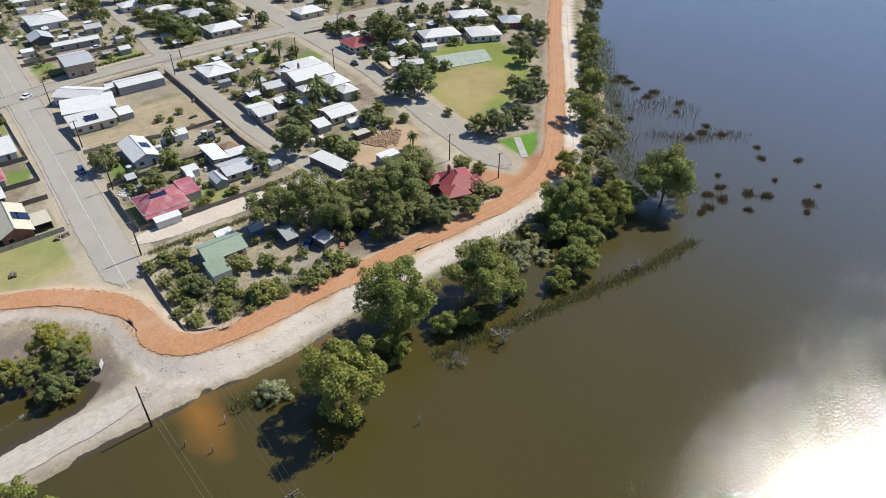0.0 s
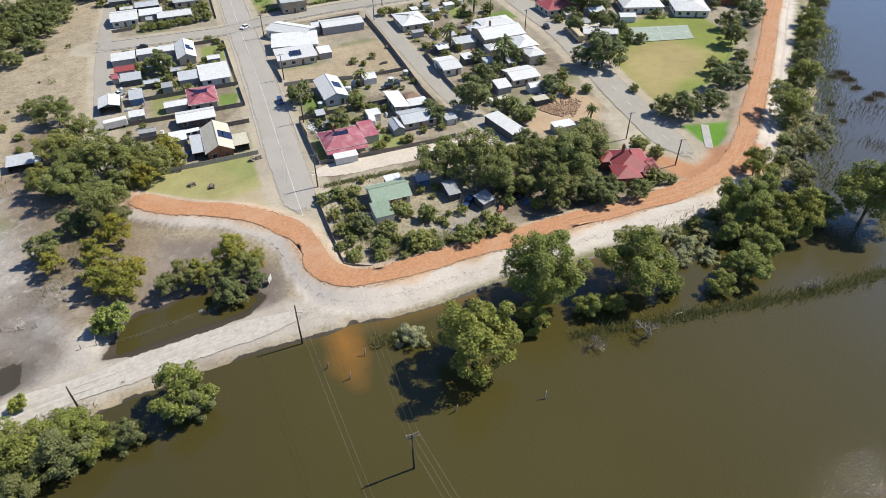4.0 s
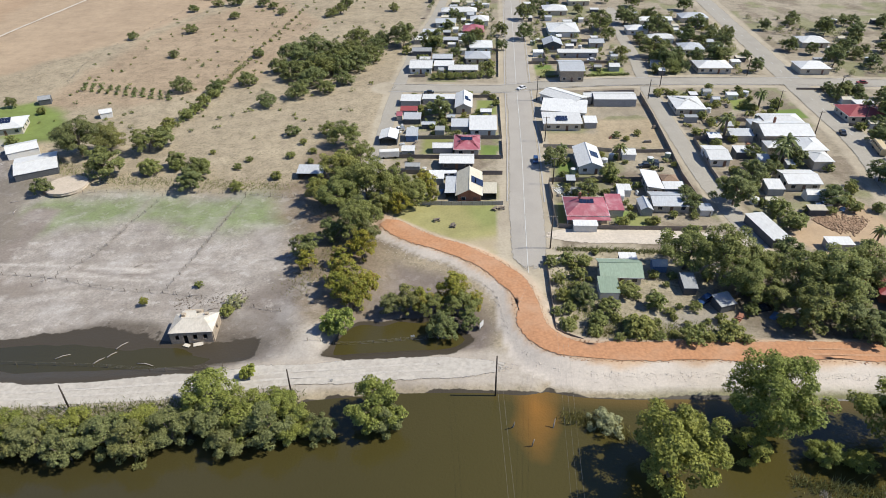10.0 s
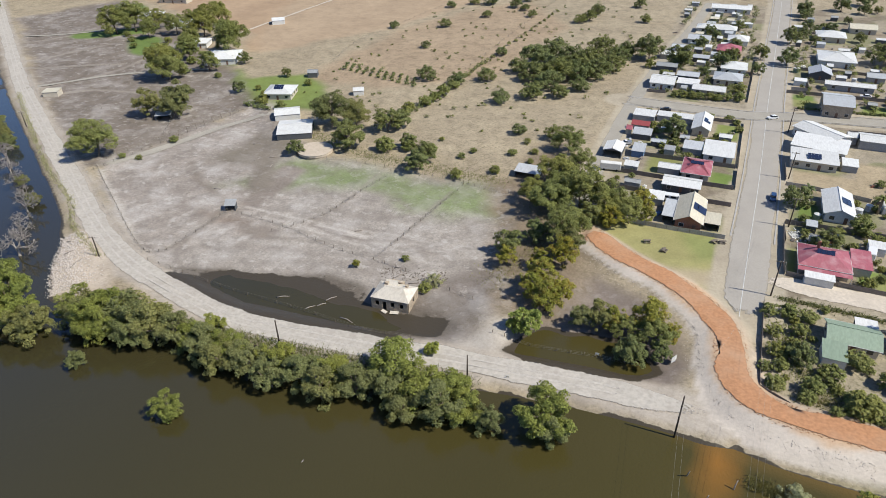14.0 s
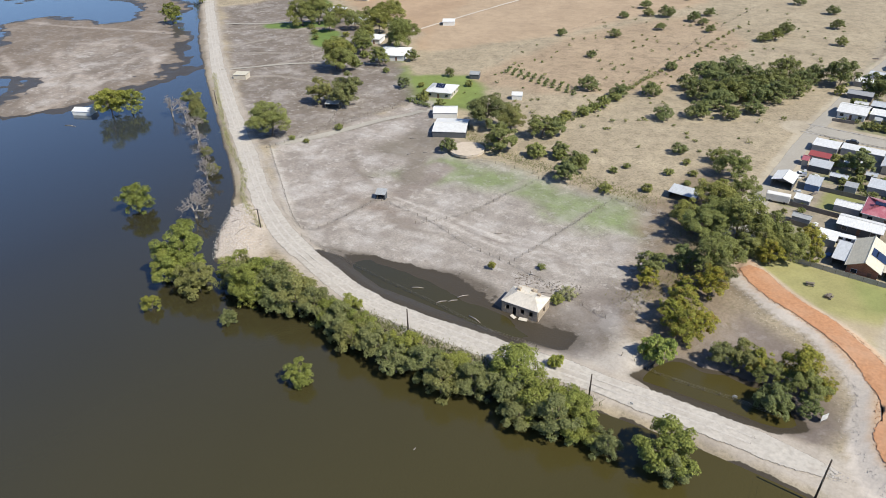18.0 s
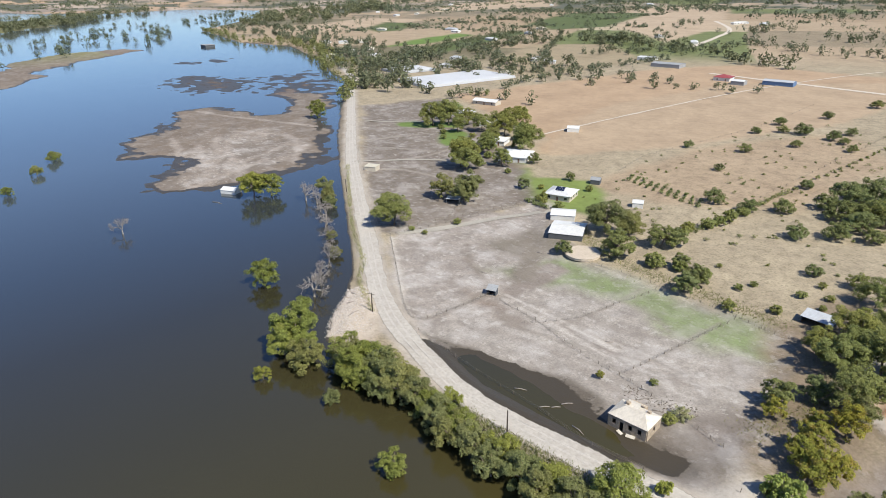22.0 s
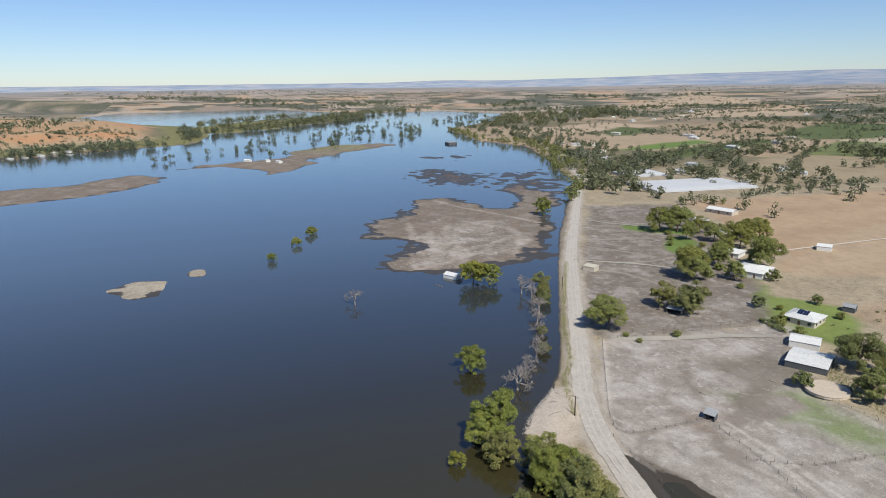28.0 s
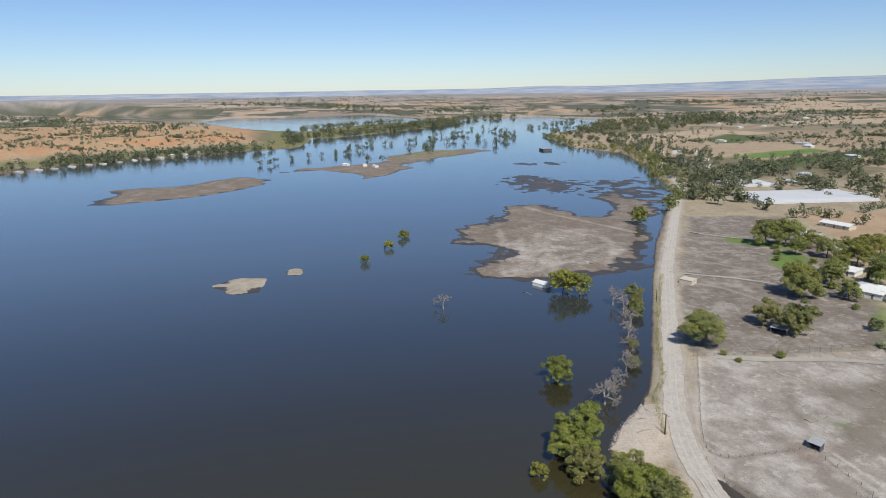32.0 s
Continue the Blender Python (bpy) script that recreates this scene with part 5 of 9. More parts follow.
plant("saltbush", [(27, -72, 3.1), (154, -52, 2.2), (163, -41, 2.0), (172, -36, 2.0), (180, -30, 1.8), (101, -69, 2.8), (99, -64, 2.4), (106, -68, 2.8), (96, -72, 2.6), (92, -66, 2.4), (110, -64, 2.4), (103, -74, 2.6), (90, -71, 2.2), (132, -61, 2.2), (189, -22, 1.9), (199, -10, 2.0), (203, -6, 1.7)], "bushes on the bank")
plant("shrub", [(94, -63.5, 2.4), (101, -63, 2.0), (108, -62.5, 2.3), (115, -61.5, 2.0), (122, -60, 2.4), (129, -58, 2.0), (136, -56, 2.2), (143, -53, 2.2), (150, -48, 2.0), (158, -40, 2.1), (166, -33, 2.0), (174, -26, 2.2), (183, -18, 2.0), (191, -10, 2.2), (200, -3, 2.0), (209, 6, 2.3), (219, 14, 2.0), (230, 25, 2.2), (242, 36, 2.2)], "bushes on the bank")
# gardens below the dirt lane
plant("gum", [(56, -19, 6.7), (65, -22, 7.2), (66, -31, 5.6), (82, -30, 7.0), (89, -31, 7.6), (99, -25, 6.2), (73, -24, 5.1)], "garden trees")
plant("dark", [(79, -42, 5.9), (88, -43, 4.6), (90, -48, 3.6), (83, -16, 4.5), (73, -34, 4.2), (28, -34, 3.3), (93, -46, 3.9), (99, -49, 3.1)], "garden trees")
plant("shrub", [(22, -18, 2.3), (26, -17, 2.6), (30, -18, 2.4), (23, -26, 2.2), (23, -33, 2.4), (34, -37, 2.8), (30, -43, 2.7), (29, -46, 2.0), (39, -31, 3.0), (45, -35, 3.1), (39, -46, 4.2), (50, -49, 3.0), (59, -47, 3.2),
                (23, -44, 2.4), (48, -38, 1.4), (28, -24, 2.2), (21, -39, 1.7), (57, -49, 1.9), (24, -38, 2.0), (54, -48.5, 1.6), (43, -48.5, 1.5), (34, -48.8, 1.4), (27, -29, 1.8)], "garden shrubs")
plant("shrub", [(51, -42, 1.0), (54, -43, 1.1), (56, -41, 1.0), (60, -42, 1.2), (44, -42, 1.4), (35, -41, 1.3), (47, -46, 1.2), (62, -49, 1.5), (109, -43, 3.2), (115, -27, 3.3), (118, -32, 2.6), (104, -46, 2.6), (112, -46, 2.2)], "garden shrubs")
# town
plant("dark", [(28, 41, 4.3), (36, 19, 4.0), (66, 12, 3.4), (66, 18, 3.1), (80, 15, 6.6), (90, 30, 4.6), (110, 44, 3.9), (97, 49, 3.0), (99, 36, 3.3), (110, 17, 3.9), (-13, 84, 5.4)], "town trees")
plant("shrub", [(45, 32, 3.8), (44, 3, 2.1), (92, 2, 4.3), (91, 10, 4.0), (123, 96, 3.3), (79, 110, 2.6), (85, 108, 2.4), (111, 97, 2.3), (62, 68, 1.6), (54, 66, 1.8), (57, 63, 1.4), (89, 106, 2.0), (-17, 92, 2.2), (-20, 86, 2.0),
                (-22, 80, 2.0), (-3, 84, 1.8), (48, 7, 1.6), (52, 4, 1.3), (88, 58, 2.4), (95, 62, 2.2), (49, 27, 2.0)], "town shrubs")
plant("palm", [(31, 44, 2.9), (51, 46, 3.0), (106, 45, 4.6), (103, 41, 4.2), (112, -6, 2.6), (93, 66, 4.0), (116, 95, 3.5)], "palms")
plant("dark", [(136, -11, 4.3), (141, -16, 5.3), (152, -15, 4.4), (166, -3, 5.0), (174, -2, 4.2), (172, 8, 3.3), (138, 28, 7.6), (132, 32, 4.3), (163, 84, 9.0), (146, 62, 4.0), (148, 48, 3.6), (156, 110, 4.0), (220, 43, 6.0), (196, 26, 5.4), (206, 40, 4.6)], "trees round the playing field")
plant("shrub", [(137, 6, 2.0), (190, 14, 3.0), (168, 66, 2.4), (150, 70, 2.0), (146, 74, 2.4), (152, 66, 2.2), (158, 64, 2.2), (150, 56, 2.4), (182, 8, 2.4), (210, 66, 3.0), (230, 60, 4.0), (215, 82, 3.0)], "trees round the playing field")
plant("dark", [(15.5, 203, 4.2), (27.5, 196, 5.2), (29.5, 238, 5.5), (38, 308, 5.4), (-2, 180, 4.6), (-37, 183, 7.0), (-21, 177, 6.4), (70, 212, 7.2), (87, 228, 5.9), (89, 164, 6.0), (92, 150, 5.6), (100, 205, 7.0), (14.5, 176, 3.5)], "town trees")
plant("shrub", [(8, 145, 3.4), (8, 134, 2.8), (-26, 158, 2.4), (-14, 131, 2.3), (-10.5, 131.3, 2.4), (-7, 131.5, 2.3), (-3.5, 132, 2.4), (0, 132, 2.3), (3.5, 133, 2.4), (-17.5, 131, 2.2), (94, 140, 3.0), (100, 160, 3.2), (66, 150, 2.0), (62, 236, 2.6), (48, 276, 3.0), (-34, 170, 3.0)], "town shrubs")
plant("dark", [(118, 160, 5.5), (128, 180, 5.0), (112, 190, 5.0), (170, 150, 5.5), (185, 170, 5.0), (205, 140, 4.8), (160, 175, 4.4), (125, 215, 5.0), (190, 205, 5.5), (60, 330, 5.5), (75, 350, 6), (5, 350, 5), (100, 270, 5), (130, 260, 5)], "town trees")
# the belt between town and silt
plant("gum", [(-46, 56, 5.1), (-32, 16, 7.0), (-40, 10, 6.0), (-24, 18, 5.2), (-32, -5, 6.2), (-43, 29, 5.6), (-38, 39, 4.8), (-17, 13, 4.6), (-47, 15, 4.4)], "belt of trees beside the silt")
plant("dark", [(-39, -7, 4.0), (-45, -15, 3.9), (-36, 26, 4.6), (-28, 8, 4.0)], "belt of trees beside the silt")
plant("yellow", [(-43, -22, 2.7), (-29, -16, 3.8), (-32, -28, 4.0), (-28, -36, 3.8), (-33, -33, 3.3), (-26, -31, 3.2), (-12, -37, 3.0), (-4, -34, 4.0), (1, -37, 2.6), (-15, 20, 3.9), (-21, 8, 3.4), (-12, 15, 2.6), (-34, -20, 3.0)], "belt of trees beside the silt")
plant("belt", [(-15, -37, 3.4), (-19, -38, 2.7), (-29, -10, 3.6)], "belt of trees beside the silt")
plant("gum", [(-23, 12, 4.4), (-40, 22, 4.6)], "belt of trees beside the silt")
plant("dark", [(-6, -45.5, 3.8), (0, -43, 2.6)], "belt of trees beside the silt")
plant("gum", [(-2, -39, 3.8), (-9, -38, 2.8)], "belt of trees beside the silt")
plant("willow", [(-30, -46, 3.6), (-47, -61.5, 1.6)], "belt of trees beside the silt")
# the flooded bank below the shore road
plant("belt", [(-129, -83, 5.2), (-114, -79, 5.2), (-104, -80, 4.4), (-95, -81, 4.3), (-82, -81, 4.2), (-69, -80, 4.1), (-57, -78, 4.1), (-50, -76, 4.1), (-38, -77, 4.5), (-28, -76, 2.8), (-113, -84, 3.8), (-16, -74, 3.3),
               (-138, -91, 4.6), (-117, -82, 5.6), (-110, -81, 5.0), (-89, -83, 4.2), (-75, -83, 4.0), (-63, -82, 3.9), (-45, -80, 3.4)], "trees on the flooded bank")
plant("beltgreen", [(-123, -80, 5.2), (-90, -79, 3.7), (-76, -79, 4.0), (-63, -77, 4.0), (-44, -74, 4.6), (-34, -75, 3.9), (-52, -70.5, 5.2), (-38, -71.5, 3.8), (-18, -71.5, 5.3), (-123, -86, 3.8), (-132, -82, 4.6), (-98, -74.5, 2.6), (-100, -79, 3.8)], "trees on the flooded bank")
plant("river", [(-149, -88, 7.6), (-123, -84, 6.2), (-148, -93, 5.5)], "trees on the flooded bank")
plant("beltgreen", [(-90, -98, 3.0), (-141, -103, 2.2), (-194, -76, 4.8), (-287, -35, 6.6), (-285, -27, 6.2), (-428, 85, 6.2), (-374, -125, 2.6), (-406, -106, 3.0), (-432, -93, 3.2), (-436, -90, 2.6)], "trees standing in the flood")
plant("belt", [(-120, -95, 2.1), (-268, -6, 4.3), (-262, -8, 3.0), (-255, -12, 3.0), (-247, -16, 3.0), (-198, -44, 2.4), (-214, -36, 2.2)], "trees standing in the flood")
plant("bare", [(-174, -68, 6.6), (-195, -49, 5.3), (-235, -26, 6.3), (-264, -19, 6.9), (-279, -98, 5.7), (-183, -60, 4.0), (-205, -42, 4.0), (-246, -22, 4.6), (-189, -56, 4.2), (-214, -37, 4.4), (-225, -32, 4.8), (-256, -18, 4.8), (-271, -11, 4.4), (-179, -64, 4.6), (74, -90, 3.6), (62, -88, 2.6), (118, -92, 3.0)], "drowned trees")
# farms
plant("gum", [(-208, -9, 8.4)], stretch=0.85)
plant("gum", [(-345, 129, 9.0), (-338, 137, 9.0), (-254, 72, 8.4), (-248, 70, 7.4), (-286, 139, 7.6), (-247, 115, 9.3), (-296, 155, 8.0), (-300, 170, 7.0), (-262, 100, 6.0), (-270, 140, 6.0)], "farm trees")
plant("greygum", [(-140, 47, 8.8), (-131, 50, 6.4)], "farm trees")
plant("belt", [(-214, 40, 6.2), (-220, 29, 5.3), (-208, 32, 5.6)], "farm trees")
plant("dark", [(-123, 30, 6.3), (-117, 50, 5.6), (-114, 55, 4.4), (-102, 38, 3.6), (-92, 31, 4.5), (-91, 22, 4.3), (-139, 19, 3.4), (-204, 68, 3.2), (-229, 104, 3.4), (-195, 93, 2.7)], "farm trees")
plant("shrub", [(-109, 33, 4.2), (-115, 81, 3.4), (-113, 96, 3.4), (-119, 73, 3.2), (-112, 106, 3.0), (-185, 61, 2.4), (-182, 57, 2.4), (-188, 66, 2.2), (-172, 56, 2.6), (-257, 96, 3.2), (-117, 65, 2.8), (-114, 88, 3.0), (-190, 11, 2.1), (-197, -8, 1.6), (-191, -6, 1.4)], "farm shrubs")
plant("shrub", [(-101, 36, 3.0), (-92, 35, 3.4), (-76, 22, 2.5), (-65, 30, 2.2), (-93, 49, 1.2), (-80, 37, 1.7), (-78, 43, 1.5), (-64, 46, 1.9), (-57, 50, 1.7), (-59, -40, 2.0), (-70, -29, 1.2), (-52, 38, 1.6), (-56, 42, 1.4), (-62, 58, 1.6), (-50, 70, 1.5)], "paddock shrubs")
plant("gum", [(-330, 148, 6.0), (-318, 128, 5.6), (-308, 140, 6.2), (-280, 122, 5.4), (-272, 110, 5.8), (-256, 122, 5.0), (-240, 90, 5.2), (-352, 150, 6.4), (-364, 158, 5.8), (-312, 158, 5.4), (-268, 92, 4.6)], "farm trees")
plant("shrub", [(-322, 118, 2.6), (-300, 124, 2.4), (-290, 112, 2.8), (-276, 98, 2.6), (-262, 88, 2.2), (-248, 82, 2.4), (-236, 104, 2.6), (-310, 108, 2.4), (-334, 126, 2.6), (-228, 82, 2.0), (-196, 72, 1.8), (-186, 58, 1.8), (-178, 86, 2.2)], "farm shrubs")
# dry paddocks
plant("scrub", [(-129, 113, 4.7), (-113, 112, 4.2), (-102, 122, 4.2), (-86, 96, 4.0), (-109, 164, 3.0), (-68, 66, 3.0), (-54, 66, 3.8), (-161, 209, 3.6), (-153, 163, 2.6), (-189, 196, 3.0), (-146, 241, 3.2), (-156, 276, 5.4), (-137, 273, 4.2),
                (-134, 294, 3.6), (-129, 267, 3.1), (-119, 251, 3.0), (-178, 294, 4.0), (-167, 273, 3.5)], "paddock trees")
plant("scrub", [(-178, 259, 3.3), (-164, 337, 4.0), (-153, 400, 4.7), (-137, 420, 4.7), (-122, 414, 5.4), (-87, 246, 3.9), (-83, 253, 4.5), (-82, 270, 4.6), (-60, 300, 4.0), (-70, 340, 4.2), (-95, 360, 4.4), (-50, 260, 3.4)], "paddock trees")
plant("scrub", [(-88, 154, 7.2), (-82, 165, 7.2), (-82, 130, 6.6), (-72, 134, 7.8), (-71, 159, 7.0), (-61, 158, 7.0), (-60, 179, 7.2), (-62, 138, 6.6), (-55, 144, 6.5), (-75, 106, 4.9), (-72, 121, 6.4), (-58, 124, 4.4), (-51, 157, 5.8), (-76, 146, 6.4), (-66, 148, 6.5), (-92, 140, 5.0), (-50, 170, 5.5), (-48, 185, 5.0), (-64, 112, 4.0)], "grove in the paddock")
def bushes(name, label, spots, leaf, n=150, tall=0.85, seed=1, category="shrubs"):
    """Many small bushes in one mesh."""
    rng = np.random.RandomState(seed)
    p = np.array(spots, float)
    z = land_height(p[:, 0], p[:, 1])
    c = np.repeat(np.column_stack([p[:, :2], z + p[:, 2] * tall * 0.75]), n, 0)
    r = np.repeat(p[:, 2], n)[:, None]
    lump = np.repeat(rng.normal(size=(len(p) * 6, 3)) * np.array((0.42, 0.42, 0.28)), n // 6, 0)
    d = rng.normal(size=c.shape)
    d /= np.linalg.norm(d, axis=1)[:, None]
    v, f = leaf_cards(rng, c + (lump + d * 0.5 * rng.uniform(0.6, 1.1, (len(c), 1))) * r * np.array((1, 1, tall)), 0.34, d)
    return tagged(new(name, big_mesh(name, v, f, M[leaf])), label, category, kind="stuff")


# young orchard rows
bushes("orchard", "rows of small young orchard trees", [(-178 + 4.4 * j + 1.5 * i, 122 - 1.15 * j - 4.2 * i, 0.95 + 0.2 * ((i + j) % 3)) for i in range(3) for j in range(11)], "leaf_dark", 150, 0.9, 3)


_dry = random.Random(23)
bushes("paddock_scrub", "small dark bushes dotted over dry pasture", [(_dry.uniform(-185, -42), _dry.uniform(62, 230), _dry.uniform(0.5, 1.3)) for _ in range(110)], "leaf_dark", 60, 0.8, 51)
bushes("paddock_scrub", "low olive bushes dotted over dry pasture", [(_dry.uniform(-190, -50), _dry.uniform(60, 330), _dry.uniform(0.6, 1.5)) for _ in range(90)], "leaf_olive", 60, 0.7, 52)


def woodland(name, lines, label, width, spacing, r0, r1, leaf="leaf_far", clumps=70, seed=1, tall=1.25):
    """Far trees along lines, too many to count: short trunks and leaf clumps in one mesh."""
    rng = np.random.RandomState(seed)
    spots = []
    for line in lines:
        p = smooth(line, spacing)
        p = p + rng.uniform(-0.5, 0.5, p.shape) * width
        spots.append(p[rng.uniform(size=len(p)) < 0.86])
    p = np.vstack(spots)
    z = np.maximum(land_height(p[:, 0], p[:, 1]), -0.4)
    rr = rng.uniform(r0, r1, len(p))
    c = np.repeat(np.column_stack([p, z + rr * tall * 0.75]), clumps, 0)
    rad = np.repeat(rr, clumps)
    d = rng.normal(size=(len(c), 3))
    d /= np.linalg.norm(d, axis=1)[:, None]
    lump = np.repeat(rng.normal(size=(len(p) * 5, 3)) * 0.34, clumps // 5, 0)
    q = c + (d * 0.55 * rng.uniform(0.5, 1.1, (len(c), 1)) + lump) * rad[:, None] * np.array((1, 1, tall * 0.8))
    nrm = d * 0.8 + rng.normal(size=d.shape) * 0.6 + np.array((0, 0, 0.4))
    nrm /= np.linalg.norm(nrm, axis=1)[:, None]
    a = np.cross(nrm, rng.normal(size=nrm.shape))
    a /= np.linalg.norm(a, axis=1)[:, None]
    b = np.cross(nrm, a)
    s = (rad * rng.uniform(0.16, 0.34, len(c)))[:, None]
    v = np.stack([q - a * s, q + b * s * 0.8, q + a * s], 1).reshape(-1, 3)
    f = np.arange(len(v)).reshape(-1, 3)
    # stems
    k = len(v)
    t = np.column_stack([p, z])
    w = (rr * 0.05)[:, None]
    up = np.column_stack([np.zeros_like(p), rr * tall])
    stem = np.concatenate([np.stack([t + np.array(e) * w, t + up, t - np.array(e) * w], 1).reshape(-1, 3) for e in ((1, 0, 0), (0, 1, 0))])
    f = np.vstack([f, k + np.arange(len(stem)).reshape(-1, 3)])
    ob = new(name, big_mesh(name, np.vstack([v, stem]), f, M[leaf]))
    return tagged(ob, label, "woodland", kind="stuff")


woodland("far_woods", [[(-640, 240), (-700, 290), (-760, 320), (-830, 345)], [(-650, 285), (-760, 350), (-880, 420)], [(-560, 250), (-620, 320), (-700, 380)], [(-600, 330), (-640, 420), (-660, 520)], [(-860, 350), (-1000, 380), (-1140, 390), (-1330, 410)],
                       [(-900, 400), (-1080, 440), (-1300, 470)]], "dense olive-green trees behind the far end of the shore road", 30, 10, 4, 8, seed=3)
woodland("far_woods", [[(-1190, -215), (-1150, -330), (-1110, -400), (-1050, -480), (-1005, -545), (-930, -700), (-860, -1000)], [(-1215, -240), (-1170, -340), (-1120, -430), (-1060, -510)], [(-1300, -165), (-1420, -160), (-1560, -180)]],
         "line of gum trees along the far bank", 26, 5, 4, 9, seed=5)
woodland("far_woods", [[(-1450, -170), (-1540, -60), (-1680, 90), (-1880, 270), (-2100, 330)], [(-1520, -120), (-1650, 0), (-1830, 170), (-2060, 260)], [(-1740, -150), (-1900, -20), (-2080, 150)], [(-2000, 280), (-2200, 420), (-2290, 600)]],
         "wooded island in the flooded river", 60, 9, 6, 11, seed=6)
woodland("far_woods", [[(-1180, 60), (-1260, 150), (-1330, 250)], [(-1010, 20), (-1100, 70)], [(-1420, 180), (-1500, 300)], [(-1150, 180), (-1240, 270)], [(-940, -70), (-960, -40)], [(-1600, 420), (-1750, 560), (-1950, 700)]], "gum trees standing in the far flood", 50, 24, 5, 8, seed=7)
woodland("far_woods", [[(-505, 365), (-430, 370), (-330, 400)], [(-470, 330), (-440, 440)], [(-520, 380), (-640, 460)], [(-500, 420), (-600, 560)], [(-520, 520), (-440, 640), (-420, 760)], [(-640, 560), (-760, 600)], [(-690, 690), (-840, 640)], [(-560, 640), (-700, 780)]],
         "windbreaks and orchards among the farms", 16, 10, 3.5, 6.5, seed=8)
woodland("far_woods", [[(-600, 300), (-680, 400), (-720, 480)], [(-540, 300), (-580, 400), (-640, 520), (-640, 640)], [(-760, 400), (-740, 520), (-720, 660)], [(-700, 330), (-800, 400), (-860, 450)], [(-520, 340), (-500, 300), (-450, 345)], [(-470, 560), (-560, 620), (-660, 700), (-760, 740)], [(-420, 600), (-520, 720), (-620, 860)],
                       [(-420, 215), (-470, 212), (-530, 235)], [(-445, 330), (-380, 350), (-300, 375), (-230, 395)], [(-400, 200), (-380, 235), (-350, 230)], [(-640, 260), (-660, 330), (-700, 420)]], "dense dark trees round houses and orchards", 30, 13, 3.0, 6.0, seed=18)
woodland("far_woods", [[(-380, 620), (-300, 760), (-200, 820), (-60, 800)], [(-560, 900), (-420, 980), (-260, 960)], [(-900, 760), (-1000, 860), (-1080, 1000)], [(-760, 860), (-860, 980), (-900, 1100)], [(-420, 880), (-340, 1100), (-200, 1250)], [(-560, 1100), (-480, 1300), (-300, 1400)], [(-1100, 620), (-1250, 700), (-1420, 760)],
                       [(-1000, 480), (-1150, 540), (-1300, 600)], [(-480, 1000), (-440, 1150)], [(-300, 860), (-120, 1000), (60, 1000)]], "broken woods over the farmland", 110, 15, 3.0, 6.5, clumps=30, seed=19)
woodland("far_woods", [[(-1230, -280), (-1330, -330), (-1480, -300)], [(-1180, -420), (-1300, -480), (-1460, -520)], [(-1120, -540), (-1250, -620)], [(-1250, -190), (-1350, -210)], [(-1600, -400), (-1800, -560)]], "low scrub scattered on the orange bank", 70, 22, 3, 5.5, clumps=40, seed=20)
woodland("far_woods", [[(-420, 780), (-330, 700), (-240, 700), (-140, 640)], [(-360, 860), (-250, 900), (-120, 840)], [(-480, 900), (-520, 1050)], [(-150, 560), (-60, 500), (20, 470)], [(-700, 900), (-620, 1000)], [(-330, 1000), (-200, 1080), (0, 1000)], [(-820, 800), (-960, 900), (-1060, 860)],
                       [(-40, 420), (60, 420), (150, 390)], [(40, 560), (160, 520), (260, 470)]], "scattered dark trees along country roads", 40, 12, 4, 8, seed=9)
woodland("far_woods", [[(-1200, 1000), (-1000, 1300), (-800, 1500)], [(-1500, 900), (-1700, 1150)], [(-600, 1300), (-400, 1500), (-100, 1400)], [(-1400, 1500), (-1000, 1900), (-500, 2000)], [(-2100, 900), (-2000, 1400), (-1800, 1900)], [(-2400, 1000), (-2700, 1300)], [(-2700, 400), (-3000, 700)],
                       [(-300, 1800), (200, 1700)], [(-2400, -900), (-2700, -1100), (-2800, -1500)], [(-1500, -420), (-1650, -600)], [(-3100, 200), (-3500, 0), (-3700, -500)], [(-1900, 2400), (-1200, 2700), (-400, 2600)], [(-3000, 1500), (-2600, 2200)]],
         "distant scrub and windbreaks on the plain", 190, 5, 6, 14, clumps=30, seed=10, tall=0.8)


woodland("far_woods", [[(-420, 212), (-400, 240)]], "row of dark trees along a field edge", 7, 5, 2.5, 5.0, leaf="leaf_dark", seed=33)
woodland("far_woods", [[(-585, 212), (-640, 232), (-700, 258), (-770, 288), (-860, 322), (-950, 338), (-1050, 316), (-1180, 340), (-1340, 372)], [(-470, 140), (-520, 176), (-570, 206)], [(-640, 250), (-740, 290), (-850, 335)], [(-700, 285), (-800, 320), (-900, 355), (-1000, 350)]],
         "olive-green trees down to the water's edge", 16, 8.5, 3.0, 6.5, leaf="leaf_shore", seed=31)
woodland("far_woods", [[(-1360, 375), (-1500, 500), (-1680, 670), (-1850, 760)], [(-1270, -20), (-1210, -30), (-1150, -50), (-1080, -90), (-1000, -165), (-950, -210)], [(-1640, 290), (-1560, 320), (-1400, 310), (-1270, 250)], [(-1500, 200), (-1300, 90), (-1230, 10)], [(-1700, 100), (-1560, -20), (-1450, -150)]],
         "scattered gum trees standing in the far flood", 34, 17, 3.5, 6.5, seed=32, tall=1.35)


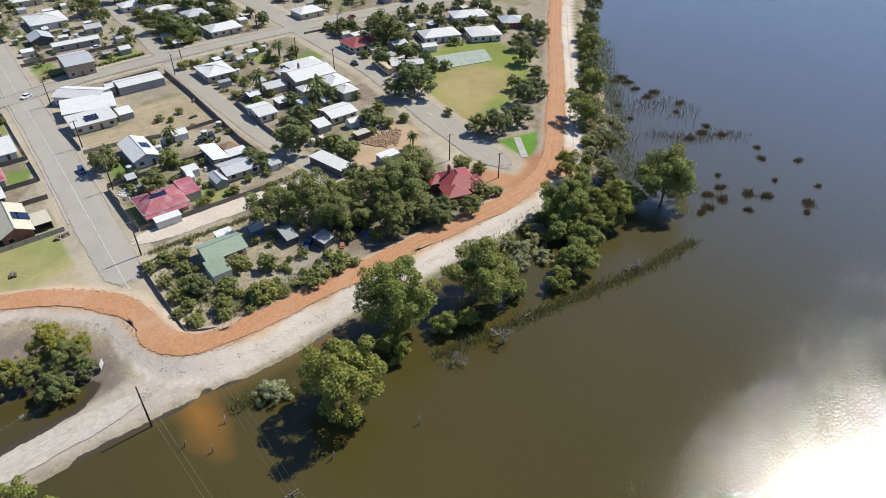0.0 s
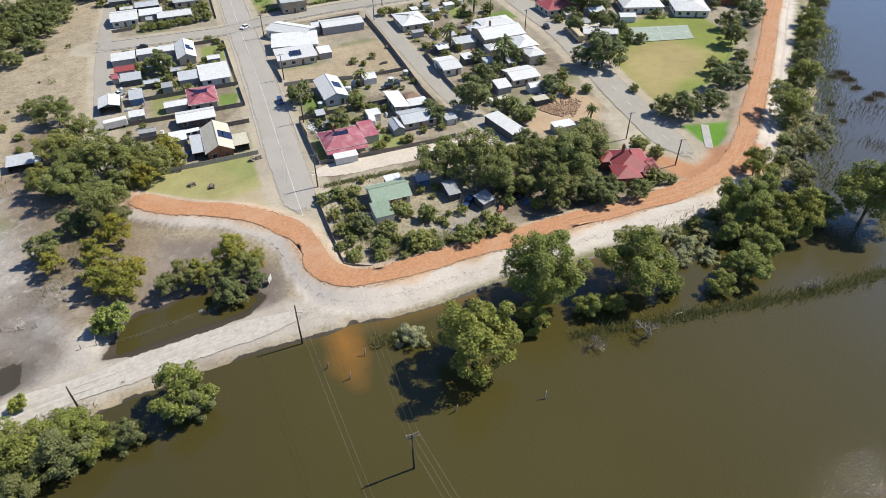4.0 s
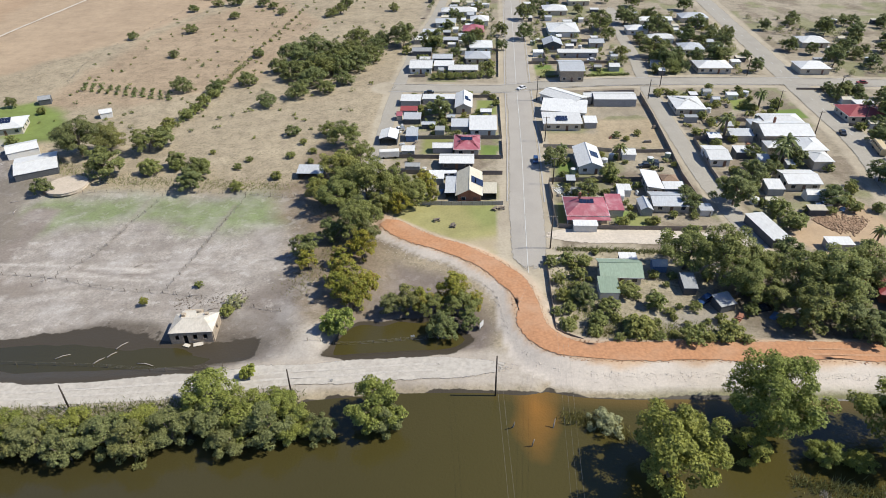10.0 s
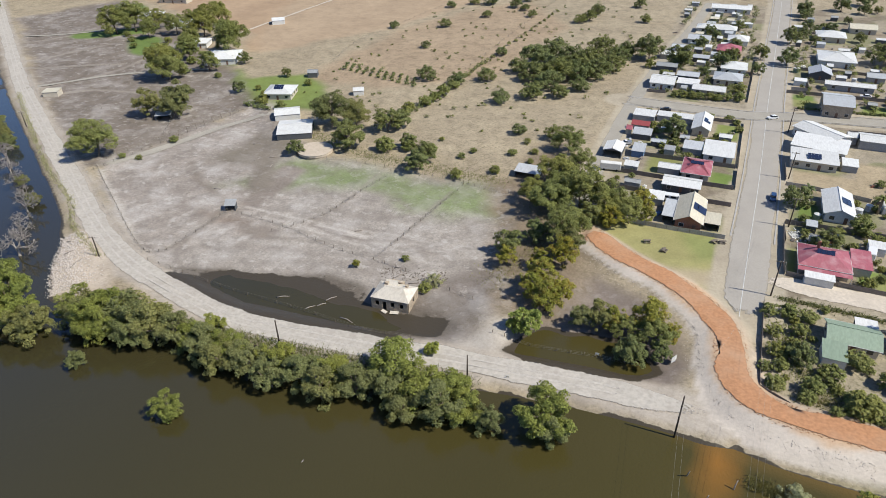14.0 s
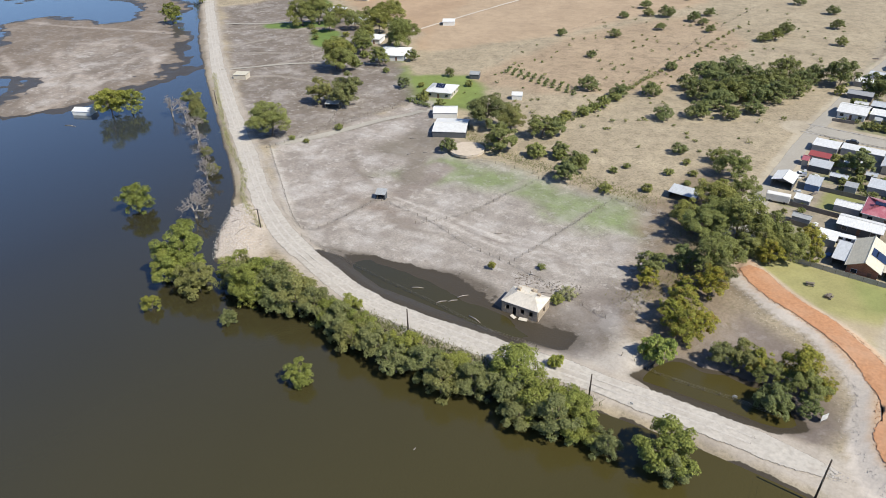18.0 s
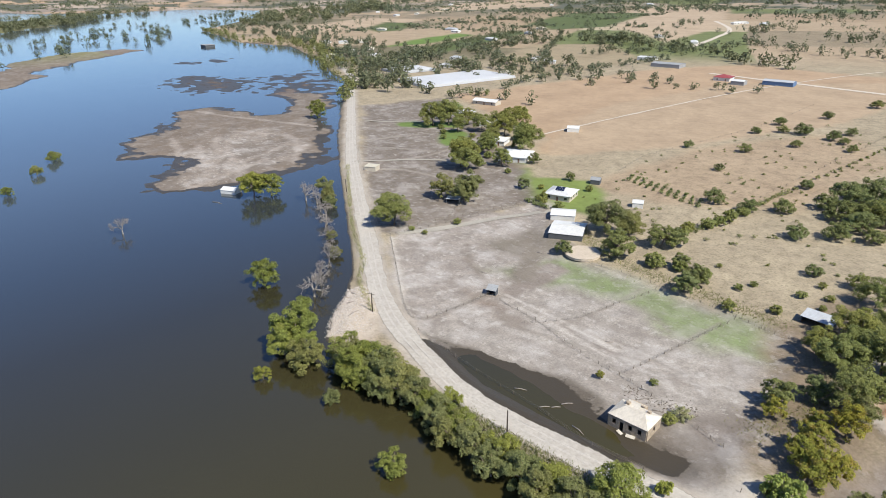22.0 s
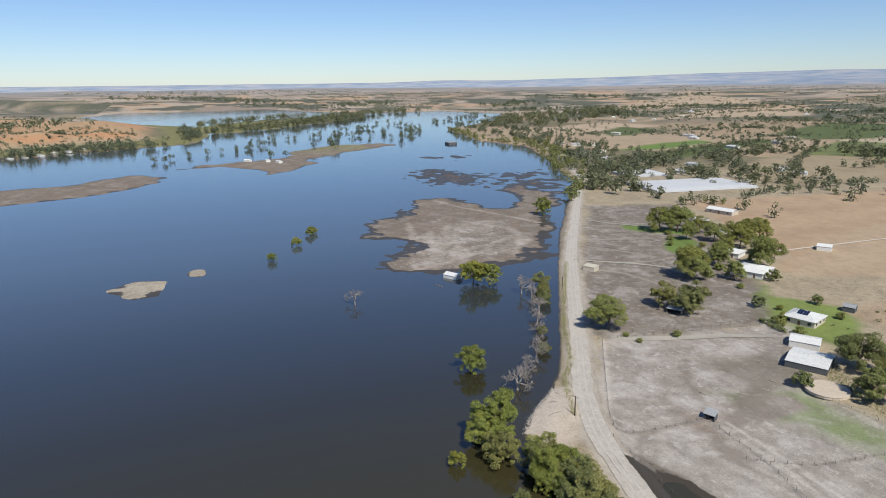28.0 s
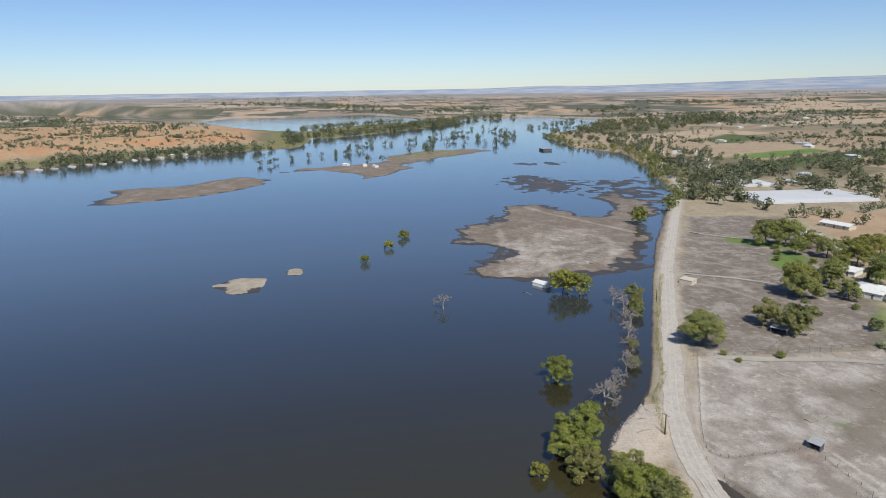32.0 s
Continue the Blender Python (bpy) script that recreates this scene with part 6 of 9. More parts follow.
woodland("far_woods", [[(-415, 271), (-428, 327), (-429, 410), (-417, 512)], [(-417, 512), (-414, 545)]], "clipped row of dark trees along a field", 5, 6, 3.0, 5.0, leaf="leaf_far", seed=61)
woodland("far_woods", [[(-580, 619), (-570, 668), (-481, 624)], [(-600, 640), (-520, 660)], [(-405, 619), (-344, 573)], [(-332, 573), (-286, 562)], [(-481, 624), (-455, 625), (-435, 629)]], "tall dark gums beside a country road", 26, 8, 5.5, 9.5, seed=62)
woodland("far_woods", [[(-1554, 631), (-1697, 803), (-1729, 954), (-1790, 1073)], [(-1291, 505), (-1303, 609), (-1489, 750)], [(-1531, 844), (-1607, 957), (-1913, 1202)], [(-1400, 520), (-1500, 640), (-1560, 760)], [(-1340, 470), (-1420, 560), (-1500, 560)]], "dense dark woods behind the far bend", 80, 9, 7, 12, seed=63)
woodland("far_woods", [[(-574, 224), (-620, 294), (-536, 267)], [(-509, 185), (-478, 222)], [(-560, 320), (-507, 342), (-478, 366)], [(-628, 417), (-651, 524), (-645, 625)], [(-529, 399), (-462, 408)], [(-600, 260), (-650, 320), (-640, 380)], [(-560, 230), (-520, 200), (-540, 260)]], "dark trees crowding round farm roofs", 34, 7, 4.5, 8.0, clumps=90, seed=64)
woodland("far_woods", [[(-700, 360), (-760, 560), (-800, 700)], [(-690, 390), (-735, 540), (-780, 700)], [(-680, 410), (-715, 540)]], "orchard rows of dark green trees", 8, 5, 2.5, 3.6, clumps=40, seed=65)
woodland("far_woods", [[(-1800, 2700), (-1600, 2900), (-1400, 3100)], [(-1500, 2500), (-1300, 2700)], [(-1250, 2350), (-1100, 2500), (-900, 2500)], [(-1000, 2000), (-850, 2150)], [(-1500, 3000), (-1200, 3100), (-900, 3000)], [(-760, 1900), (-600, 2100), (-400, 2100)], [(-600, 1500), (-480, 1700)]], "dark trees of a distant town", 220, 14, 8, 14, clumps=30, seed=66, tall=0.9)


def far_scatter(seed, count, near, reach, bearing0, bearing1, patch, gate, r0, r1, label, clumps=9):
    """Trees sown over the far plain in broken stands and along field edges."""
    rng = np.random.RandomState(seed)
    m = count * 6
    dist = near * (reach / near) ** rng.uniform(size=m)
    brg = np.radians(rng.uniform(bearing0, bearing1, m))
    x, y = dist * np.sin(brg), -160 + dist * np.cos(brg)
    x, y = np.where(rng.uniform(size=m) < 0.45, np.round(x / 170) * 170 + rng.normal(size=m) * 6, x), np.where(rng.uniform(size=m) < 0.3, np.round(y / 130) * 130 + rng.normal(size=m) * 5, y)
    keep = (rough(x, y, patch, 3) > gate) & (inside(x, y, LAKE, 60) < -12)
    x, y = x[keep][:count], y[keep][:count]
    p = np.column_stack([x, y, land_height(x, y)])
    rr = rng.uniform(r0, r1, len(p)) * (1 + 0.25 * np.hypot(x, y) / 2000)
    c, rad = np.repeat(p, clumps, 0), np.repeat(rr, clumps)[:, None]
    d = rng.normal(size=c.shape)
    d /= np.linalg.norm(d, axis=1)[:, None]
    v, f = leaf_cards(rng, c + (d * np.array((0.65, 0.65, 0.5)) + np.array((0, 0, 0.55))) * rad, 0.1, d)
    mid = v.reshape(-1, 3, 3).mean(1, keepdims=True)
    v = (mid + (v.reshape(-1, 3, 3) - mid) * rad[:, None] * 6.5).reshape(-1, 3)
    return tagged(new("far_woods", big_mesh("far_woods", v, f, M["leaf_far"])), label, "woodland", kind="stuff")


far_scatter(41, 3000, 1200, 3200, -112, -18, 330, 0.07, 2.2, 4.2, "dark broken scrub over the far plain")
far_scatter(42, 5000, 2000, 4400, -112, -10, 600, 0.04, 2.0, 3.6, "distant belts of dark trees below the skyline")


def reed_bed(name, line, width, n, height, seed, label, leaf="reed"):
    rng = np.random.RandomState(seed)
    p = smooth(line, 0.5)
    q = p[rng.randint(len(p), size=n)] + rng.normal(size=(n, 2)) * width * 0.4
    z = np.maximum(land_height(q[:, 0], q[:, 1]), 0.0)
    base = np.column_stack([q, z])
    az = rng.uniform(0, 6.28, n)
    side = np.stack([np.cos(az), np.sin(az), np.zeros(n)], -1) * 0.1
    tip = base + np.column_stack([rng.normal(size=(n, 2)) * 0.35, height * rng.uniform(0.5, 1.2, n)])
    v = np.stack([base - side, base + side, tip], 1).reshape(-1, 3)
    return tagged(new(name, big_mesh(name, v, np.arange(3 * n).reshape(-1, 3), M[leaf])), label, "reeds", kind="stuff")


reed_bed("reeds", [(60, -84), (80, -87), (100, -90), (120, -93), (140, -94)], 2.5, 3500, 1.3, 2, "pale flooded reeds in a strip off the bank")
reed_bed("reeds", [(20, -70), (26, -71), (31, -74)], 2.2, 1200, 1.1, 3, "grey reeds round a bush at the water's edge")
reed_bed("reeds", [(150, -84), (165, -72), (176, -64), (185, -58)], 3.0, 1500, 1.2, 4, "flooded reeds off the point", "leaf_grey")
reed_bed("scrub", [(90, -64), (112, -62), (130, -58), (148, -50), (170, -34), (192, -14), (220, 12), (250, 40)], 4.5, 9000, 0.9, 5, "low green scrub on the outer bank of the levee", "leaf_gum")
reed_bed("scrub", [(-36, -66.5), (-60, -70), (-84, -73), (-102, -74)], 2.5, 4200, 0.8, 6, "low green growth below the shore road", "leaf_olive")
reed_bed("scrub", [(-150, -61), (-172, -51), (-186, -40), (-215, -25), (-240, -10), (-300, 28)], 1.6, 2500, 0.8, 7, "thin weeds along the edge of the shore road", "leaf_grey")
# drowned scrub off the eastern bank
_tuft = random.Random(5)
TUFTS = [(218, -8, 3.2), (213, -9, 1.8), (216, -13, 2.6), (213, -19, 2.0), (210, -27, 2.2), (216, -26, 2.8), (215, -38, 1.8), (207, -42, 1.2), (195, -25, 1.5), (189, -35, 1.4), (192, -58, 2.2), (199, -58, 2.4), (205, -56, 2.0), (203, -63, 2.0), (204, -76, 1.5),
         (198, -81, 1.9), (206, -89, 1.7), (188, -91, 1.2), (177, -78, 1.2), (171, -83, 2.0), (164, -83, 2.2), (165, -87, 2.4), (158, -87, 2.2), (154, -87, 1.8), (166, -95, 1.6), (174, -90, 2.6), (177, -94, 2.4), (195, -101, 1.2), (183, -104, 2.6), (178, -106, 1.2)]
for k, (x, y, r) in enumerate(TUFTS):
    az = _tuft.uniform(0, 3.14)
    dx, dy = r * math.cos(az), r * math.sin(az)
    reed_bed("reeds", [(x - 0.5 * dx, y - 0.5 * dy), (x, y), (x + 0.3 * dy, y - 0.2 * dx), (x + 0.7 * dx, y + 0.4 * dy)], r * 0.75, int(60 + 70 * r), 0.5 + 0.3 * r, 100 + k, "dark tuft of drowned scrub", "drowned")
reed_bed("reeds", [(184, -48), (192, -58), (200, -61), (209, -68)], 6.0, 500, 1.5, 160, "thin drowned reeds off the eastern bank", "drowned")
reed_bed("reeds", [(196, -34), (204, -30), (212, -40), (202, -46)], 9.0, 450, 1.4, 161, "sparse drowned twigs off the eastern bank", "drowned")
plant("saltbush", [(179, -27, 2.4), (177, -32, 2.0), (182, -33, 2.2), (180, -37, 1.8), (176, -43, 1.7), (169, -38, 2.4), (161, -41, 2.2), (170, -45, 1.6), (154, -46, 2.4), (154, -51, 2.0), (-58, -36, 2.2)], "bushes on the bank")
plant("yellow", [(-81, -37, 1.1)])
reed_bed("scrub", [(152, -62), (163, -52), (176, -40), (190, -28), (204, -14), (222, 4), (250, 30)], 7.0, 5200, 0.8, 8, "thin flooded scrub off the eastern bank", "leaf_olive")
reed_bed("scrub", [(28, -45), (40, -46), (52, -47), (62, -47)], 3.0, 2600, 0.6, 9, "dry grass and weeds in the garden", "reed")
reed_bed("scrub", [(24, -22), (28, -36), (36, -42), (46, -44), (58, -45)], 4.5, 3600, 0.6, 10, "low green weeds through the garden", "leaf_gum")
reed_bed("scrub", [(24, -10.5), (40, -10.8), (58, -11.5)], 1.6, 1800, 0.7, 12, "grey-green weeds above the garden", "leaf_olive")
reed_bed("scrub", [(-44, -30), (-38, -10), (-40, 10), (-44, 30), (-48, 50)], 7.0, 3000, 0.5, 13, "dry undergrowth below the trees", "reed")
reed_bed("scrub", [(-60, 24), (-90, 26), (-120, 28), (-150, 40)], 6.0, 3500, 0.55, 14, "rank grass along the top of the flat", "leaf_olive")

# ---- buildings ----
def box_geo(x0, y0, z0, x1, y1, z1):
    v = [(x0, y0, z0), (x1, y0, z0), (x1, y1, z0), (x0, y1, z0), (x0, y0, z1), (x1, y0, z1), (x1, y1, z1), (x0, y1, z1)]
    return v, [(3, 2, 1, 0), (4, 5, 6, 7), (0, 1, 5, 4), (1, 2, 6, 5), (2, 3, 7, 6), (3, 0, 4, 7)]


def worn_box(name, x0, y0, z0, x1, y1, z1, material, edge=0.02):
    """A block with its edges taken off."""
    bm = bmesh.new()
    v, f = box_geo(x0, y0, z0, x1, y1, z1)
    vs = [bm.verts.new(p) for p in v]
    for q in f:
        bm.faces.new([vs[i] for i in q])
    if edge:
        bmesh.ops.bevel(bm, geom=bm.edges[:], offset=edge, segments=1, affect="EDGES")
    me = bpy.data.meshes.new(name)
    bm.to_mesh(me)
    bm.free()
    me.materials.append(material)
    return me


_cache = {}


def block(name, sx, sy, sz, mat, edge=0.02):
    """A shared worn block standing on z = 0, centred in x and y."""
    key = (name, round(sx, 2), round(sy, 2), round(sz, 2), mat)
    if key not in _cache:
        _cache[key] = worn_box(name, -sx / 2, -sy / 2, 0, sx / 2, sy / 2, sz, M[mat], min(edge, sx / 4, sy / 4, sz / 4))
    return _cache[key]


def put(name, me, parent, x, y, z, rz=0.0, rx=0.0, ry=0.0, label=""):
    ob = part(name, me, parent, label)
    ob.matrix_basis = pose(x, y, z, rx, ry, rz)
    return ob


def slab(quad, t):
    """A plate of thickness t under four corners."""
    q = [Vector(p) for p in quad]
    n = (q[1] - q[0]).cross(q[3] - q[0]).normalized()
    if n.z < 0:
        q, n = q[::-1], -n
    v = [tuple(p) for p in q] + [tuple(p - n * t) for p in q]
    return v, [(0, 1, 2, 3), (7, 6, 5, 4), (0, 4, 5, 1), (1, 5, 6, 2), (2, 6, 7, 3), (3, 7, 4, 0)]


def tri_slab(tri, t):
    q = [Vector(p) for p in tri]
    n = (q[1] - q[0]).cross(q[2] - q[0]).normalized()
    if n.z < 0:
        q, n = q[::-1], -n
    v = [tuple(p) for p in q] + [tuple(p - n * t) for p in q]
    return v, [(0, 1, 2), (5, 4, 3), (0, 3, 4, 1), (1, 4, 5, 2), (2, 5, 3, 0)]


def window(parent, x, y, z, rz, w=1.3, h=1.1):
    fr = put("window", block("window", w + 0.16, 0.07, h + 0.16, "trim", 0.015), parent, x, y, z - 0.08, rz)
    put("pane", block("pane", w, 0.03, h, "glass", 0.005), fr, 0, -0.035, 0.08)
    return fr


FOOTPRINTS = []


def house(label, x0, y0, x1, y1, roof="hip", ridge="x", rm="roof_white", wm="wall_cream", h=2.8, rise=1.7, eave=0.55, rz=0.0, windows=True, solar=0, chimney=False, verandah="", tank=False, name="house", category="house", openfront=False, z=None):
    """A house: walls, roof planes with eaves, ridge caps, gutters, windows, door, and what stands on or against it."""
    cx, cy, w, d = (x0 + x1) / 2, (y0 + y1) / 2, x1 - x0, y1 - y0
    root = new(name)
    FOOTPRINTS.append((x0, y0, x1, y1))
    g = ground_z(cx, cy) if z is None else z
    root.matrix_basis = pose(cx, cy, g, 0, 0, rz)
    a, b = w / 2 - eave, d / 2 - eave
    T = 0.2
    # walls with thickness
    for nm, q in (("wall", (-a, -b, a, -b + T)), ("wall", (-a, b - T, a, b)), ("wall", (-a, -b + T, -a + T, b - T)), ("wall", (a - T, -b + T, a, b - T))):
        if openfront and q[3] < 0 and q[1] < -b + 0.01 and nm == "wall" and q[0] == -a and q[2] == a:
            continue
        part("wall", worn_box("wall", q[0], q[1], -0.3, q[2], q[3], h, M[wm], 0), root)
    A, B, e = w / 2, d / 2, h + 0.02
    planes, caps, gable = [], [], []
    t = 0.12
    if roof == "flat":
        planes = [slab([(-A, -B, e + 0.12), (A, -B, e + 0.12), (A, B, e + 0.3), (-A, B, e + 0.3)], t)]
    elif roof == "skillion":
        if ridge == "x":
            planes = [slab([(-A, -B, e), (A, -B, e), (A, B, e + rise), (-A, B, e + rise)], t)]
        else:
            planes = [slab([(-A, -B, e + rise), (A, -B, e), (A, B, e), (-A, B, e + rise)], t)]
    else:
        run = A if ridge == "y" else B
        hip = run * 0.9 if roof == "hip" else 0.0
        top = e + rise + t
        if ridge == "x":
            r0, r1 = (-A + hip, 0, top), (A - hip, 0, top)
            planes = [slab([(-A, -B, e), (A, -B, e), r1, r0], t), slab([(A, B, e), (-A, B, e), r0, r1], t)]
            if hip:
                planes += [tri_slab([(-A, B, e), (-A, -B, e), r0], t), tri_slab([(A, -B, e), (A, B, e), r1], t)]
            else:
                gable = [[(s * (a - 0.02), -b, h), (s * (a - 0.02), b, h), (s * (a - 0.02), 0, h + rise * b / B)] for s in (-1, 1)]
        else:
            r0, r1 = (0, -B + hip, top), (0, B - hip, top)
            planes = [slab([(A, -B, e), (A, B, e), r1, r0], t), slab([(-A, B, e), (-A, -B, e), r0, r1], t)]
            if hip:
                planes += [tri_slab([(-A, -B, e), (A, -B, e), r0], t), tri_slab([(A, B, e), (-A, B, e), r1], t)]
            else:
                gable = [[(-a, s * (b - 0.02), h), (a, s * (b - 0.02), h), (0, s * (b - 0.02), h + rise * a / A)] for s in (-1, 1)]
        v, f = tube([r0, r1], [0.13, 0.13], 6)
        caps.append(mesh_of("ridge_cap", [(p[0], p[1], p[2] + 0.02) for p in v], f, M["trim"] if "white" in rm else M[rm]))
    for v, f in planes:
        part("roof", mesh_of("roof", v, f, M[rm]), root)
    for me in caps:
        part("ridge_cap", me, root)
    for tri in gable:
        v, f = [tuple(p) for p in tri] + [(p[0] * 0.97, p[1] * 0.97, p[2]) for p in tri], [(0, 1, 2), (5, 4, 3), (0, 3, 4, 1), (1, 4, 5, 2), (2, 5, 3, 0)]
        part("gable", mesh_of("gable", v, f, M[wm]), root)
    if roof in ("hip", "gable") and name == "house" and math.hypot(cx, cy + 160) < 330:
        for s in (-1, 1):
            if roof == "hip" or ridge == "x":
                put("gutter", block("gutter", w, 0.12, 0.12, "trim"), root, 0, s * (B + 0.05), e - 0.13)
            if roof == "hip" or ridge == "y":
                put("gutter", block("gutter", 0.12, d, 0.12, "trim"), root, s * (A + 0.05), 0, e - 0.13)
    if windows:
        far_off = math.hypot(cx, cy + 160) > 330
        n = max(1, int(w / (6.0 if far_off else 3.6)))
        for k in range(n):
            x = -a + (k + 0.5) * 2 * a / n
            if not openfront:
                if k == n // 2:
                    dr = put("door", block("door", 0.95, 0.08, 2.05, "door"), root, x, -b - 0.04, 0.0)
                    put("handle", block("handle", 0.05, 0.06, 0.14, "steel", 0.01), dr, 0.36, -0.06, 1.0)
                else:
                    window(root, x, -b - 0.035, 0.95, 0)
            if not far_off:
                window(root, x, b + 0.035, 0.95, 180)
        n = 0 if far_off else max(1, int(d / 4.0))
        for k in range(n):
            y = -b + (k + 0.5) * 2 * b / n
            window(root, -a - 0.035, y, 0.95, -90)
            window(root, a + 0.035, y, 0.95, 90)
    if chimney:
        ch = put("chimney", block("chimney", 0.7, 0.7, rise + 1.5, "wall_brick", 0.04), root, -A * 0.3, B * 0.25, h + 0.2)
        put("chimney_pot", block("chimney_pot", 0.36, 0.36, 0.35, "wall_stone", 0.05), ch, 0, 0, rise + 1.5)
    run = A if ridge == "y" else B
    ang = math.degrees(math.atan2(rise, run))
    for k in range(solar):
        i, j = k % 4, k // 4
        if ridge == "x":
            y = -B * 0.25 - 1.7 * (j - 0.5) * math.cos(radians(ang))
            put("solar_panel", block("solar_panel", 1.0, 1.62, 0.05, "solar", 0.01), root, -1.7 + 1.06 * i, y, e + rise * (1 - abs(y) / B) + 0.16, rx=ang, label="dark solar panel")
        else:
            x = A * (0.32 + 0.28 * j)
            put("solar_panel", block("solar_panel", 1.62, 1.0, 0.05, "solar", 0.01), root, x, -1.9 + 1.06 * i, e + rise * (1 - abs(x) / A) + 0.16, ry=ang, label="dark solar panel")
    for side in verandah:
        L, dep = (w, 2.2) if side in "ns" else (d, 2.2)
        s = -1 if side in "sw" else 1
        if side in "ns":
            q = [(-L / 2, s * (b + 0.1), h - 0.1), (L / 2, s * (b + 0.1), h - 0.1), (L / 2, s * (b + dep), h - 0.5), (-L / 2, s * (b + dep), h - 0.5)]
            posts = [(-L / 2 + 0.2 + k * (L - 0.4) / 3, s * (b + dep - 0.15)) for k in range(4)]
        else:
            q = [(s * (a + 0.1), -L / 2, h - 0.1), (s * (a + 0.1), L / 2, h - 0.1), (s * (a + dep), L / 2, h - 0.5), (s * (a + dep), -L / 2, h - 0.5)]
            posts = [(s * (a + dep - 0.15), -L / 2 + 0.2 + k * (L - 0.4) / 3) for k in range(4)]
        v, f = slab(q, 0.06)
        part("verandah_roof", mesh_of("verandah_roof", v, f, M[rm]), root)
        for px, py in posts:
            put("verandah_post", block("verandah_post", 0.12, 0.12, h - 0.4, "trim"), root, px, py, -0.1)
    if tank:
        water_tank(cx + A + 1.6, cy, 1.1, 2.0)
    return tagged(root, label, category)


def wing(root, x0, y0, x1, y1, h, rise, rm, wm, ridge="x"):
    """A lower hipped wing joined to a house, in the house's own axes."""
    for q in ((x0, y0, x1, y0 + 0.2), (x0, y1 - 0.2, x1, y1), (x0, y0 + 0.2, x0 + 0.2, y1 - 0.2), (x1 - 0.2, y0 + 0.2, x1, y1 - 0.2)):
        part("wall", worn_box("wall", q[0], q[1], -0.3, q[2], q[3], h, M[wm], 0), root)
    a, b, c, d, e, cx, cy = x0 - 0.5, y0 - 0.5, x1 + 0.5, y1 + 0.5, h + 0.02, (x0 + x1) / 2, (y0 + y1) / 2
    if ridge == "x":
        k = (d - b) / 2 * 0.9
        r0, r1 = (a + k, cy, e + rise), (c - k, cy, e + rise)
        planes = [slab([(a, b, e), (c, b, e), r1, r0], 0.1), slab([(c, d, e), (a, d, e), r0, r1], 0.1), tri_slab([(a, d, e), (a, b, e), r0], 0.1), tri_slab([(c, b, e), (c, d, e), r1], 0.1)]
    else:
        k = (c - a) / 2 * 0.9
        r0, r1 = (cx, b + k, e + rise), (cx, d - k, e + rise)
        planes = [slab([(c, b, e), (c, d, e), r1, r0], 0.1), slab([(a, d, e), (a, b, e), r0, r1], 0.1), tri_slab([(a, b, e), (c, b, e), r0], 0.1), tri_slab([(c, d, e), (a, d, e), r1], 0.1)]
    for v, f in planes:
        part("roof", mesh_of("roof", v, f, M[rm]), root)
    v, f = tube([r0, r1], [0.12, 0.12], 6)
    part("ridge_cap", mesh_of("ridge_cap", v, f, M["trim"] if "white" in rm else M[rm]), root)


def water_tank(x, y, r, h, mat="roof_zinc", label="round corrugated rainwater tank beside a house"):
    root = new("water_tank")
    root.matrix_basis = pose(x, y, ground_z(x, y))
    v, f = tube([(0, 0, -0.1)] + [(0, 0, h * k / 6) for k in range(1, 7)], [r * (1 + 0.012 * (k % 2)) for k in range(7)], 18)
    part("body", mesh_of("body", v, f, M[mat]), root)
    v, f = tube([(0, 0, h), (0, 0, h + (0.25 if r < 3 else 0.12))], [r * 1.03, r * (0.15 if r < 3 else 0.95)], 18)
    part("lid", mesh_of("lid", v, f, M["roof_white"] if r < 3 else M["sand"]), root)
    return tagged(root, label, "water tank")


def shed(label, x0, y0, x1, y1, rm="roof_white", wm="wall_grey", h=2.4, roof="gable", ridge="x", rise=0.9, **kw):
    return house(label, x0, y0, x1, y1, roof, ridge, rm, wm, h, rise, 0.2, windows=False, name="shed", category="shed", **kw)


# blocks west of the main street
house("cream house with a gabled roof and solar panels", -4.6, 14.5, 3.6, 31, "gable", "y", "roof_cream", "wall_brick", 2.8, 2.0, solar=12)
shed("open carport with a cream sheet roof", 3.8, 17, 8.2, 24, "roof_cream", "wall_dark", 2.3, "flat", openfront=True)
shed("white patio roof beside a cream house", -8.2, 17, -4.8, 28, "roof_zinc", "wall_dark", 2.3, "flat", openfront=True)
shed("small white box shed in a sandy yard", -14, 26.5, -8.8, 32.4, "roof_white", "wall_grey", 2.3, "flat")
house("long white-roofed house with a dark verandah", -11, 37.5, 1, 45, "gable", "x", "roof_white", "wall_dark", 2.6, 0.9)
house("pink-red roofed cottage with pale walls", -6.4, 48, 3, 61, "hip", "x", "roof_pink", "wall_cream", 2.8, 1.8, solar=4)
shed("white sheds joined in a row", -14, 50.5, -6.6, 55, "roof_white", "wall_grey", 2.2)
house("white house with a skillion roof", -1, 66, 9.5, 78, "skillion", "x", "roof_white", "wall_white", 2.6, 1.0)
shed("grey lean-to behind a white house", -8, 70, -1.2, 76, "roof_zinc", "wall_grey", 2.2, "skillion")
house("white gabled house with solar panels", -7, 88, 0, 104.5, "gable", "y", "roof_white", "wall_cream", 2.8, 1.5, solar=6)
shed("long flat white roof along the cross street", -21, 98.5, -7.2, 104, "roof_white", "wall_grey", 2.4, "flat")
shed("white garage with a flat roof", -30, 96, -21.4, 103.5, "roof_white", "wall_grey", 2.4, "flat")
shed("white-roofed shed with a dark open front", -34, 57, -27.2, 65.5, "roof_white", "wall_dark", 2.7, "gable", "y", openfront=True)
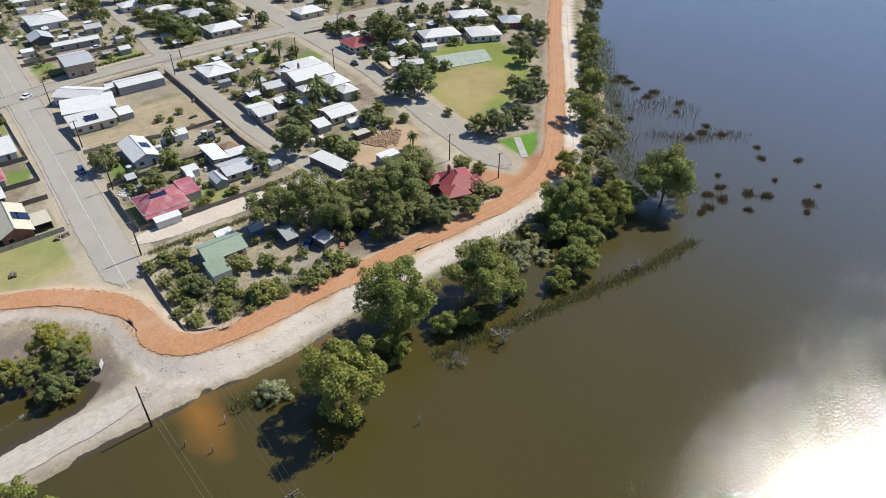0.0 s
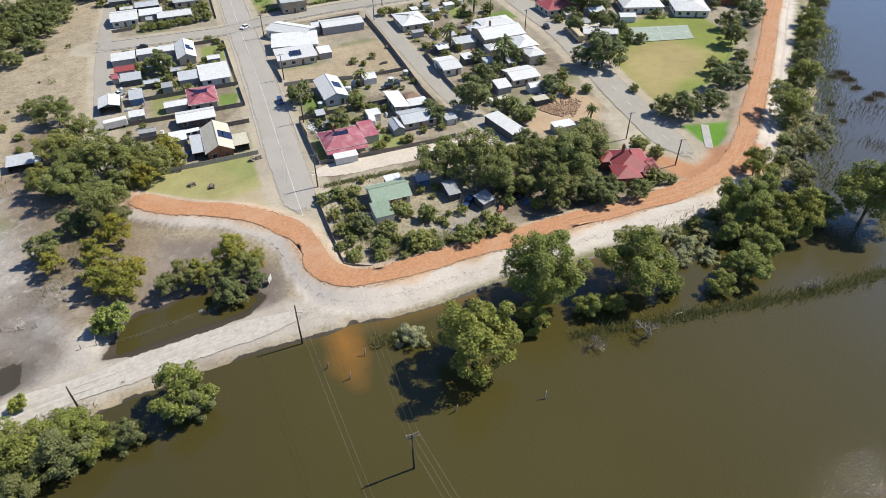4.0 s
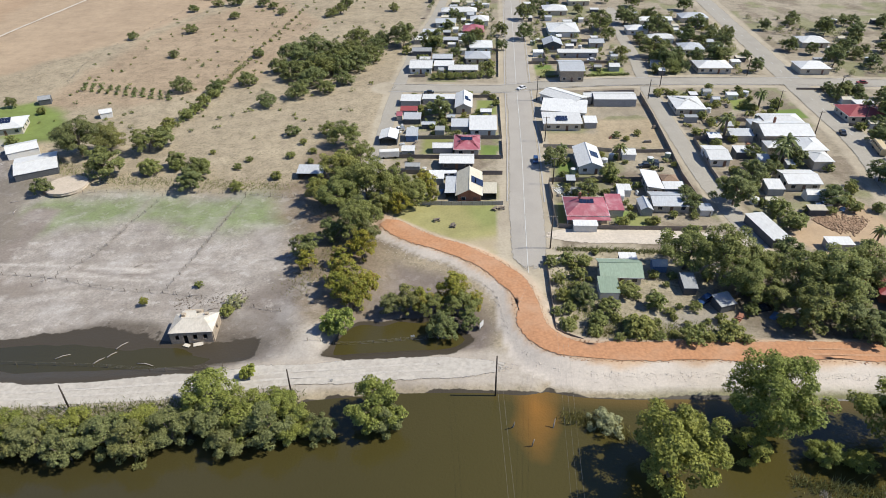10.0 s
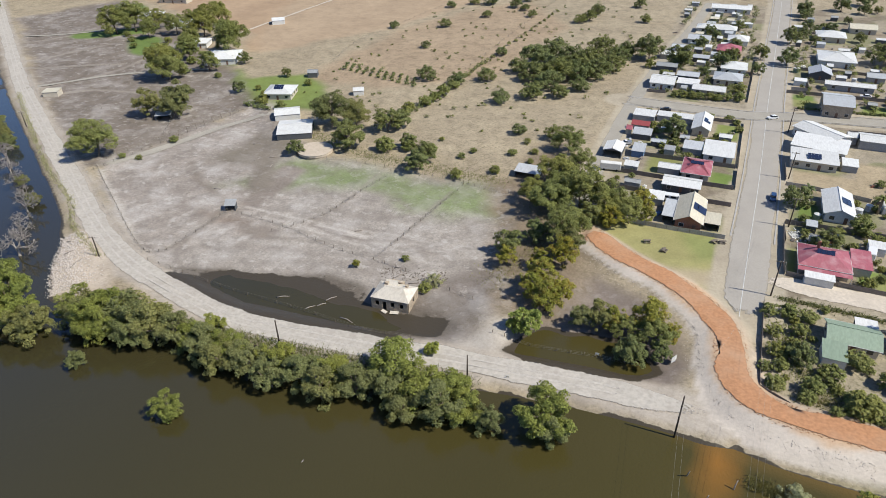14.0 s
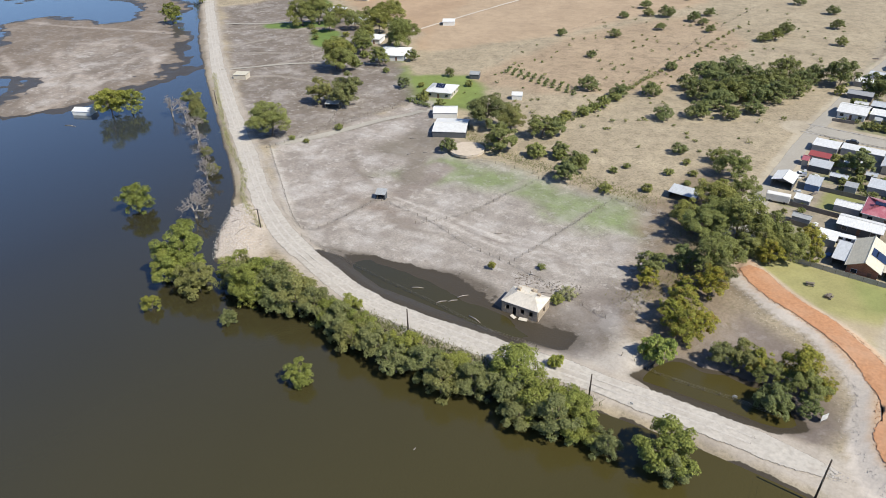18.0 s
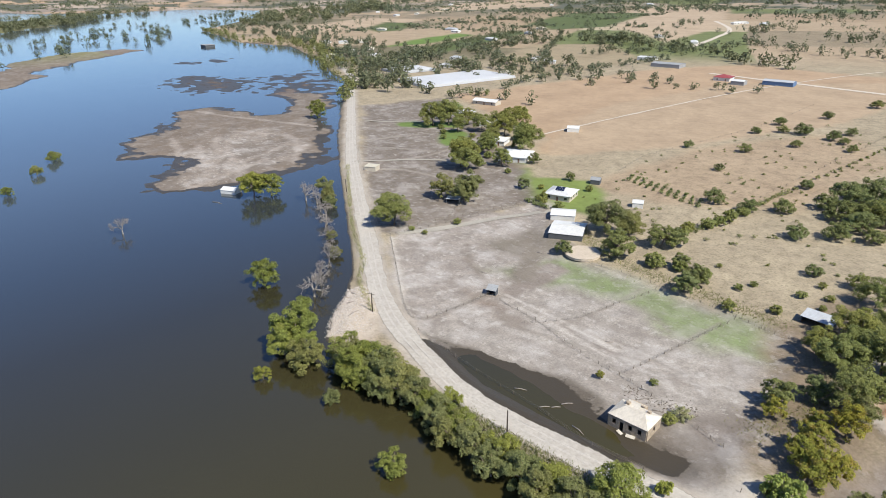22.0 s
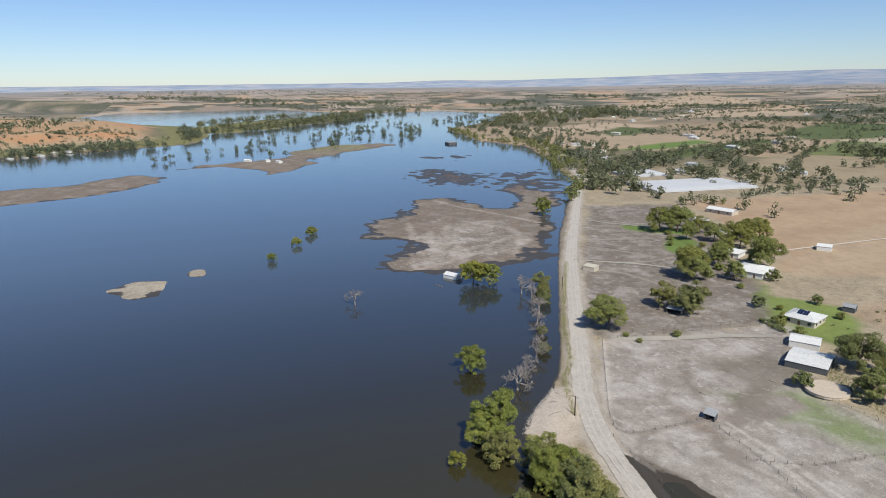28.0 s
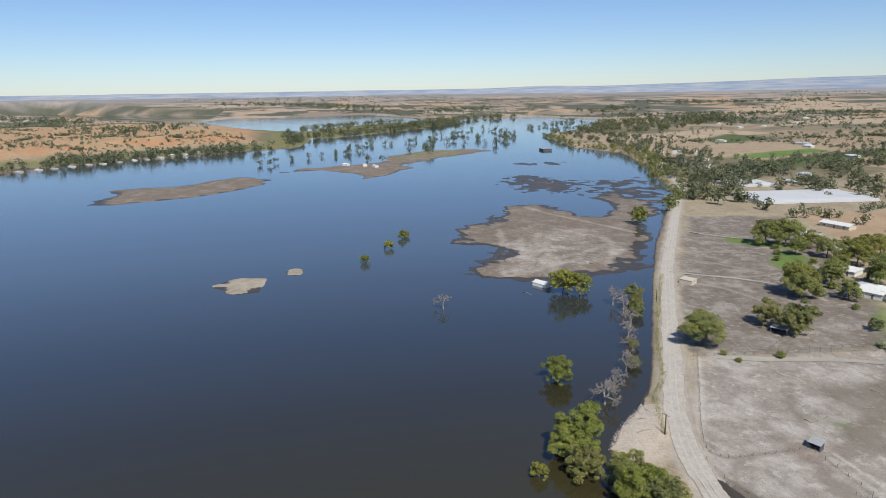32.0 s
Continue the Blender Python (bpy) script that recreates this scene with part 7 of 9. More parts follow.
shed("small blue shed in a yard", -24.5, 60.5, -20, 66.5, "roof_zinc", "wall_blue", 2.4, "skillion")
shed("rusty red-roofed lean-to in a yard", -29, 86, -22, 89, "roof_red", "wall_grey", 2.2, "skillion")
shed("low grey shed among junk", -27, 77, -20, 82, "roof_zinc", "wall_dark", 2.2, "skillion")
shed("tiny pale shed in a back yard", -30, 80.5, -27.6, 84.5, "roof_pink", "wall_cream", 2.1)
# the block between main street and lane
house("large white building with an angled roof", 29, 96, 47, 106.5, "gable", "x", "roof_white", "wall_white", 3.4, 1.0, rz=-43)
house("broad white middle roof of a large building", 28, 83.5, 46, 95.5, "skillion", "x", "roof_white", "wall_white", 3.0, 0.9, rz=-10)
house("white front wing with solar panels and dark openings", 27, 71.5, 42, 81.5, "skillion", "x", "roof_white", "wall_cream", 3.0, 0.8, solar=8)
shed("small white lean-to with a palm beside it", 43, 74, 48, 79, "roof_white", "wall_grey", 2.4, "skillion")
shed("long pale metal shed beside a yard", 50, 97, 67.5, 106, "roof_white", "wall_grey", 3.2, "gable", "x", rise=0.8)
shed("small white garage beside a long shed", 46.2, 100, 49.8, 105, "roof_white", "wall_grey", 3.0)
house("white house with solar panels on its roof", 35.5, 35, 44, 51.5, "gable", "y", "roof_white", "wall_white", 2.8, 1.6, solar=8, tank=True)
shed("white shed with a round roof in a yard", 52, 46, 57, 51.5, "roof_white", "wall_white", 2.3)
house("faded pink-red hipped roof house with solar panels", 28, 3, 40.5, 14.5, "hip", "x", "roof_pink", "wall_cream", 2.9, 2.2, solar=4, chimney=True, verandah="s")
shed("red-roofed wing of a larger house", 40.6, 7, 45.5, 15.5, "roof_pink", "wall_cream", 2.6, "skillion")
shed("white caravan-like shed along the dirt lane", 29.5, -1.6, 36.5, 1.4, "roof_white", "wall_white", 2.2, "flat")
house("long white-roofed house with a skillion roof", 55, 20.5, 60.5, 33, "skillion", "y", "roof_white", "wall_cream", 2.6, 0.8)
shed("white lean-to roof beside a house", 60.6, 20.5, 67, 25.5, "roof_white", "wall_grey", 2.5, "flat")
shed("brown-roofed outbuilding beside the lane", 61, 26, 66.4, 31, "roof_tan", "wall_brick", 2.4, "hip")
house("pale grey roofed sheds joined together", 54.5, 10, 66, 19, "gable", "x", "roof_zinc", "wall_cream", 2.5, 1.0)
shed("blue-grey gabled shed beside houses", 50.5, 8, 54.3, 15, "roof_zinc", "wall_grey", 2.2, "gable", "y")
house("pale green roofed cottage in an overgrown garden", 33, -27, 44, -18.5, "gable", "x", "roof_green", "wall_cream", 2.6, 1.6)
shed("pale green verandah wing of a cottage", 32, -33, 37, -27.2, "roof_green", "wall_white", 2.3, "skillion")
shed("white shelter roof behind a cottage", 39.5, -17.8, 44.2, -15, "roof_white", "wall_dark", 2.1, "flat")
shed("small blue-grey shed in a garden", 47.5, -21, 51.5, -17.5, "roof_zinc", "wall_blue", 2.0)
shed("dark grey shed in the shade", 53, -30.5, 56.5, -25, "roof_grey", "wall_dark", 2.2, "skillion")
shed("old tin shed under gum trees", 59, -37, 63.5, -33, "roof_grey", "wall_dark", 2.1, "skillion", rz=20)
# east of the lane
house("white-roofed house near the cross street", 81, 87.5, 93, 102.5, "hip", "x", "roof_white", "wall_cream", 2.8, 1.6)
house("low white-roofed house beside the lane", 80.4, 41.5, 88, 53, "gable", "x", "roof_white", "wall_white", 2.8, 0.9)
shed("long white flat roof on a bare lot", 81, -8.5, 86.6, 6, "roof_white", "wall_dark", 2.7, "flat", rz=12)
hotel = house("large white-roofed hotel of many joined wings", 104, 58, 122, 72, "gable", "x", "roof_white", "wall_stone", 4.4, 1.7, chimney=True)
wing(hotel, 0.5, -17.5, 8.5, -7.2, 3.9, 1.5, "roof_white", "wall_stone", "y")
wing(hotel, 1.0, -25.5, 7.0, -18.2, 3.5, 1.3, "roof_white", "wall_cream")
wing(hotel, -9.5, -13.5, -2.0, -8.4, 3.0, 1.0, "roof_white", "wall_cream")
wing(hotel, -2.0, 9.0, 11.5, 17.0, 3.2, 1.0, "roof_white", "wall_stone")
wing(hotel, -8.0, 7.4, -3.2, 12.5, 2.8, 0.9, "roof_zinc", "wall_cream")
shed("low zinc-roofed store behind a hotel", 94, 62, 102.5, 67, "roof_zinc", "wall_cream", 2.6, "skillion")
shed("small carport behind a hotel", 91.5, 48, 98.5, 53.5, "roof_white", "wall_dark", 2.4, "flat")
shed("pale kiosk roof in a yard", 97, 42, 101, 45.5, "roof_zinc", "wall_cream", 2.4, "skillion")
house("low white-roofed house near the shady road", 99.5, 24.5, 110.5, 34.5, "gable", "x", "roof_white", "wall_cream", 2.8, 0.9)
shed("pale lean-to of a house", 92.5, 21.5, 97.8, 27, "roof_white", "wall_grey", 2.4, "skillion")
shed("white garage with a roller door", 103, 18.2, 109, 22, "roof_white", "wall_white", 2.3, "gable")
villa = house("dark red hipped roof house by the levee", 101, -40.5, 112, -28.5, "hip", "y", "roof_red", "wall_brick", 2.9, 2.6, chimney=True, rz=-16)
wing(villa, -6.0, -8.5, 0.6, -2.2, 2.8, 1.7, "roof_red", "wall_brick", "y")
wing(villa, 2.2, -7.4, 6.8, 0.6, 2.7, 1.5, "roof_red", "wall_brick")
wing(villa, -7.4, 0.5, -3.0, 5.6, 2.7, 1.3, "roof_red", "wall_brick")
plant("dark", [(99.5, -28.5, 1.5)], stretch=2.7)
shed("red-roofed outbuilding behind a house", 97, -27.5, 104, -22, "roof_red", "wall_brick", 2.4, "hip")
shed("white flat roof behind palm trees", 97, -10, 104, -6, "roof_white", "wall_grey", 2.3, "flat")
# east of the sealed road
house("red tiled hip roof house on a corner", 144.5, 80.5, 160, 93.5, "hip", "x", "roof_red", "wall_cream", 2.8, 2.0)
shed("pale blue-roofed shed among trees", 160.5, 72, 168, 78, "roof_zinc", "wall_grey", 2.6)
shed("white carport among trees", 154, 94.5, 162, 99, "roof_white", "wall_grey", 2.5, "flat")
house("long white roofed cabins", 146, 50, 160, 56.5, "gable", "x", "roof_white", "wall_white", 2.5, 0.9, rz=-25)
house("white house with hipped roofs by the oval", 178, 68, 196, 80, "hip", "x", "roof_white", "wall_white", 2.9, 2.0, rz=-20)
house("white double-roofed house by the oval", 197, 56, 212, 70, "hip", "x", "roof_white", "wall_white", 2.9, 1.8, rz=-25)
house("white house behind the oval", 208, 82, 226, 94, "hip", "x", "roof_white", "wall_white", 2.9, 1.8, rz=-25)
house("grey-roofed house among trees", 222, 62, 234, 74, "hip", "x", "roof_zinc", "wall_brick", 2.8, 1.8, rz=-30)
shed("white shed behind the courts", 170, 62, 177, 67, "roof_white", "wall_white", 2.4, rz=-20)
# north of the cross street
house("two-storey grey house with lawns", 39, 127, 50.5, 143, "gable", "x", "roof_zinc", "wall_stone", 5.2, 1.6)
house("long white-roofed house on a sandy lot", 42, 163, 62, 169, "gable", "x", "roof_white", "wall_grey", 2.7, 0.8)
house("grey gabled cottage with a dark front", 36, 176, 46, 187, "gable", "y", "roof_zinc", "wall_dark", 2.8, 1.8)
house("white-roofed house with a broad hip", 41, 200, 58, 220, "hip", "x", "roof_white", "wall_white", 3.0, 2.0)
house("white cottage with a hipped roof", 42, 248, 57, 262, "hip", "x", "roof_white", "wall_cream", 2.9, 2.0)
house("pale roofed house up the street", 60, 273, 74, 284, "gable", "x", "roof_cream", "wall_cream", 2.8, 1.6)
house("pale grey house behind a lane", 60, 180, 68, 187, "gable", "x", "roof_zinc", "wall_grey", 2.6, 1.2)
house("long white roofed house beside the lane", 95, 225, 114, 233, "gable", "x", "roof_white", "wall_white", 2.7, 1.2)
house("white house among tall trees", 92, 188, 106, 196, "hip", "x", "roof_white", "wall_white", 2.7, 1.4)
house("white hipped house on the cross street", 104, 139, 120, 151, "hip", "x", "roof_white", "wall_cream", 2.8, 1.6)
house("pale roofed house near the crossing", 150, 138, 164, 150, "hip", "x", "roof_white", "wall_cream", 2.8, 1.8)
house("zinc-roofed house north of the crossing", 104, 168, 116, 180, "hip", "x", "roof_zinc", "wall_white", 2.8, 1.8)
house("white-roofed house among shade trees", 84, 204, 96, 214, "hip", "x", "roof_white", "wall_white", 2.8, 1.6)
house("cream house beside the sealed road", 168, 180, 182, 192, "hip", "x", "roof_white", "wall_cream", 2.8, 1.8)
house("grey-roofed house in a big yard", 120, 230, 136, 242, "hip", "x", "roof_zinc", "wall_cream", 2.8, 1.8)
shed("pale garage behind a house", 64, 142, 69, 147, "roof_white", "wall_grey", 2.3)
# north-west block
house("white-roofed house at the edge of town", -30, 138, -19, 151, "gable", "x", "roof_white", "wall_white", 2.8, 1.4)
shed("white flat roof joined to a house", -18.6, 142, -9, 150, "roof_white", "wall_grey", 2.5, "flat")
house("long white roof behind a hedge", -11.5, 136, 2.5, 144, "gable", "x", "roof_white", "wall_cream", 2.6, 1.0)
house("pale hipped house on the main street", -4, 153, 8.5, 165, "hip", "x", "roof_zinc", "wall_cream", 2.8, 1.8)
shed("low zinc sheds in a back yard", -20, 154, -10, 162, "roof_zinc", "wall_dark", 2.4)
house("white house with a low roof", -2, 171, 10, 184, "hip", "y", "roof_white", "wall_white", 2.8, 1.6)
shed("dark tin sheds in a row", -31, 166, -21, 172, "roof_grey", "wall_dark", 2.4)
house("red tiled hip roof cottage", -6, 202, 6, 214, "hip", "x", "roof_pink", "wall_brick", 2.8, 2.2)
house("white house with a steep hip", -2, 224, 9, 236, "hip", "x", "roof_white", "wall_white", 2.8, 1.8)
house("zinc-roofed house in a deep yard", -22, 220, -10, 230, "gable", "x", "roof_zinc", "wall_white", 2.7, 1.4)
house("long white house at the north end", -20, 246, 2, 256, "hip", "x", "roof_white", "wall_white", 2.8, 1.6)
house("white houses at the top of the street", -16, 302, 8, 312, "gable", "x", "roof_white", "wall_white", 2.8, 1.4)
shed("tin sheds at the edge of the paddock", -32, 186, -22, 194, "roof_white", "wall_grey", 2.5)
shed("white sheds behind tall trees", -28, 200, -18, 208, "roof_zinc", "wall_white", 2.5)
shed("grey carport in a yard", -16, 186, -8, 192, "roof_zinc", "wall_dark", 2.3, "flat")
shed("old tin shelter under trees", -58, 29.5, -49, 34.5, "roof_zinc", "wall_dark", 2.3, "skillion", openfront=True)
# farms along the shore road
house("farmhouse with pale blue-white roofs and solar panels", -188, 63, -175, 76, "hip", "x", "roof_white", "wall_cream", 2.9, 2.0, solar=8, rz=20)
shed("white gabled farm outbuilding", -168.5, 44, -158, 53, "roof_white", "wall_white", 2.5, rz=35)
shed("long low zinc farm shed", -157, 28, -143.5, 43, "roof_white", "wall_dark", 2.4, "gable", "x", 0.9, rz=30)
house("white farm cottage with a verandah", -284, 116, -269, 128, "hip", "x", "roof_white", "wall_white", 2.8, 1.6, rz=25)
house("white hipped farmhouse with lawns", -252, 96, -235, 114, "hip", "x", "roof_white", "wall_white", 2.9, 2.0, rz=25)
house("white farmhouse deep among trees", -364, 162, -348, 174, "hip", "x", "roof_white", "wall_white", 2.8, 1.8, rz=25)
house("row of white farm roofs behind trees", -384, 204, -362, 214, "gable", "x", "roof_white", "wall_cream", 2.8, 1.4, rz=15)
house("white cottage under farm trees", -322, 150, -306, 162, "hip", "x", "roof_white", "wall_white", 2.7, 1.5, rz=25)
shed("small white shed in a ploughed field", -268, 178, -260, 186, "roof_white", "wall_white", 2.5, rz=35)
shed("little open shelter in the silt paddock", -136.2, -25, -132.6, -22, "roof_grey", "wall_dark", 2.0, "skillion", openfront=True, rz=25)
shed("low open stock shelter beside trees", -216, 27, -209.5, 32, "roof_zinc", "wall_dark", 2.1, "flat", openfront=True, rz=35)
shed("small tin shed by a hedge", -152, 81.5, -147, 86, "roof_white", "wall_white", 2.2, rz=30)
shed("cream hut half fallen beside the road", -287, 30, -280, 36, "roof_cream", "wall_cream", 2.4, "flat", rz=30)
shed("dark tin shed near the drive", -186, 96, -181, 101, "roof_grey", "wall_dark", 2.3, rz=25)
shed("white half-sunk boathouse by mud and trees", -306, -43, -297, -37, "roof_white", "wall_white", 2.0, "gable", rz=30)
house("red-roofed farm barn with pale walls", -306, 442, -290, 458, "hip", "x", "roof_red", "wall_white", 3.2, 2.0, rz=10)
shed("long grey farm shed on a pale yard", -262, 450, -236, 462, "roof_zinc", "wall_blue", 3.6, "gable", rz=8)
shed("white machinery shed on a pale yard", -282, 430, -270, 440, "roof_white", "wall_grey", 3.4, rz=8)
shed("large grey packing shed on bare ground", -400, 486, -368, 504, "roof_grey", "wall_grey", 3.6, rz=8)
shed("white packing shed beside an orchard", -440, 520, -420, 534, "roof_white", "wall_white", 3.4, rz=8)
for k, (x, y, w) in enumerate(((-560, 330, 16), (-600, 380, 14), (-640, 330, 15), (-520, 440, 22), (-700, 330, 16), (-770, 370, 16), (-480, 720, 26), (-560, 760, 20), (-860, 420, 16), (-720, 560, 20), (-900, 640, 24), (-1000, 560, 18), (-901, 383, 14), (-874, 397, 16), (-745, 295, 14), (-765, 337, 14), (-1309, 828, 18), (-1322, 901, 16), (-1496, 907, 20), (-751, 678, 16), (-798, 763, 18), (-863, 617, 16), (-495, 430, 14), (-472, 333, 12), (-582, 1059, 34), (-540, 1066, 22), (-1407, 1064, 20), (-1618, 1276, 22), (-1324, 1413, 22), (-1396, 1607, 22), (-1114, 1601, 24), (-1186, 2410, 26), (-1000, 2230, 26), (-1409, 3145, 30), (-1541, 3065, 30), (-1529, 2571, 28), (-1300, 2800, 28), (-1100, 2700, 26))):
    house("white-roofed house far off among trees", x - w / 2, y - 5, x + w / 2, y + 5, "hip", "x", ("roof_white", "roof_zinc", "roof_cream")[k % 3], "wall_white", 2.8, 1.6, rz=20 + 17 * k)
for k in range(14):
    x, y = -1165 + 16 * k + 4 * (k % 3), -330 - 17 * k
    shed("small holiday shack on the far bank", x - 5 - 26, y - 4 + 20, x + 5 - 26, y + 4 + 20, ("roof_white", "roof_zinc", "roof_grey")[k % 3], ("wall_white", "wall_cream")[k % 2], 2.6, rz=40)
for k, (x, y) in enumerate(((-880, -72), (-862, -60), (-900, -96))):
    shed("pale shack on the low island", x - 5, y - 3, x + 5, y + 3, "roof_white", "wall_white", 2.4, rz=20 * k)
house("ferry-like jetty shed over the water", -1030, 236, -1010, 252, "flat", "x", "roof_grey", "wall_dark", 3.0, 0.4, z=0.3, windows=False, name="jetty", category="jetty")


def ruin():
    """Roofless old limestone cottage with its wall openings, standing by the pool."""
    root = new("ruined_cottage")
    root.matrix_basis = pose(-64.2, -46.6, 0.35, 0, 0, 6)
    W, D, H, T = 9.6, 6.6, 3.0, 0.45

    def wall(p0, p1, holes):
        L = (Vector(p1) - Vector(p0)).length
        ang = math.degrees(math.atan2(p1[1] - p0[1], p1[0] - p0[0]))
        bits, at = [], 0.0
        for c, w, sill, head in holes:
            bits += [(at, c - w / 2, -0.4, H), (c - w / 2, c + w / 2, head, H)]
            if sill > 0:
                bits.append((c - w / 2, c + w / 2, -0.4, sill))
            at = c + w / 2
        bits.append((at, L, -0.4, H))
        g = []
        for a, b, lo, hi in bits:
            g.append(box_geo(a, -T / 2, lo, b, T / 2, hi))
        v, f = joined(g)
        bm = bmesh.new()
        vs = [bm.verts.new(q) for q in v]
        for q in f:
            bm.faces.new([vs[i] for i in q])
        bmesh.ops.remove_doubles(bm, verts=bm.verts[:], dist=0.001)
        me = bpy.data.meshes.new("wall")
        bm.to_mesh(me)
        bm.free()
        me.materials.append(M["wall_stone"])
        put("wall", me, root, p0[0], p0[1], 0, ang)

    wall((-W / 2, -D / 2), (W / 2, -D / 2), [(1.5, 1.0, 0.9, 2.3), (3.4, 1.0, 0.0, 2.2), (5.6, 1.0, 0.9, 2.3), (7.9, 1.0, 0.9, 2.3)])
    wall((W / 2, -D / 2), (W / 2, D / 2), [(3.2, 1.0, 0.9, 2.3)])
    wall((W / 2, D / 2), (-W / 2, D / 2), [(3.0, 1.0, 0.0, 2.2)])
    wall((-W / 2, D / 2), (-W / 2, -D / 2), [(3.2, 1.0, 0.9, 2.3)])
    for s in (-1, 1):
        v, f = slab([(-W / 2 - 0.3, s * (D / 2 + 0.3), H + 0.05), (W / 2 + 0.3, s * (D / 2 + 0.3), H + 0.05), (W / 2 - 2.3, s * 0.05, H + 1.35), (-W / 2 + 2.3, s * 0.05, H + 1.35)], 0.12)
        part("roof", mesh_of("roof", v, f, M["roof_ruin"]), root)
        v, f = tri_slab([(s * (W / 2 + 0.3), -D / 2 - 0.3, H + 0.05), (s * (W / 2 + 0.3), D / 2 + 0.3, H + 0.05), (s * (W / 2 - 2.3), 0, H + 1.35)], 0.12)
        part("roof", mesh_of("roof", v, f, M["roof_ruin"]), root)
    for s in (-1, 1):
        v, f = slab([(-3.4, 2.6 + s * 2.3, H - 0.1 + 0.2 * (s < 0)), (0.6, 2.6 + s * 2.3, H - 0.1 + 0.2 * (s < 0)), (0.2, 2.6 + s * 0.05, H + 1.75), (-3.0, 2.6 + s * 0.05, H + 1.6)], 0.1)
        part("roof", mesh_of("roof", v, f, M["roof_ruin"]), root, "broken bleached roof of the back room")
    put("fallen_sheet", block("fallen_sheet", 2.2, 1.1, 0.06, "roof_ruin", 0.01), root, 1.4, -D / 2 - 0.9, -0.02, 12, 6, 0)
    put("fallen_sheet", block("fallen_sheet", 1.6, 0.9, 0.06, "roof_ruin", 0.01), root, -1.2, -D / 2 - 1.1, -0.04, -20, 4, 5)
    put("lean_to", block("lean_to", 4.2, 2.6, 2.6, "wall_stone", 0.05), root, -1.6, D / 2 + 1.4, -0.2)
    put("chimney", block("chimney", 0.9, 0.9, 4.6, "wall_stone", 0.06), root, -2.6, 1.6, 0)
    put("chimney", block("chimney", 0.8, 0.8, 4.3, "wall_stone", 0.06), root, 2.6, 2.0, 0)
    return tagged(root, "derelict pale limestone cottage with a broken white roof", "ruin")


ruin()
water_tank(-133, 22.8, 6.5, 0.9, "sand", "wide round open tank filled with pale sand")
water_tank(48.8, 47.5, 1.0, 1.8)


def net_canopy(label, x0, y0, x1, y1, h, rz):
    """An orchard under a sagging white net on posts."""
    root = new("orchard_netting")
    root.matrix_basis = pose((x0 + x1) / 2, (y0 + y1) / 2, ground_z((x0 + x1) / 2, (y0 + y1) / 2), 0, 0, rz)
    w, d = x1 - x0, y1 - y0
    nx, ny = 13, 9
    v = []
    for j in range(ny):
        for i in range(nx):
            edge = 0.8 if i in (0, nx - 1) or j in (0, ny - 1) else 0.0
            v.append((-w / 2 + w * i / (nx - 1), -d / 2 + d * j / (ny - 1), h - edge + 0.25 * ((i + j) % 2)))
    f = [(j * nx + i, j * nx + i + 1, (j + 1) * nx + i + 1, (j + 1) * nx + i) for j in range(ny - 1) for i in range(nx - 1)]
    b = len(v)
    rim = [j * nx + i for j, i in [(0, i) for i in range(nx)] + [(j, nx - 1) for j in range(1, ny)] + [(ny - 1, i) for i in range(nx - 2, -1, -1)] + [(j, 0) for j in range(ny - 2, 0, -1)]]
    v += [(v[i][0] * 1.01, v[i][1] * 1.01, 0.2) for i in rim]
    f += [(rim[k], b + k, b + (k + 1) % len(rim), rim[(k + 1) % len(rim)]) for k in range(len(rim))]
    part("net", mesh_of("net", v, f, M["net"]), root)
    for i in range(0, nx, 3):
        for j in (0, ny - 1):
            put("post", block("post", 0.2, 0.2, h, "timber"), root, -w / 2 + w * i / (nx - 1), -d / 2 + d * j / (ny - 1), -0.3)
    return tagged(root, label, "netting")


net_canopy("wide white bird netting over an orchard", -515, 226, -458, 330, 3.0, -8)
net_canopy("smaller white bird netting behind trees", -592, 262, -552, 308, 2.8, -8)

# ---- yards: shrubs, small sheds, tanks and stored goods between the houses ----
_yard = random.Random(21)
YARD_ROADS = ((MAIN_STREET, 8.0), (CROSS_ROAD, 7.0), (BACK_LANE, 5.5), (WIDE_ROAD, 8.0), (WEST_LANE, 5.0), (NORTH_LANE, 5.0), (DIRT_LANE, 6.0), (LEVEE, 9.0))


YARD_ROADS = [(line[np.hypot(line[:, 0] - 90, line[:, 1] - 100) < 420], half) for line, half in YARD_ROADS]


def clear(x, y, r):
    """Whether a spot is free of houses and roads."""
    if any(x0 - r < x < x1 + r and y0 - r < y < y1 + r for x0, y0, x1, y1 in FOOTPRINTS):
        return False
    return all(np.hypot(line[:, 0] - x, line[:, 1] - y).min() > half + r * 0.5 for line, half in YARD_ROADS)


def yard_spots(x0, y0, x1, y1, n, r):
    out = []
    for _ in range(n * 12):
        x, y = _yard.uniform(x0, x1), _yard.uniform(y0, y1)
        if len(out) < n and clear(x, y, r) and all((x - a) ** 2 + (y - b) ** 2 > (r + c) ** 2 for a, b, c in out):
            out.append((x, y, r * _yard.uniform(0.75, 1.25)))
    return out


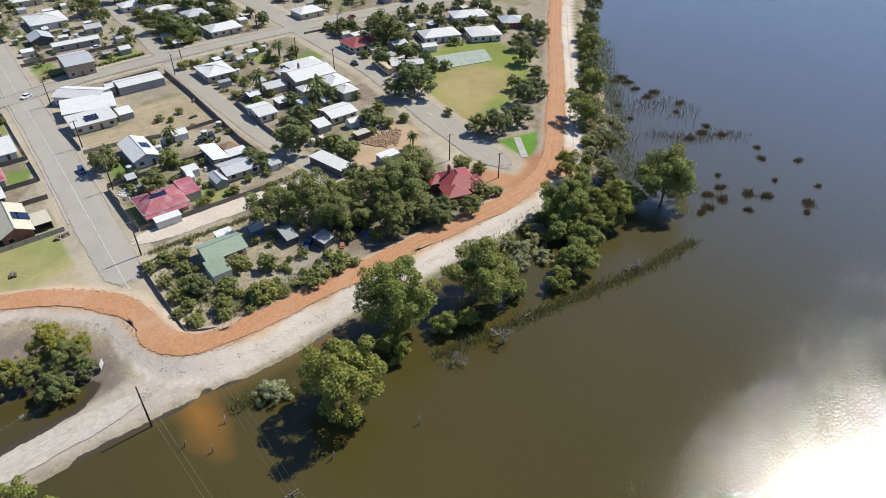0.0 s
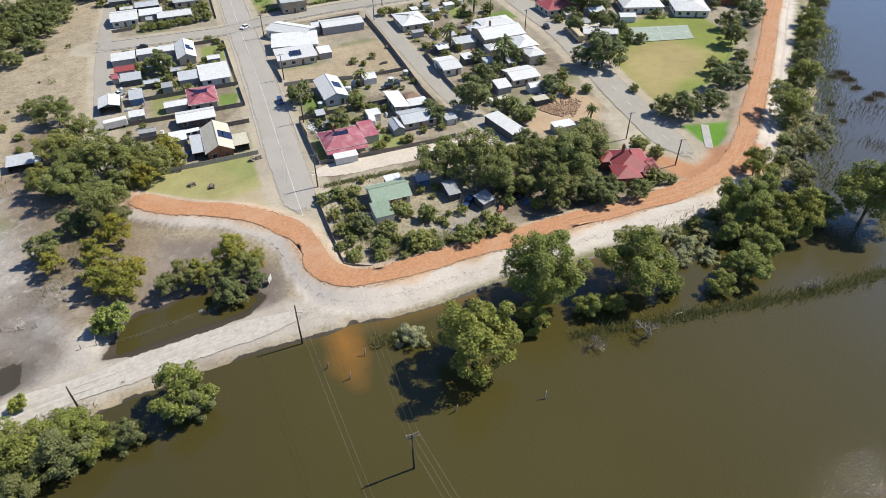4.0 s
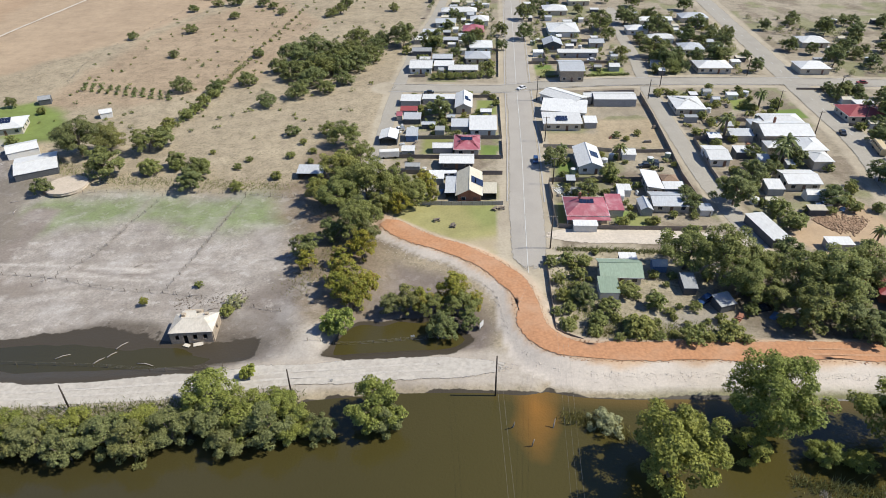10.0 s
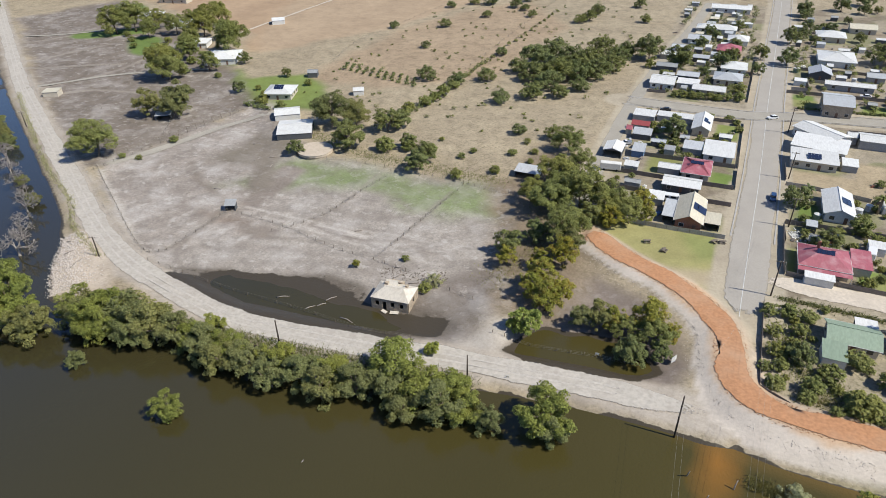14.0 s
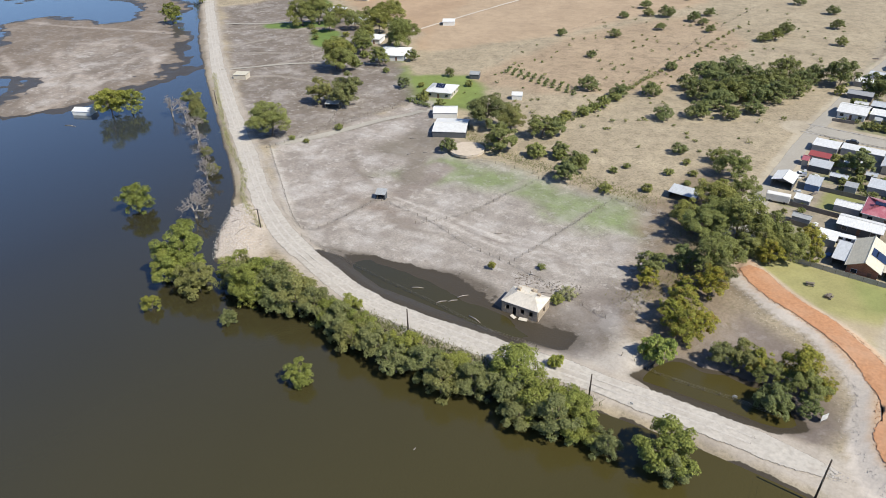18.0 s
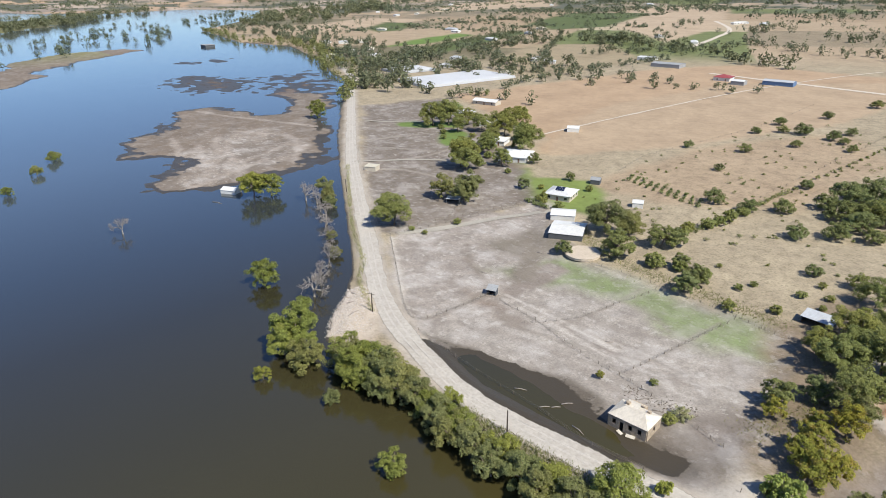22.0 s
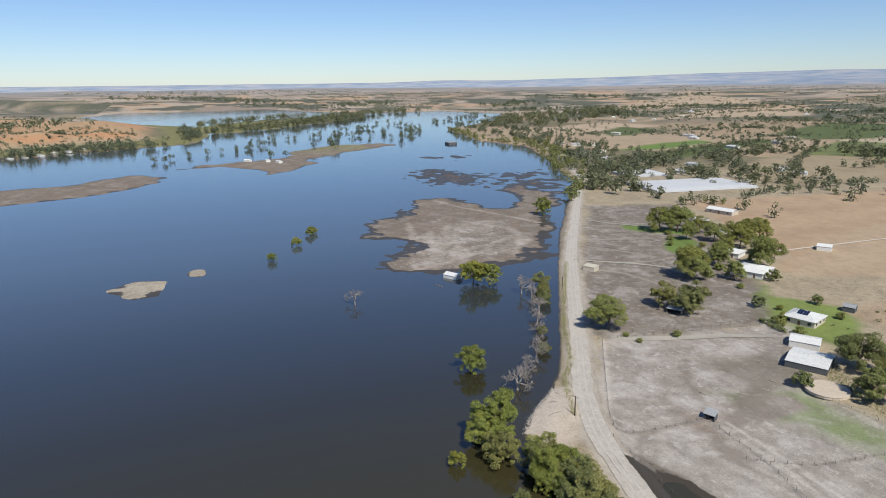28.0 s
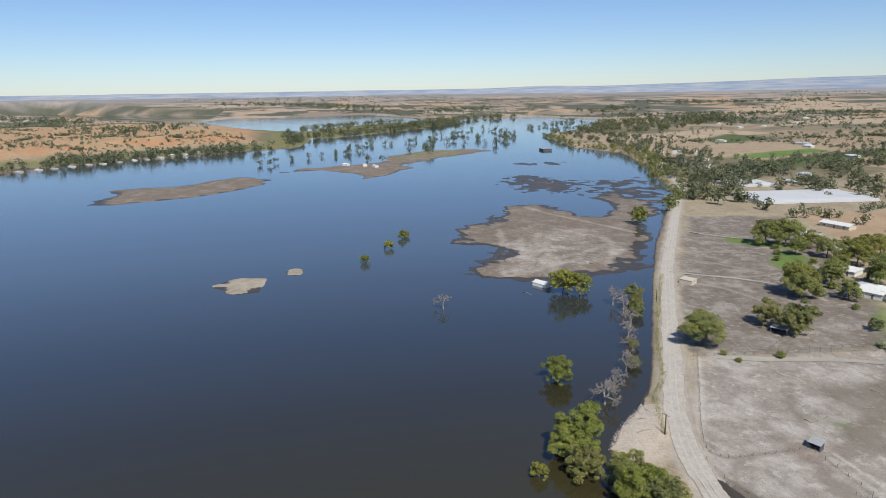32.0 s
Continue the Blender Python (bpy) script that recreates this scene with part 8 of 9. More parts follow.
for x0, y0, x1, y1, n, r, kind in ((-30, 66, 10, 110, 20, 1.6, "shrub"), (-30, 14, 10, 64, 8, 1.3, "shrub"), (27, 2, 70, 34, 20, 1.5, "shrub"), (27, 35, 70, 54, 8, 1.4, "shrub"), (83, 64, 120, 118, 22, 1.9, "shrub"), (83, 10, 122, 64, 26, 2.1, "shrub"),
                                   (146, 40, 166, 118, 22, 2.5, "dark"), (160, 60, 240, 110, 30, 3.0, "dark"), (27, 240, 110, 330, 14, 3.4, "dark"), (-30, 150, 10, 260, 9, 3.6, "dark"), (84, 136, 140, 250, 24, 3.6, "dark"), (152, 132, 240, 230, 30, 3.6, "dark"),
                                   (68, 140, 110, 240, 9, 3.2, "gum"), (66, -46, 98, -12, 16, 2.1, "shrub"), (22, -47, 64, -12, 22, 1.4, "shrub")):
    plant(kind, yard_spots(x0, y0, x1, y1, n, r), "yard trees and shrubs")
for k, (x0, y0, x1, y1, n, r) in enumerate(((27, 140, 72, 240, 60, 1.7), (-31, 134, 10, 200, 64, 1.6), (-30, 200, 12, 320, 80, 1.9), (84, 136, 140, 250, 70, 1.9), (146, 40, 166, 118, 16, 2.0), (152, 132, 240, 240, 66, 2.0), (83, 64, 120, 118, 26, 1.4), (160, 60, 240, 112, 34, 1.8), (27, 4, 70, 52, 16, 1.1), (-30, 66, 9, 108, 18, 1.1))):
    bushes("yard_shrubs", "garden shrubs between the houses of a block", yard_spots(x0, y0, x1, y1, n, r), ("leaf_gum", "leaf_dark", "leaf_olive")[k % 3], 180, 0.9, 40 + k)
labels = ("small tin shed in a back yard", "little white garden shed", "small grey garage in a yard", "low tin carport in a yard")
for x0, y0, x1, y1, n in ((-30, 66, 8, 108, 5), (-30, 16, 8, 62, 2), (27, 4, 70, 34, 4), (83, 66, 118, 116, 7), (84, 10, 120, 64, 4), (146, 45, 166, 118, 6), (170, 62, 236, 112, 5), (28, 140, 72, 240, 12), (-31, 134, 8, 320, 30), (84, 136, 138, 250, 15), (152, 132, 236, 230, 9), (28, 240, 110, 320, 6)):
    for k, (x, y, r) in enumerate(yard_spots(x0, y0, x1, y1, n, 3.0)):
        w, d = _yard.uniform(2.6, 5.5), _yard.uniform(2.4, 4.2)
        shed(labels[k % 3] + " behind a house", x - w / 2, y - d / 2, x + w / 2, y + d / 2, _yard.choice(("roof_white", "roof_white", "roof_zinc", "roof_grey", "roof_cream")), _yard.choice(("wall_white", "wall_grey", "wall_dark")), _yard.uniform(1.9, 2.4), _yard.choice(("gable", "skillion", "flat")), rise=0.6)
for x0, y0, x1, y1, n in ((-28, 66, 8, 108, 3), (28, 4, 70, 50, 4), (84, 12, 118, 112, 5), (28, 140, 72, 240, 4), (-30, 134, 8, 300, 5), (150, 60, 230, 110, 3)):
    for x, y, r in yard_spots(x0, y0, x1, y1, n, 1.2):
        water_tank(x, y, _yard.uniform(0.9, 1.4), _yard.uniform(1.6, 2.2), _yard.choice(("roof_zinc", "roof_white", "roof_green")))


def stack(x, y, rz, w, d, h, mat, label):
    """Stored goods: a few boards or crates, one on another."""
    root = new("stored_goods")
    root.matrix_basis = pose(x, y, ground_z(x, y), 0, 0, rz)
    z = 0.0
    for k in range(3):
        hh = h * (0.5, 0.3, 0.2)[k]
        put("crate", block("crate", round(w * (1 - 0.18 * k), 1), round(d * (1 - 0.12 * k), 1), round(hh, 2), mat, 0.04), root, 0.15 * k, -0.1 * k, z, 7 * k)
        z += hh
    return tagged(root, label, "stored goods")


for x0, y0, x1, y1, n in ((-30, 66, 8, 108, 10), (-30, 16, 8, 62, 6), (27, 2, 70, 34, 8), (50, 84, 70, 60, 3), (83, 66, 118, 116, 12), (84, 10, 120, 64, 8), (60, -42, 98, -12, 10), (28, 140, 72, 240, 10), (-31, 134, 8, 320, 16), (146, 45, 166, 118, 6)):
    for k, (x, y, r) in enumerate(yard_spots(x0, min(y0, y1), x1, max(y0, y1), n, 0.9)):
        stack(x, y, _yard.uniform(0, 90), _yard.choice((1.2, 2.0, 3.0)), _yard.choice((0.8, 1.4)), _yard.choice((0.6, 1.0)), _yard.choice(("timber", "wall_white", "fence_sheet", "wall_blue", "roof_zinc", "wall_brick")), "stack of stored boards and crates in a yard")

# ---- fences, poles, vehicles and small things ----
def sheet_fence(label, pts, h=1.7, mat="fence_sheet", bay=3.0):
    """A yard fence: posts and sheet panels between them."""
    root = new("fence")
    x0, y0 = pts[0]
    root.matrix_basis = pose(x0, y0, ground_z(x0, y0))
    for (ax, ay), (bx, by) in zip(pts, pts[1:]):
        L = math.hypot(bx - ax, by - ay)
        n = max(1, round(L / bay))
        ang = math.degrees(math.atan2(by - ay, bx - ax))
        for k in range(n):
            t = (k + 0.5) / n
            px, py = ax + (bx - ax) * t, ay + (by - ay) * t
            put("panel", block("panel", L / n - 0.06, 0.05, h, mat, 0.015), root, px - x0, py - y0, 0.02 * ((k * 7) % 3) - 0.05, ang)
            put("post", block("post", 0.09, 0.09, h + 0.08, "timber", 0.015), root, ax + (bx - ax) * k / n - x0, ay + (by - ay) * k / n - y0, -0.1)
    return tagged(root, label, "fence")


yards = [
    ("dark sheet fence along the back lane", [(71.6, 110), (71.4, 84), (70.5, 56), (69.5, 34), (70, 22), (71, 8)], "fence_sheet", 1.8),
    ("dark sheet fence facing the main street", [(25.6, 18), (25.2, 28), (25.0, 5), (25.4, 1.2)], "fence_sheet", 1.7),
    ("dark sheet fence between two yards", [(25.6, 29.5), (40, 30), (56, 30.6)], "fence_sheet", 1.7),
    ("dark sheet fence along the dirt lane", [(25.6, 1), (28, 0.8), (46, 0.2), (60, 0.2), (68, 0.8)], "fence_sheet", 1.5),
    ("low sheet fence across a sandy yard", [(50, 52), (70, 53)], "fence_sheet", 1.4),
    ("pale fence across a dry yard", [(26, 56.5), (34, 56.2), (46, 54), (50, 53)], "fence_pale", 1.4),
    ("dark sheet fence beside the main street shops", [(26, 60), (25.8, 72)], "fence_sheet", 1.7),
    ("sheet fence along the cross street", [(48, 111), (70, 113.5)], "fence_sheet", 1.6),
    ("dark fence along the lane's east side", [(81.6, 64), (81, 50), (80.2, 38), (80.5, 24), (86, 20), (93, 18.5)], "fence_sheet", 1.6),
    ("dark fence between back yards", [(81.6, 64), (96, 64.5), (103, 66)], "fence_sheet", 1.6),
    ("pale fence beside a hotel yard", [(88, 38), (97, 38.5), (97, 34)], "fence_pale", 1.5),
    ("low dark fence across a long yard", [(94, 81), (107, 82)], "fence_sheet", 1.4),
    ("fence along the shady garden", [(20.6, -14), (20.4, -30), (20.2, -45.5), (26, -48.8)], "fence_sheet", 1.3),
    ("pale fence below a cream house", [(-24, 13.6), (-6, 13.4), (10, 13.8)], "fence_pale", 1.5),
    ("dark fence between house lots", [(-30, 34.5), (-10, 34), (10.5, 34.4)], "fence_sheet", 1.6),
    ("fence behind a pink-roofed cottage", [(-26, 46.5), (-8, 46.3), (10.5, 46.6)], "fence_sheet", 1.6),
    ("fence between two lots", [(-20, 63), (-4, 63.4), (10.5, 63.6)], "fence_sheet", 1.6),
    ("dark street fence beside lawns", [(11, 47), (11, 62)], "fence_sheet", 1.3),
    ("pale street fence beside lawns", [(11.2, 64), (11.2, 84), (11.4, 108)], "fence_pale", 1.2),
    ("fence along the cross street lots", [(-28, 106), (-8, 106.5), (10, 107)], "fence_sheet", 1.5),
    ("fence along northern lots", [(27, 153), (48, 154), (71, 154.5)], "fence_sheet", 1.5),
    ("pale fence beside northern houses", [(29, 158), (36, 158), (36, 172), (62, 172)], "fence_pale", 1.5),
    ("dark fence between northern lots", [(31, 190), (50, 191), (70, 192)], "fence_sheet", 1.5),
    ("pale fence by the main street north", [(11.8, 134), (12.6, 166), (13.2, 200)], "fence_pale", 1.2),
    ("fence across north-western yards", [(-30, 133), (-22, 133.6)], "fence_sheet", 1.4),
    ("dark fence beside a red-roofed house", [(144, 78), (152, 75), (158, 72)], "fence_sheet", 1.4),
    ("low fence along the corner garden", [(140.5, 118), (150, 117.6), (164, 117)], "fence_sheet", 1.1),
]
for label, pts, mat, h in yards:
    sheet_fence(label, pts, h, mat)


def hedge(label, a, b, r, n, leaf="leaf_dark"):
    """Clipped bushes grown together in a row."""
    bushes("hedge", label, [(a[0] + (b[0] - a[0]) * k / (n - 1), a[1] + (b[1] - a[1]) * k / (n - 1), r) for k in range(n)], leaf, 180, 0.95, n, "hedge")


hedge("clipped hedge row by the cross street", (31.5, 133.5), (72, 137.5), 0.75, 27)
hedge("hedge round the farmhouse", (-190, 55), (-176, 52), 1.3, 7)
hedge("hedge along the paddock fence", (-117.5, 60), (-112, 150), 1.7, 20)
hedge("hedge along the far paddock", (-112, 158), (-108, 270), 1.3, 14)


def wire_fence(label, line, gap=3.6, h=1.15, mat="timber", litter=True):
    """Paddock fence: leaning posts and three wires, with flood litter caught on it."""
    p = smooth(line, gap)
    root = new("wire_fence")
    z = land_height(p[:, 0], p[:, 1])
    x0, y0, z0 = p[0][0], p[0][1], z[0]
    root.matrix_basis = pose(x0, y0, z0)
    rr = random.Random(len(p) + int(x0))
    for (x, y), zz in zip(p, z):
        put("post", block("post", 0.12, 0.12, h + 0.4, mat, 0.03), root, x - x0, y - y0, zz - z0 - 0.4, rr.uniform(0, 90), rr.uniform(-7, 7), rr.uniform(-7, 7))
    for lvl in (0.35, 0.7, 1.0):
        path = [(x - x0, y - y0, zz - z0 + lvl * h) for (x, y), zz in zip(p, z)]
        v, f = tube(path, [0.014] * len(path), 3)
        part("wire", mesh_of("wire", v, f, M["wire"]), root)
    if litter:
        rng = np.random.RandomState(int(abs(x0)) + 5)
        n = len(p) * 4
        at = rng.uniform(0, len(p) - 1.001, n)
        i = at.astype(int)
        q = p[i] + (p[i + 1] - p[i]) * (at - i)[:, None] + rng.normal(size=(n, 2)) * 0.3
        zz = z[i] - z0
        c = np.column_stack([q - np.array((x0, y0)), zz + rng.uniform(0.03, 0.35, n)])
        d = rng.normal(size=(n, 3)) * np.array((1, 1, 0.4))
        d *= 0.38 / np.linalg.norm(d, axis=1)[:, None]
        w = np.cross(d, rng.normal(size=(n, 3)))
        w *= 0.09 / np.linalg.norm(w, axis=1)[:, None]
        me = big_mesh("flood_litter", np.stack([c - d, c + w, c + d, c - w], 1).reshape(-1, 3), np.arange(4 * n).reshape(-1, 4), M["dead_bark"])
        tagged(part("flood_litter", me, root), kind="stuff")
    return tagged(root, label, "fence")


wire_fence("leaning post and wire fence in drying silt", [(-200, -17), (-175, -33), (-146, -51), (-137, -52), (-135, -36), (-135, -25)], 3.0)
wire_fence("post and wire fence along the farm drive", [(-198, -20), (-193, 12), (-186, 50)], 4.0)
wire_fence("post and wire fence beside the farm drive", [(-203, -10), (-197, 16), (-190, 48)], 4.0)
wire_fence("post and wire fence across grey silt", [(-133, -25), (-113, -26), (-92, -31), (-71, -33), (-46, -39)], 3.4)
wire_fence("sagging fence from the silt to the grass", [(-114, -30), (-105, -16), (-102, 2), (-99, 18)], 3.0)
wire_fence("sagging fence through the green flat", [(-78, -30), (-76, -14), (-74, 4), (-72, 18)], 3.0)
wire_fence("post fence along the top of the flat", [(-138, 18), (-110, 20), (-84, 20), (-56, 18)], 3.6)
wire_fence("flooded fence through dark mud", [(-136, -57), (-110, -58), (-80, -58.5), (-66, -60.2), (-54, -58.5)], 4.2, litter=False)
wire_fence("white wire fence across the flooded yard", [(-37, -50), (-25, -49), (-13, -47.3), (-4, -46.6)], 3.0, litter=False)
wire_fence("stock fence by the open shelter", [(-209, 30), (-204, 22), (-199, 14)], 3.0)
wire_fence("post fence beside the dry field", [(-188, 125), (-195, 164), (-190, 212), (-185, 290), (-190, 380)], 7.0, litter=False)
wire_fence("fence line through dry grass", [(-120, 60), (-118, 135), (-118, 246), (-117, 340)], 7.0, litter=False)
wire_fence("field fence between silt lots", [(-333, 55), (-292, 80), (-262, 100)], 5.0)
wire_fence("broken fence along the shore flats", [(-265, 18), (-240, 32), (-215, 50), (-205, 62)], 4.0)
wire_fence("low rail fence round the playing field", [(146, -1), (168, 3), (186, 16), (198, 30)], 3.5, 0.9, "trim", False)


def utility_pole(label, x, y, h, turn, arms=1):
    root = new("utility_pole")
    z = max(ground_z(x, y), -0.4)
    root.matrix_basis = pose(x, y, z, 0, 0, turn)
    v, f = tube([(0, 0, -0.8), (0, 0, h * 0.5), (0, 0, h)], [0.2, 0.17, 0.13], 8)
    part("pole", mesh_of("pole", v, f, M["dark_pole"], True), root)
    for k in range(arms):
        arm = put("crossarm", block("crossarm", 2.4, 0.14, 0.14, "timber"), root, 0, -0.15, h - 0.35 - 0.9 * k)
        for s in (-1.05, -0.4, 0.4, 1.05):
            v, f = tube([(s, 0, 0.12), (s, 0, 0.22), (s, 0, 0.32)], [0.05, 0.08, 0.05], 6)
            part("insulator", mesh_of("insulator", v, f, M["trim"]), arm)
    return tagged(root, label, "utility pole"), Vector((x, y, z + h - 0.05))


def power_line(label, a, b, turn, sag=0.9, offs=(-1.05, 0.0, 1.05)):
    root = new("power_line")
    root.matrix_basis = Matrix.Translation(a)
    side = Vector((math.cos(radians(turn)), math.sin(radians(turn)), 0))
    for s in offs:
        path = []
        for k in range(15):
            t = k / 14
            q = a.lerp(b, t) - a + side * s
            path.append((q.x, q.y, q.z - 4 * sag * t * (1 - t)))
        v, f = tube(path, [0.012] * 15, 3)
        part("wire", mesh_of("wire", v, f, M["wire"]), root)
    return tagged(root, label, "power line")


_, shore_top = utility_pole("dark bare timber pole at the water's edge", 5.8, -64.2, 11.4, 0, 0)
_, flood_top = utility_pole("timber pole with crossarms standing in flood water", 17.6, -100.5, 11.0, 0, 2)
_, corner_top = utility_pole("tall timber pole at the end of the street", 22.2, -10, 10.5, 0, 1)
_, south_a = utility_pole("timber power pole out in the flood", 9.5, -140, 11.0, 0, 1)
_, south_b = utility_pole("timber power pole far out in the flood", 23.5, -142, 11.0, 0, 1)
power_line("thin wires from shore pole over the flood", south_a, shore_top, 0, 1.2, (-0.5, 0.5))
power_line("thin wires along the flooded line", south_b, flood_top, 0, 1.0)
power_line("thin wires from the flood to the street", flood_top, corner_top, 0, 1.8)
power_line("thin wires from shore pole to the street", shore_top, corner_top, 0, 1.2, (0.0,))
tops = []
for x, y, h in ((27.2, 104, 9.5), (27, 62, 9.5), (26.6, 28, 9.5)):
    tops.append(utility_pole("timber street pole with one crossarm", x, y, h, 0)[1])
for a, b in zip([corner_top] + tops[::-1], tops[::-1]):
    power_line("thin street wires between poles", a, b, 0, 0.8)
for x, y, h in ((126, 137, 9), (122.5, 92, 9), (128, 70, 9), (148, 76, 9), (74.3, 106, 8.5), (116, -20, 9), (120.5, -38, 8.5), (154, 109, 9), (83, 122, 9)):
    utility_pole("timber street pole with one crossarm", x, y, h, 90 if y > 100 else 0)
for x, y in ((-37, -65.5), (-81.5, -71.5), (-150, -61), (-260, 1)):
    utility_pole("short leaning timber pole by the shore road", x, y, 6.5, 20, 0 if x > -100 else 1)
for x, y, lean in ((9, -72.5, 14), (17, -72.5, -12), (12.5, -77, 6), (29, -92, 8), (46, -96, -8), (-58, -95, 80), (-68, -95, 85)):
    root = new("old_post")
    root.matrix_basis = pose(x, y, -0.4, lean, 6, 0)
    v, f = tube([(0, 0, -0.3), (0, 0, 1.2), (0.05, 0, 2.6)], [0.14, 0.12, 0.08], 7)
    part("stump", mesh_of("stump", v, f, M["dead_bark"], True), root)
    tagged(root, "leaning grey timber post in flood water", "post")


def car(label, x, y, rz, paint, kind="sedan"):
    """A parked car: body, glasshouse, windows, lights, four wheels."""
    root = new("car")
    root.matrix_basis = pose(x, y, ground_z(x, y) + 0.12, 0, 0, rz)
    L, W = 4.4, 1.75
    prof = [(-L / 2, 0.45), (-L / 2 + 0.05, 0.8), (-1.0, 0.92), (1.5, 0.95), (L / 2 - 0.05, 0.85), (L / 2, 0.45), (L / 2 - 0.2, 0.25), (-L / 2 + 0.2, 0.25)]
    roof_x = {"sedan": (-0.55, 1.1, -1.05, 1.75), "wagon": (-0.5, 1.95, -1.05, 2.1), "ute": (-0.4, 0.35, -0.95, 0.6)}[kind]

    def loft(prof, w0, w1):
        v = [(px, -w0 / 2 if pz < 1 else -w1 / 2, pz) for px, pz in prof] + [(px, w0 / 2 if pz < 1 else w1 / 2, pz) for px, pz in prof]
        n = len(prof)
        return v, [tuple(range(n)), tuple(range(2 * n - 1, n - 1, -1))] + [(i, i + n, (i + 1) % n + n, (i + 1) % n) for i in range(n)]

    v, f = loft(prof, W, W)
    part("body", mesh_of("body", v, f, M[paint]), root)
    a, b, c, d = roof_x
    v, f = loft([(c, 0.9), (a, 1.42), (b, 1.42), (d, 0.92)], W * 0.94, W * 0.8)
    part("cabin_glass", mesh_of("cabin_glass", v, f, M["glass"]), root)
    put("roof", block("roof", b - a + 0.1, W * 0.82, 0.06, paint), root, (a + b) / 2, 0, 1.42)
    for sx in (-1.35, 1.35):
        for sy in (-1, 1):
            v, f = tube([(0, -0.1, 0), (0, 0.1, 0)], [0.32, 0.32], 12)
            wh = put("wheel", mesh_of("wheel", v, f, M["rubber"]), root, sx, sy * (W / 2 - 0.08), 0.2)
            v, f = tube([(0, -0.115, 0), (0, 0.115, 0)], [0.18, 0.18], 10)
            part("rim", mesh_of("rim", v, f, M["steel"]), wh)
    for sy in (-0.6, 0.6):
        put("headlight", block("headlight", 0.06, 0.35, 0.14, "glass", 0.01), root, -L / 2 - 0.005, sy, 0.62)
        put("tail_light", block("tail_light", 0.06, 0.3, 0.14, "roof_red", 0.01), root, L / 2 + 0.005, sy, 0.62)
    if kind == "ute":
        put("tray", block("tray", 1.7, W * 0.95, 0.25, "steel"), root, 1.3, 0, 0.95)
    return tagged(root, label, "car")


car("white sedan crossing the street corner", 21.7, 117.5, 35, "car_white")
car("dark blue wagon parked in tree shade", 22.3, 44.5, 88, "car_blue", "wagon")
car("charcoal car parked in a back yard", 59, 41, 5, "car_dark")
car("black car parked behind a garage", 63, 42, 80, "car_dark", "wagon")
car("white utility parked on sandy ground", 107, 15, 4, "car_white", "ute")
car("white wagon parked beside a garage", 111, 18, 10, "car_white", "wagon")
car("dark car parked on the sealed road", 138, 70, 80, "car_dark")
car("dark car by the cross street lots", -19, 111.5, 4, "car_dark")
car("red-brown car on the cross street", 172, 126, 0, "roof_red")
car("white utility in a yard", -28, 71, 20, "car_white", "ute")
car("white wagon parked beside houses", 68, 14.5, 70, "car_white", "wagon")
car("dark wagon in a shady garden", 57.5, -33, 40, "car_blue", "wagon")
car("grey car parked behind trees", 70, -36, 10, "car_dark")
car("white car in a north yard", 58, 158, 0, "car_white")


def long_vehicle(name, label, x, y, rz, L, W, H, paint, windows):
    root = new(name)
    root.matrix_basis = pose(x, y, ground_z(x, y) + 0.2, 0, 0, rz)
    put("body", block("body", L, W, H, paint, 0.18), root, 0, 0, 0.35)
    for k in range(windows):
        for s in (-1, 1):
            put("window", block("window", L / (windows + 1) * 0.8, 0.05, 0.7, "glass", 0.01), root, -L / 2 + (k + 0.8) * L / (windows + 0.6), s * (W / 2 + 0.01), H * 0.6 + 0.2)
    for sx in (-L * 0.3, L * 0.3):
        for s in (-1, 1):
            v, f = tube([(0, -0.12, 0), (0, 0.12, 0)], [0.42, 0.42], 12)
            put("wheel", mesh_of("wheel", v, f, M["rubber"]), root, sx, s * (W / 2 - 0.1), 0.25)
    return tagged(root, label, name.replace("_", " "))


long_vehicle("bus", "cream and orange bus parked at the roadside", 143.6, 55, 80, 9.5, 2.4, 2.6, "bus_paint", 6)
long_vehicle("truck_trailer", "long pale box trailer in a yard", -29, 47, 8, 7, 2.3, 2.4, "wall_white", 0)
long_vehicle("caravan", "white caravan parked in a yard", -7.5, 31.5, 5, 5.5, 2.2, 2.0, "car_white", 2)
long_vehicle("caravan", "white caravan beside a fence", 46.5, 18.5, 80, 5, 2.2, 2.0, "car_white", 2)
long_vehicle("caravan", "old pale caravan among trees", 153, 60, -20, 6, 2.3, 2.1, "wall_cream", 2)


def bench(x, y, rz):
    root = new("picnic_table")
    root.matrix_basis = pose(x, y, ground_z(x, y), 0, 0, rz)
    put("tabletop", block("tabletop", 2.0, 0.8, 0.06, "timber"), root, 0, 0, 0.72)
    for s in (-1, 1):
        put("seat", block("seat", 2.0, 0.3, 0.05, "timber"), root, 0, s * 0.7, 0.43)
        put("leg", block("leg", 0.1, 1.6, 0.4, "timber"), root, s * 0.7, 0, 0.03)
        put("leg", block("leg", 0.1, 0.6, 0.36, "timber"), root, s * 0.7, 0, 0.4)
    return tagged(root, "weathered timber picnic table on the grass", "table")


for x, y, r in ((9.5, 11.5, 10), (7.5, 11, 60), (-10, 4, 20), (-5, 1, 80)):
    bench(x, y, r)


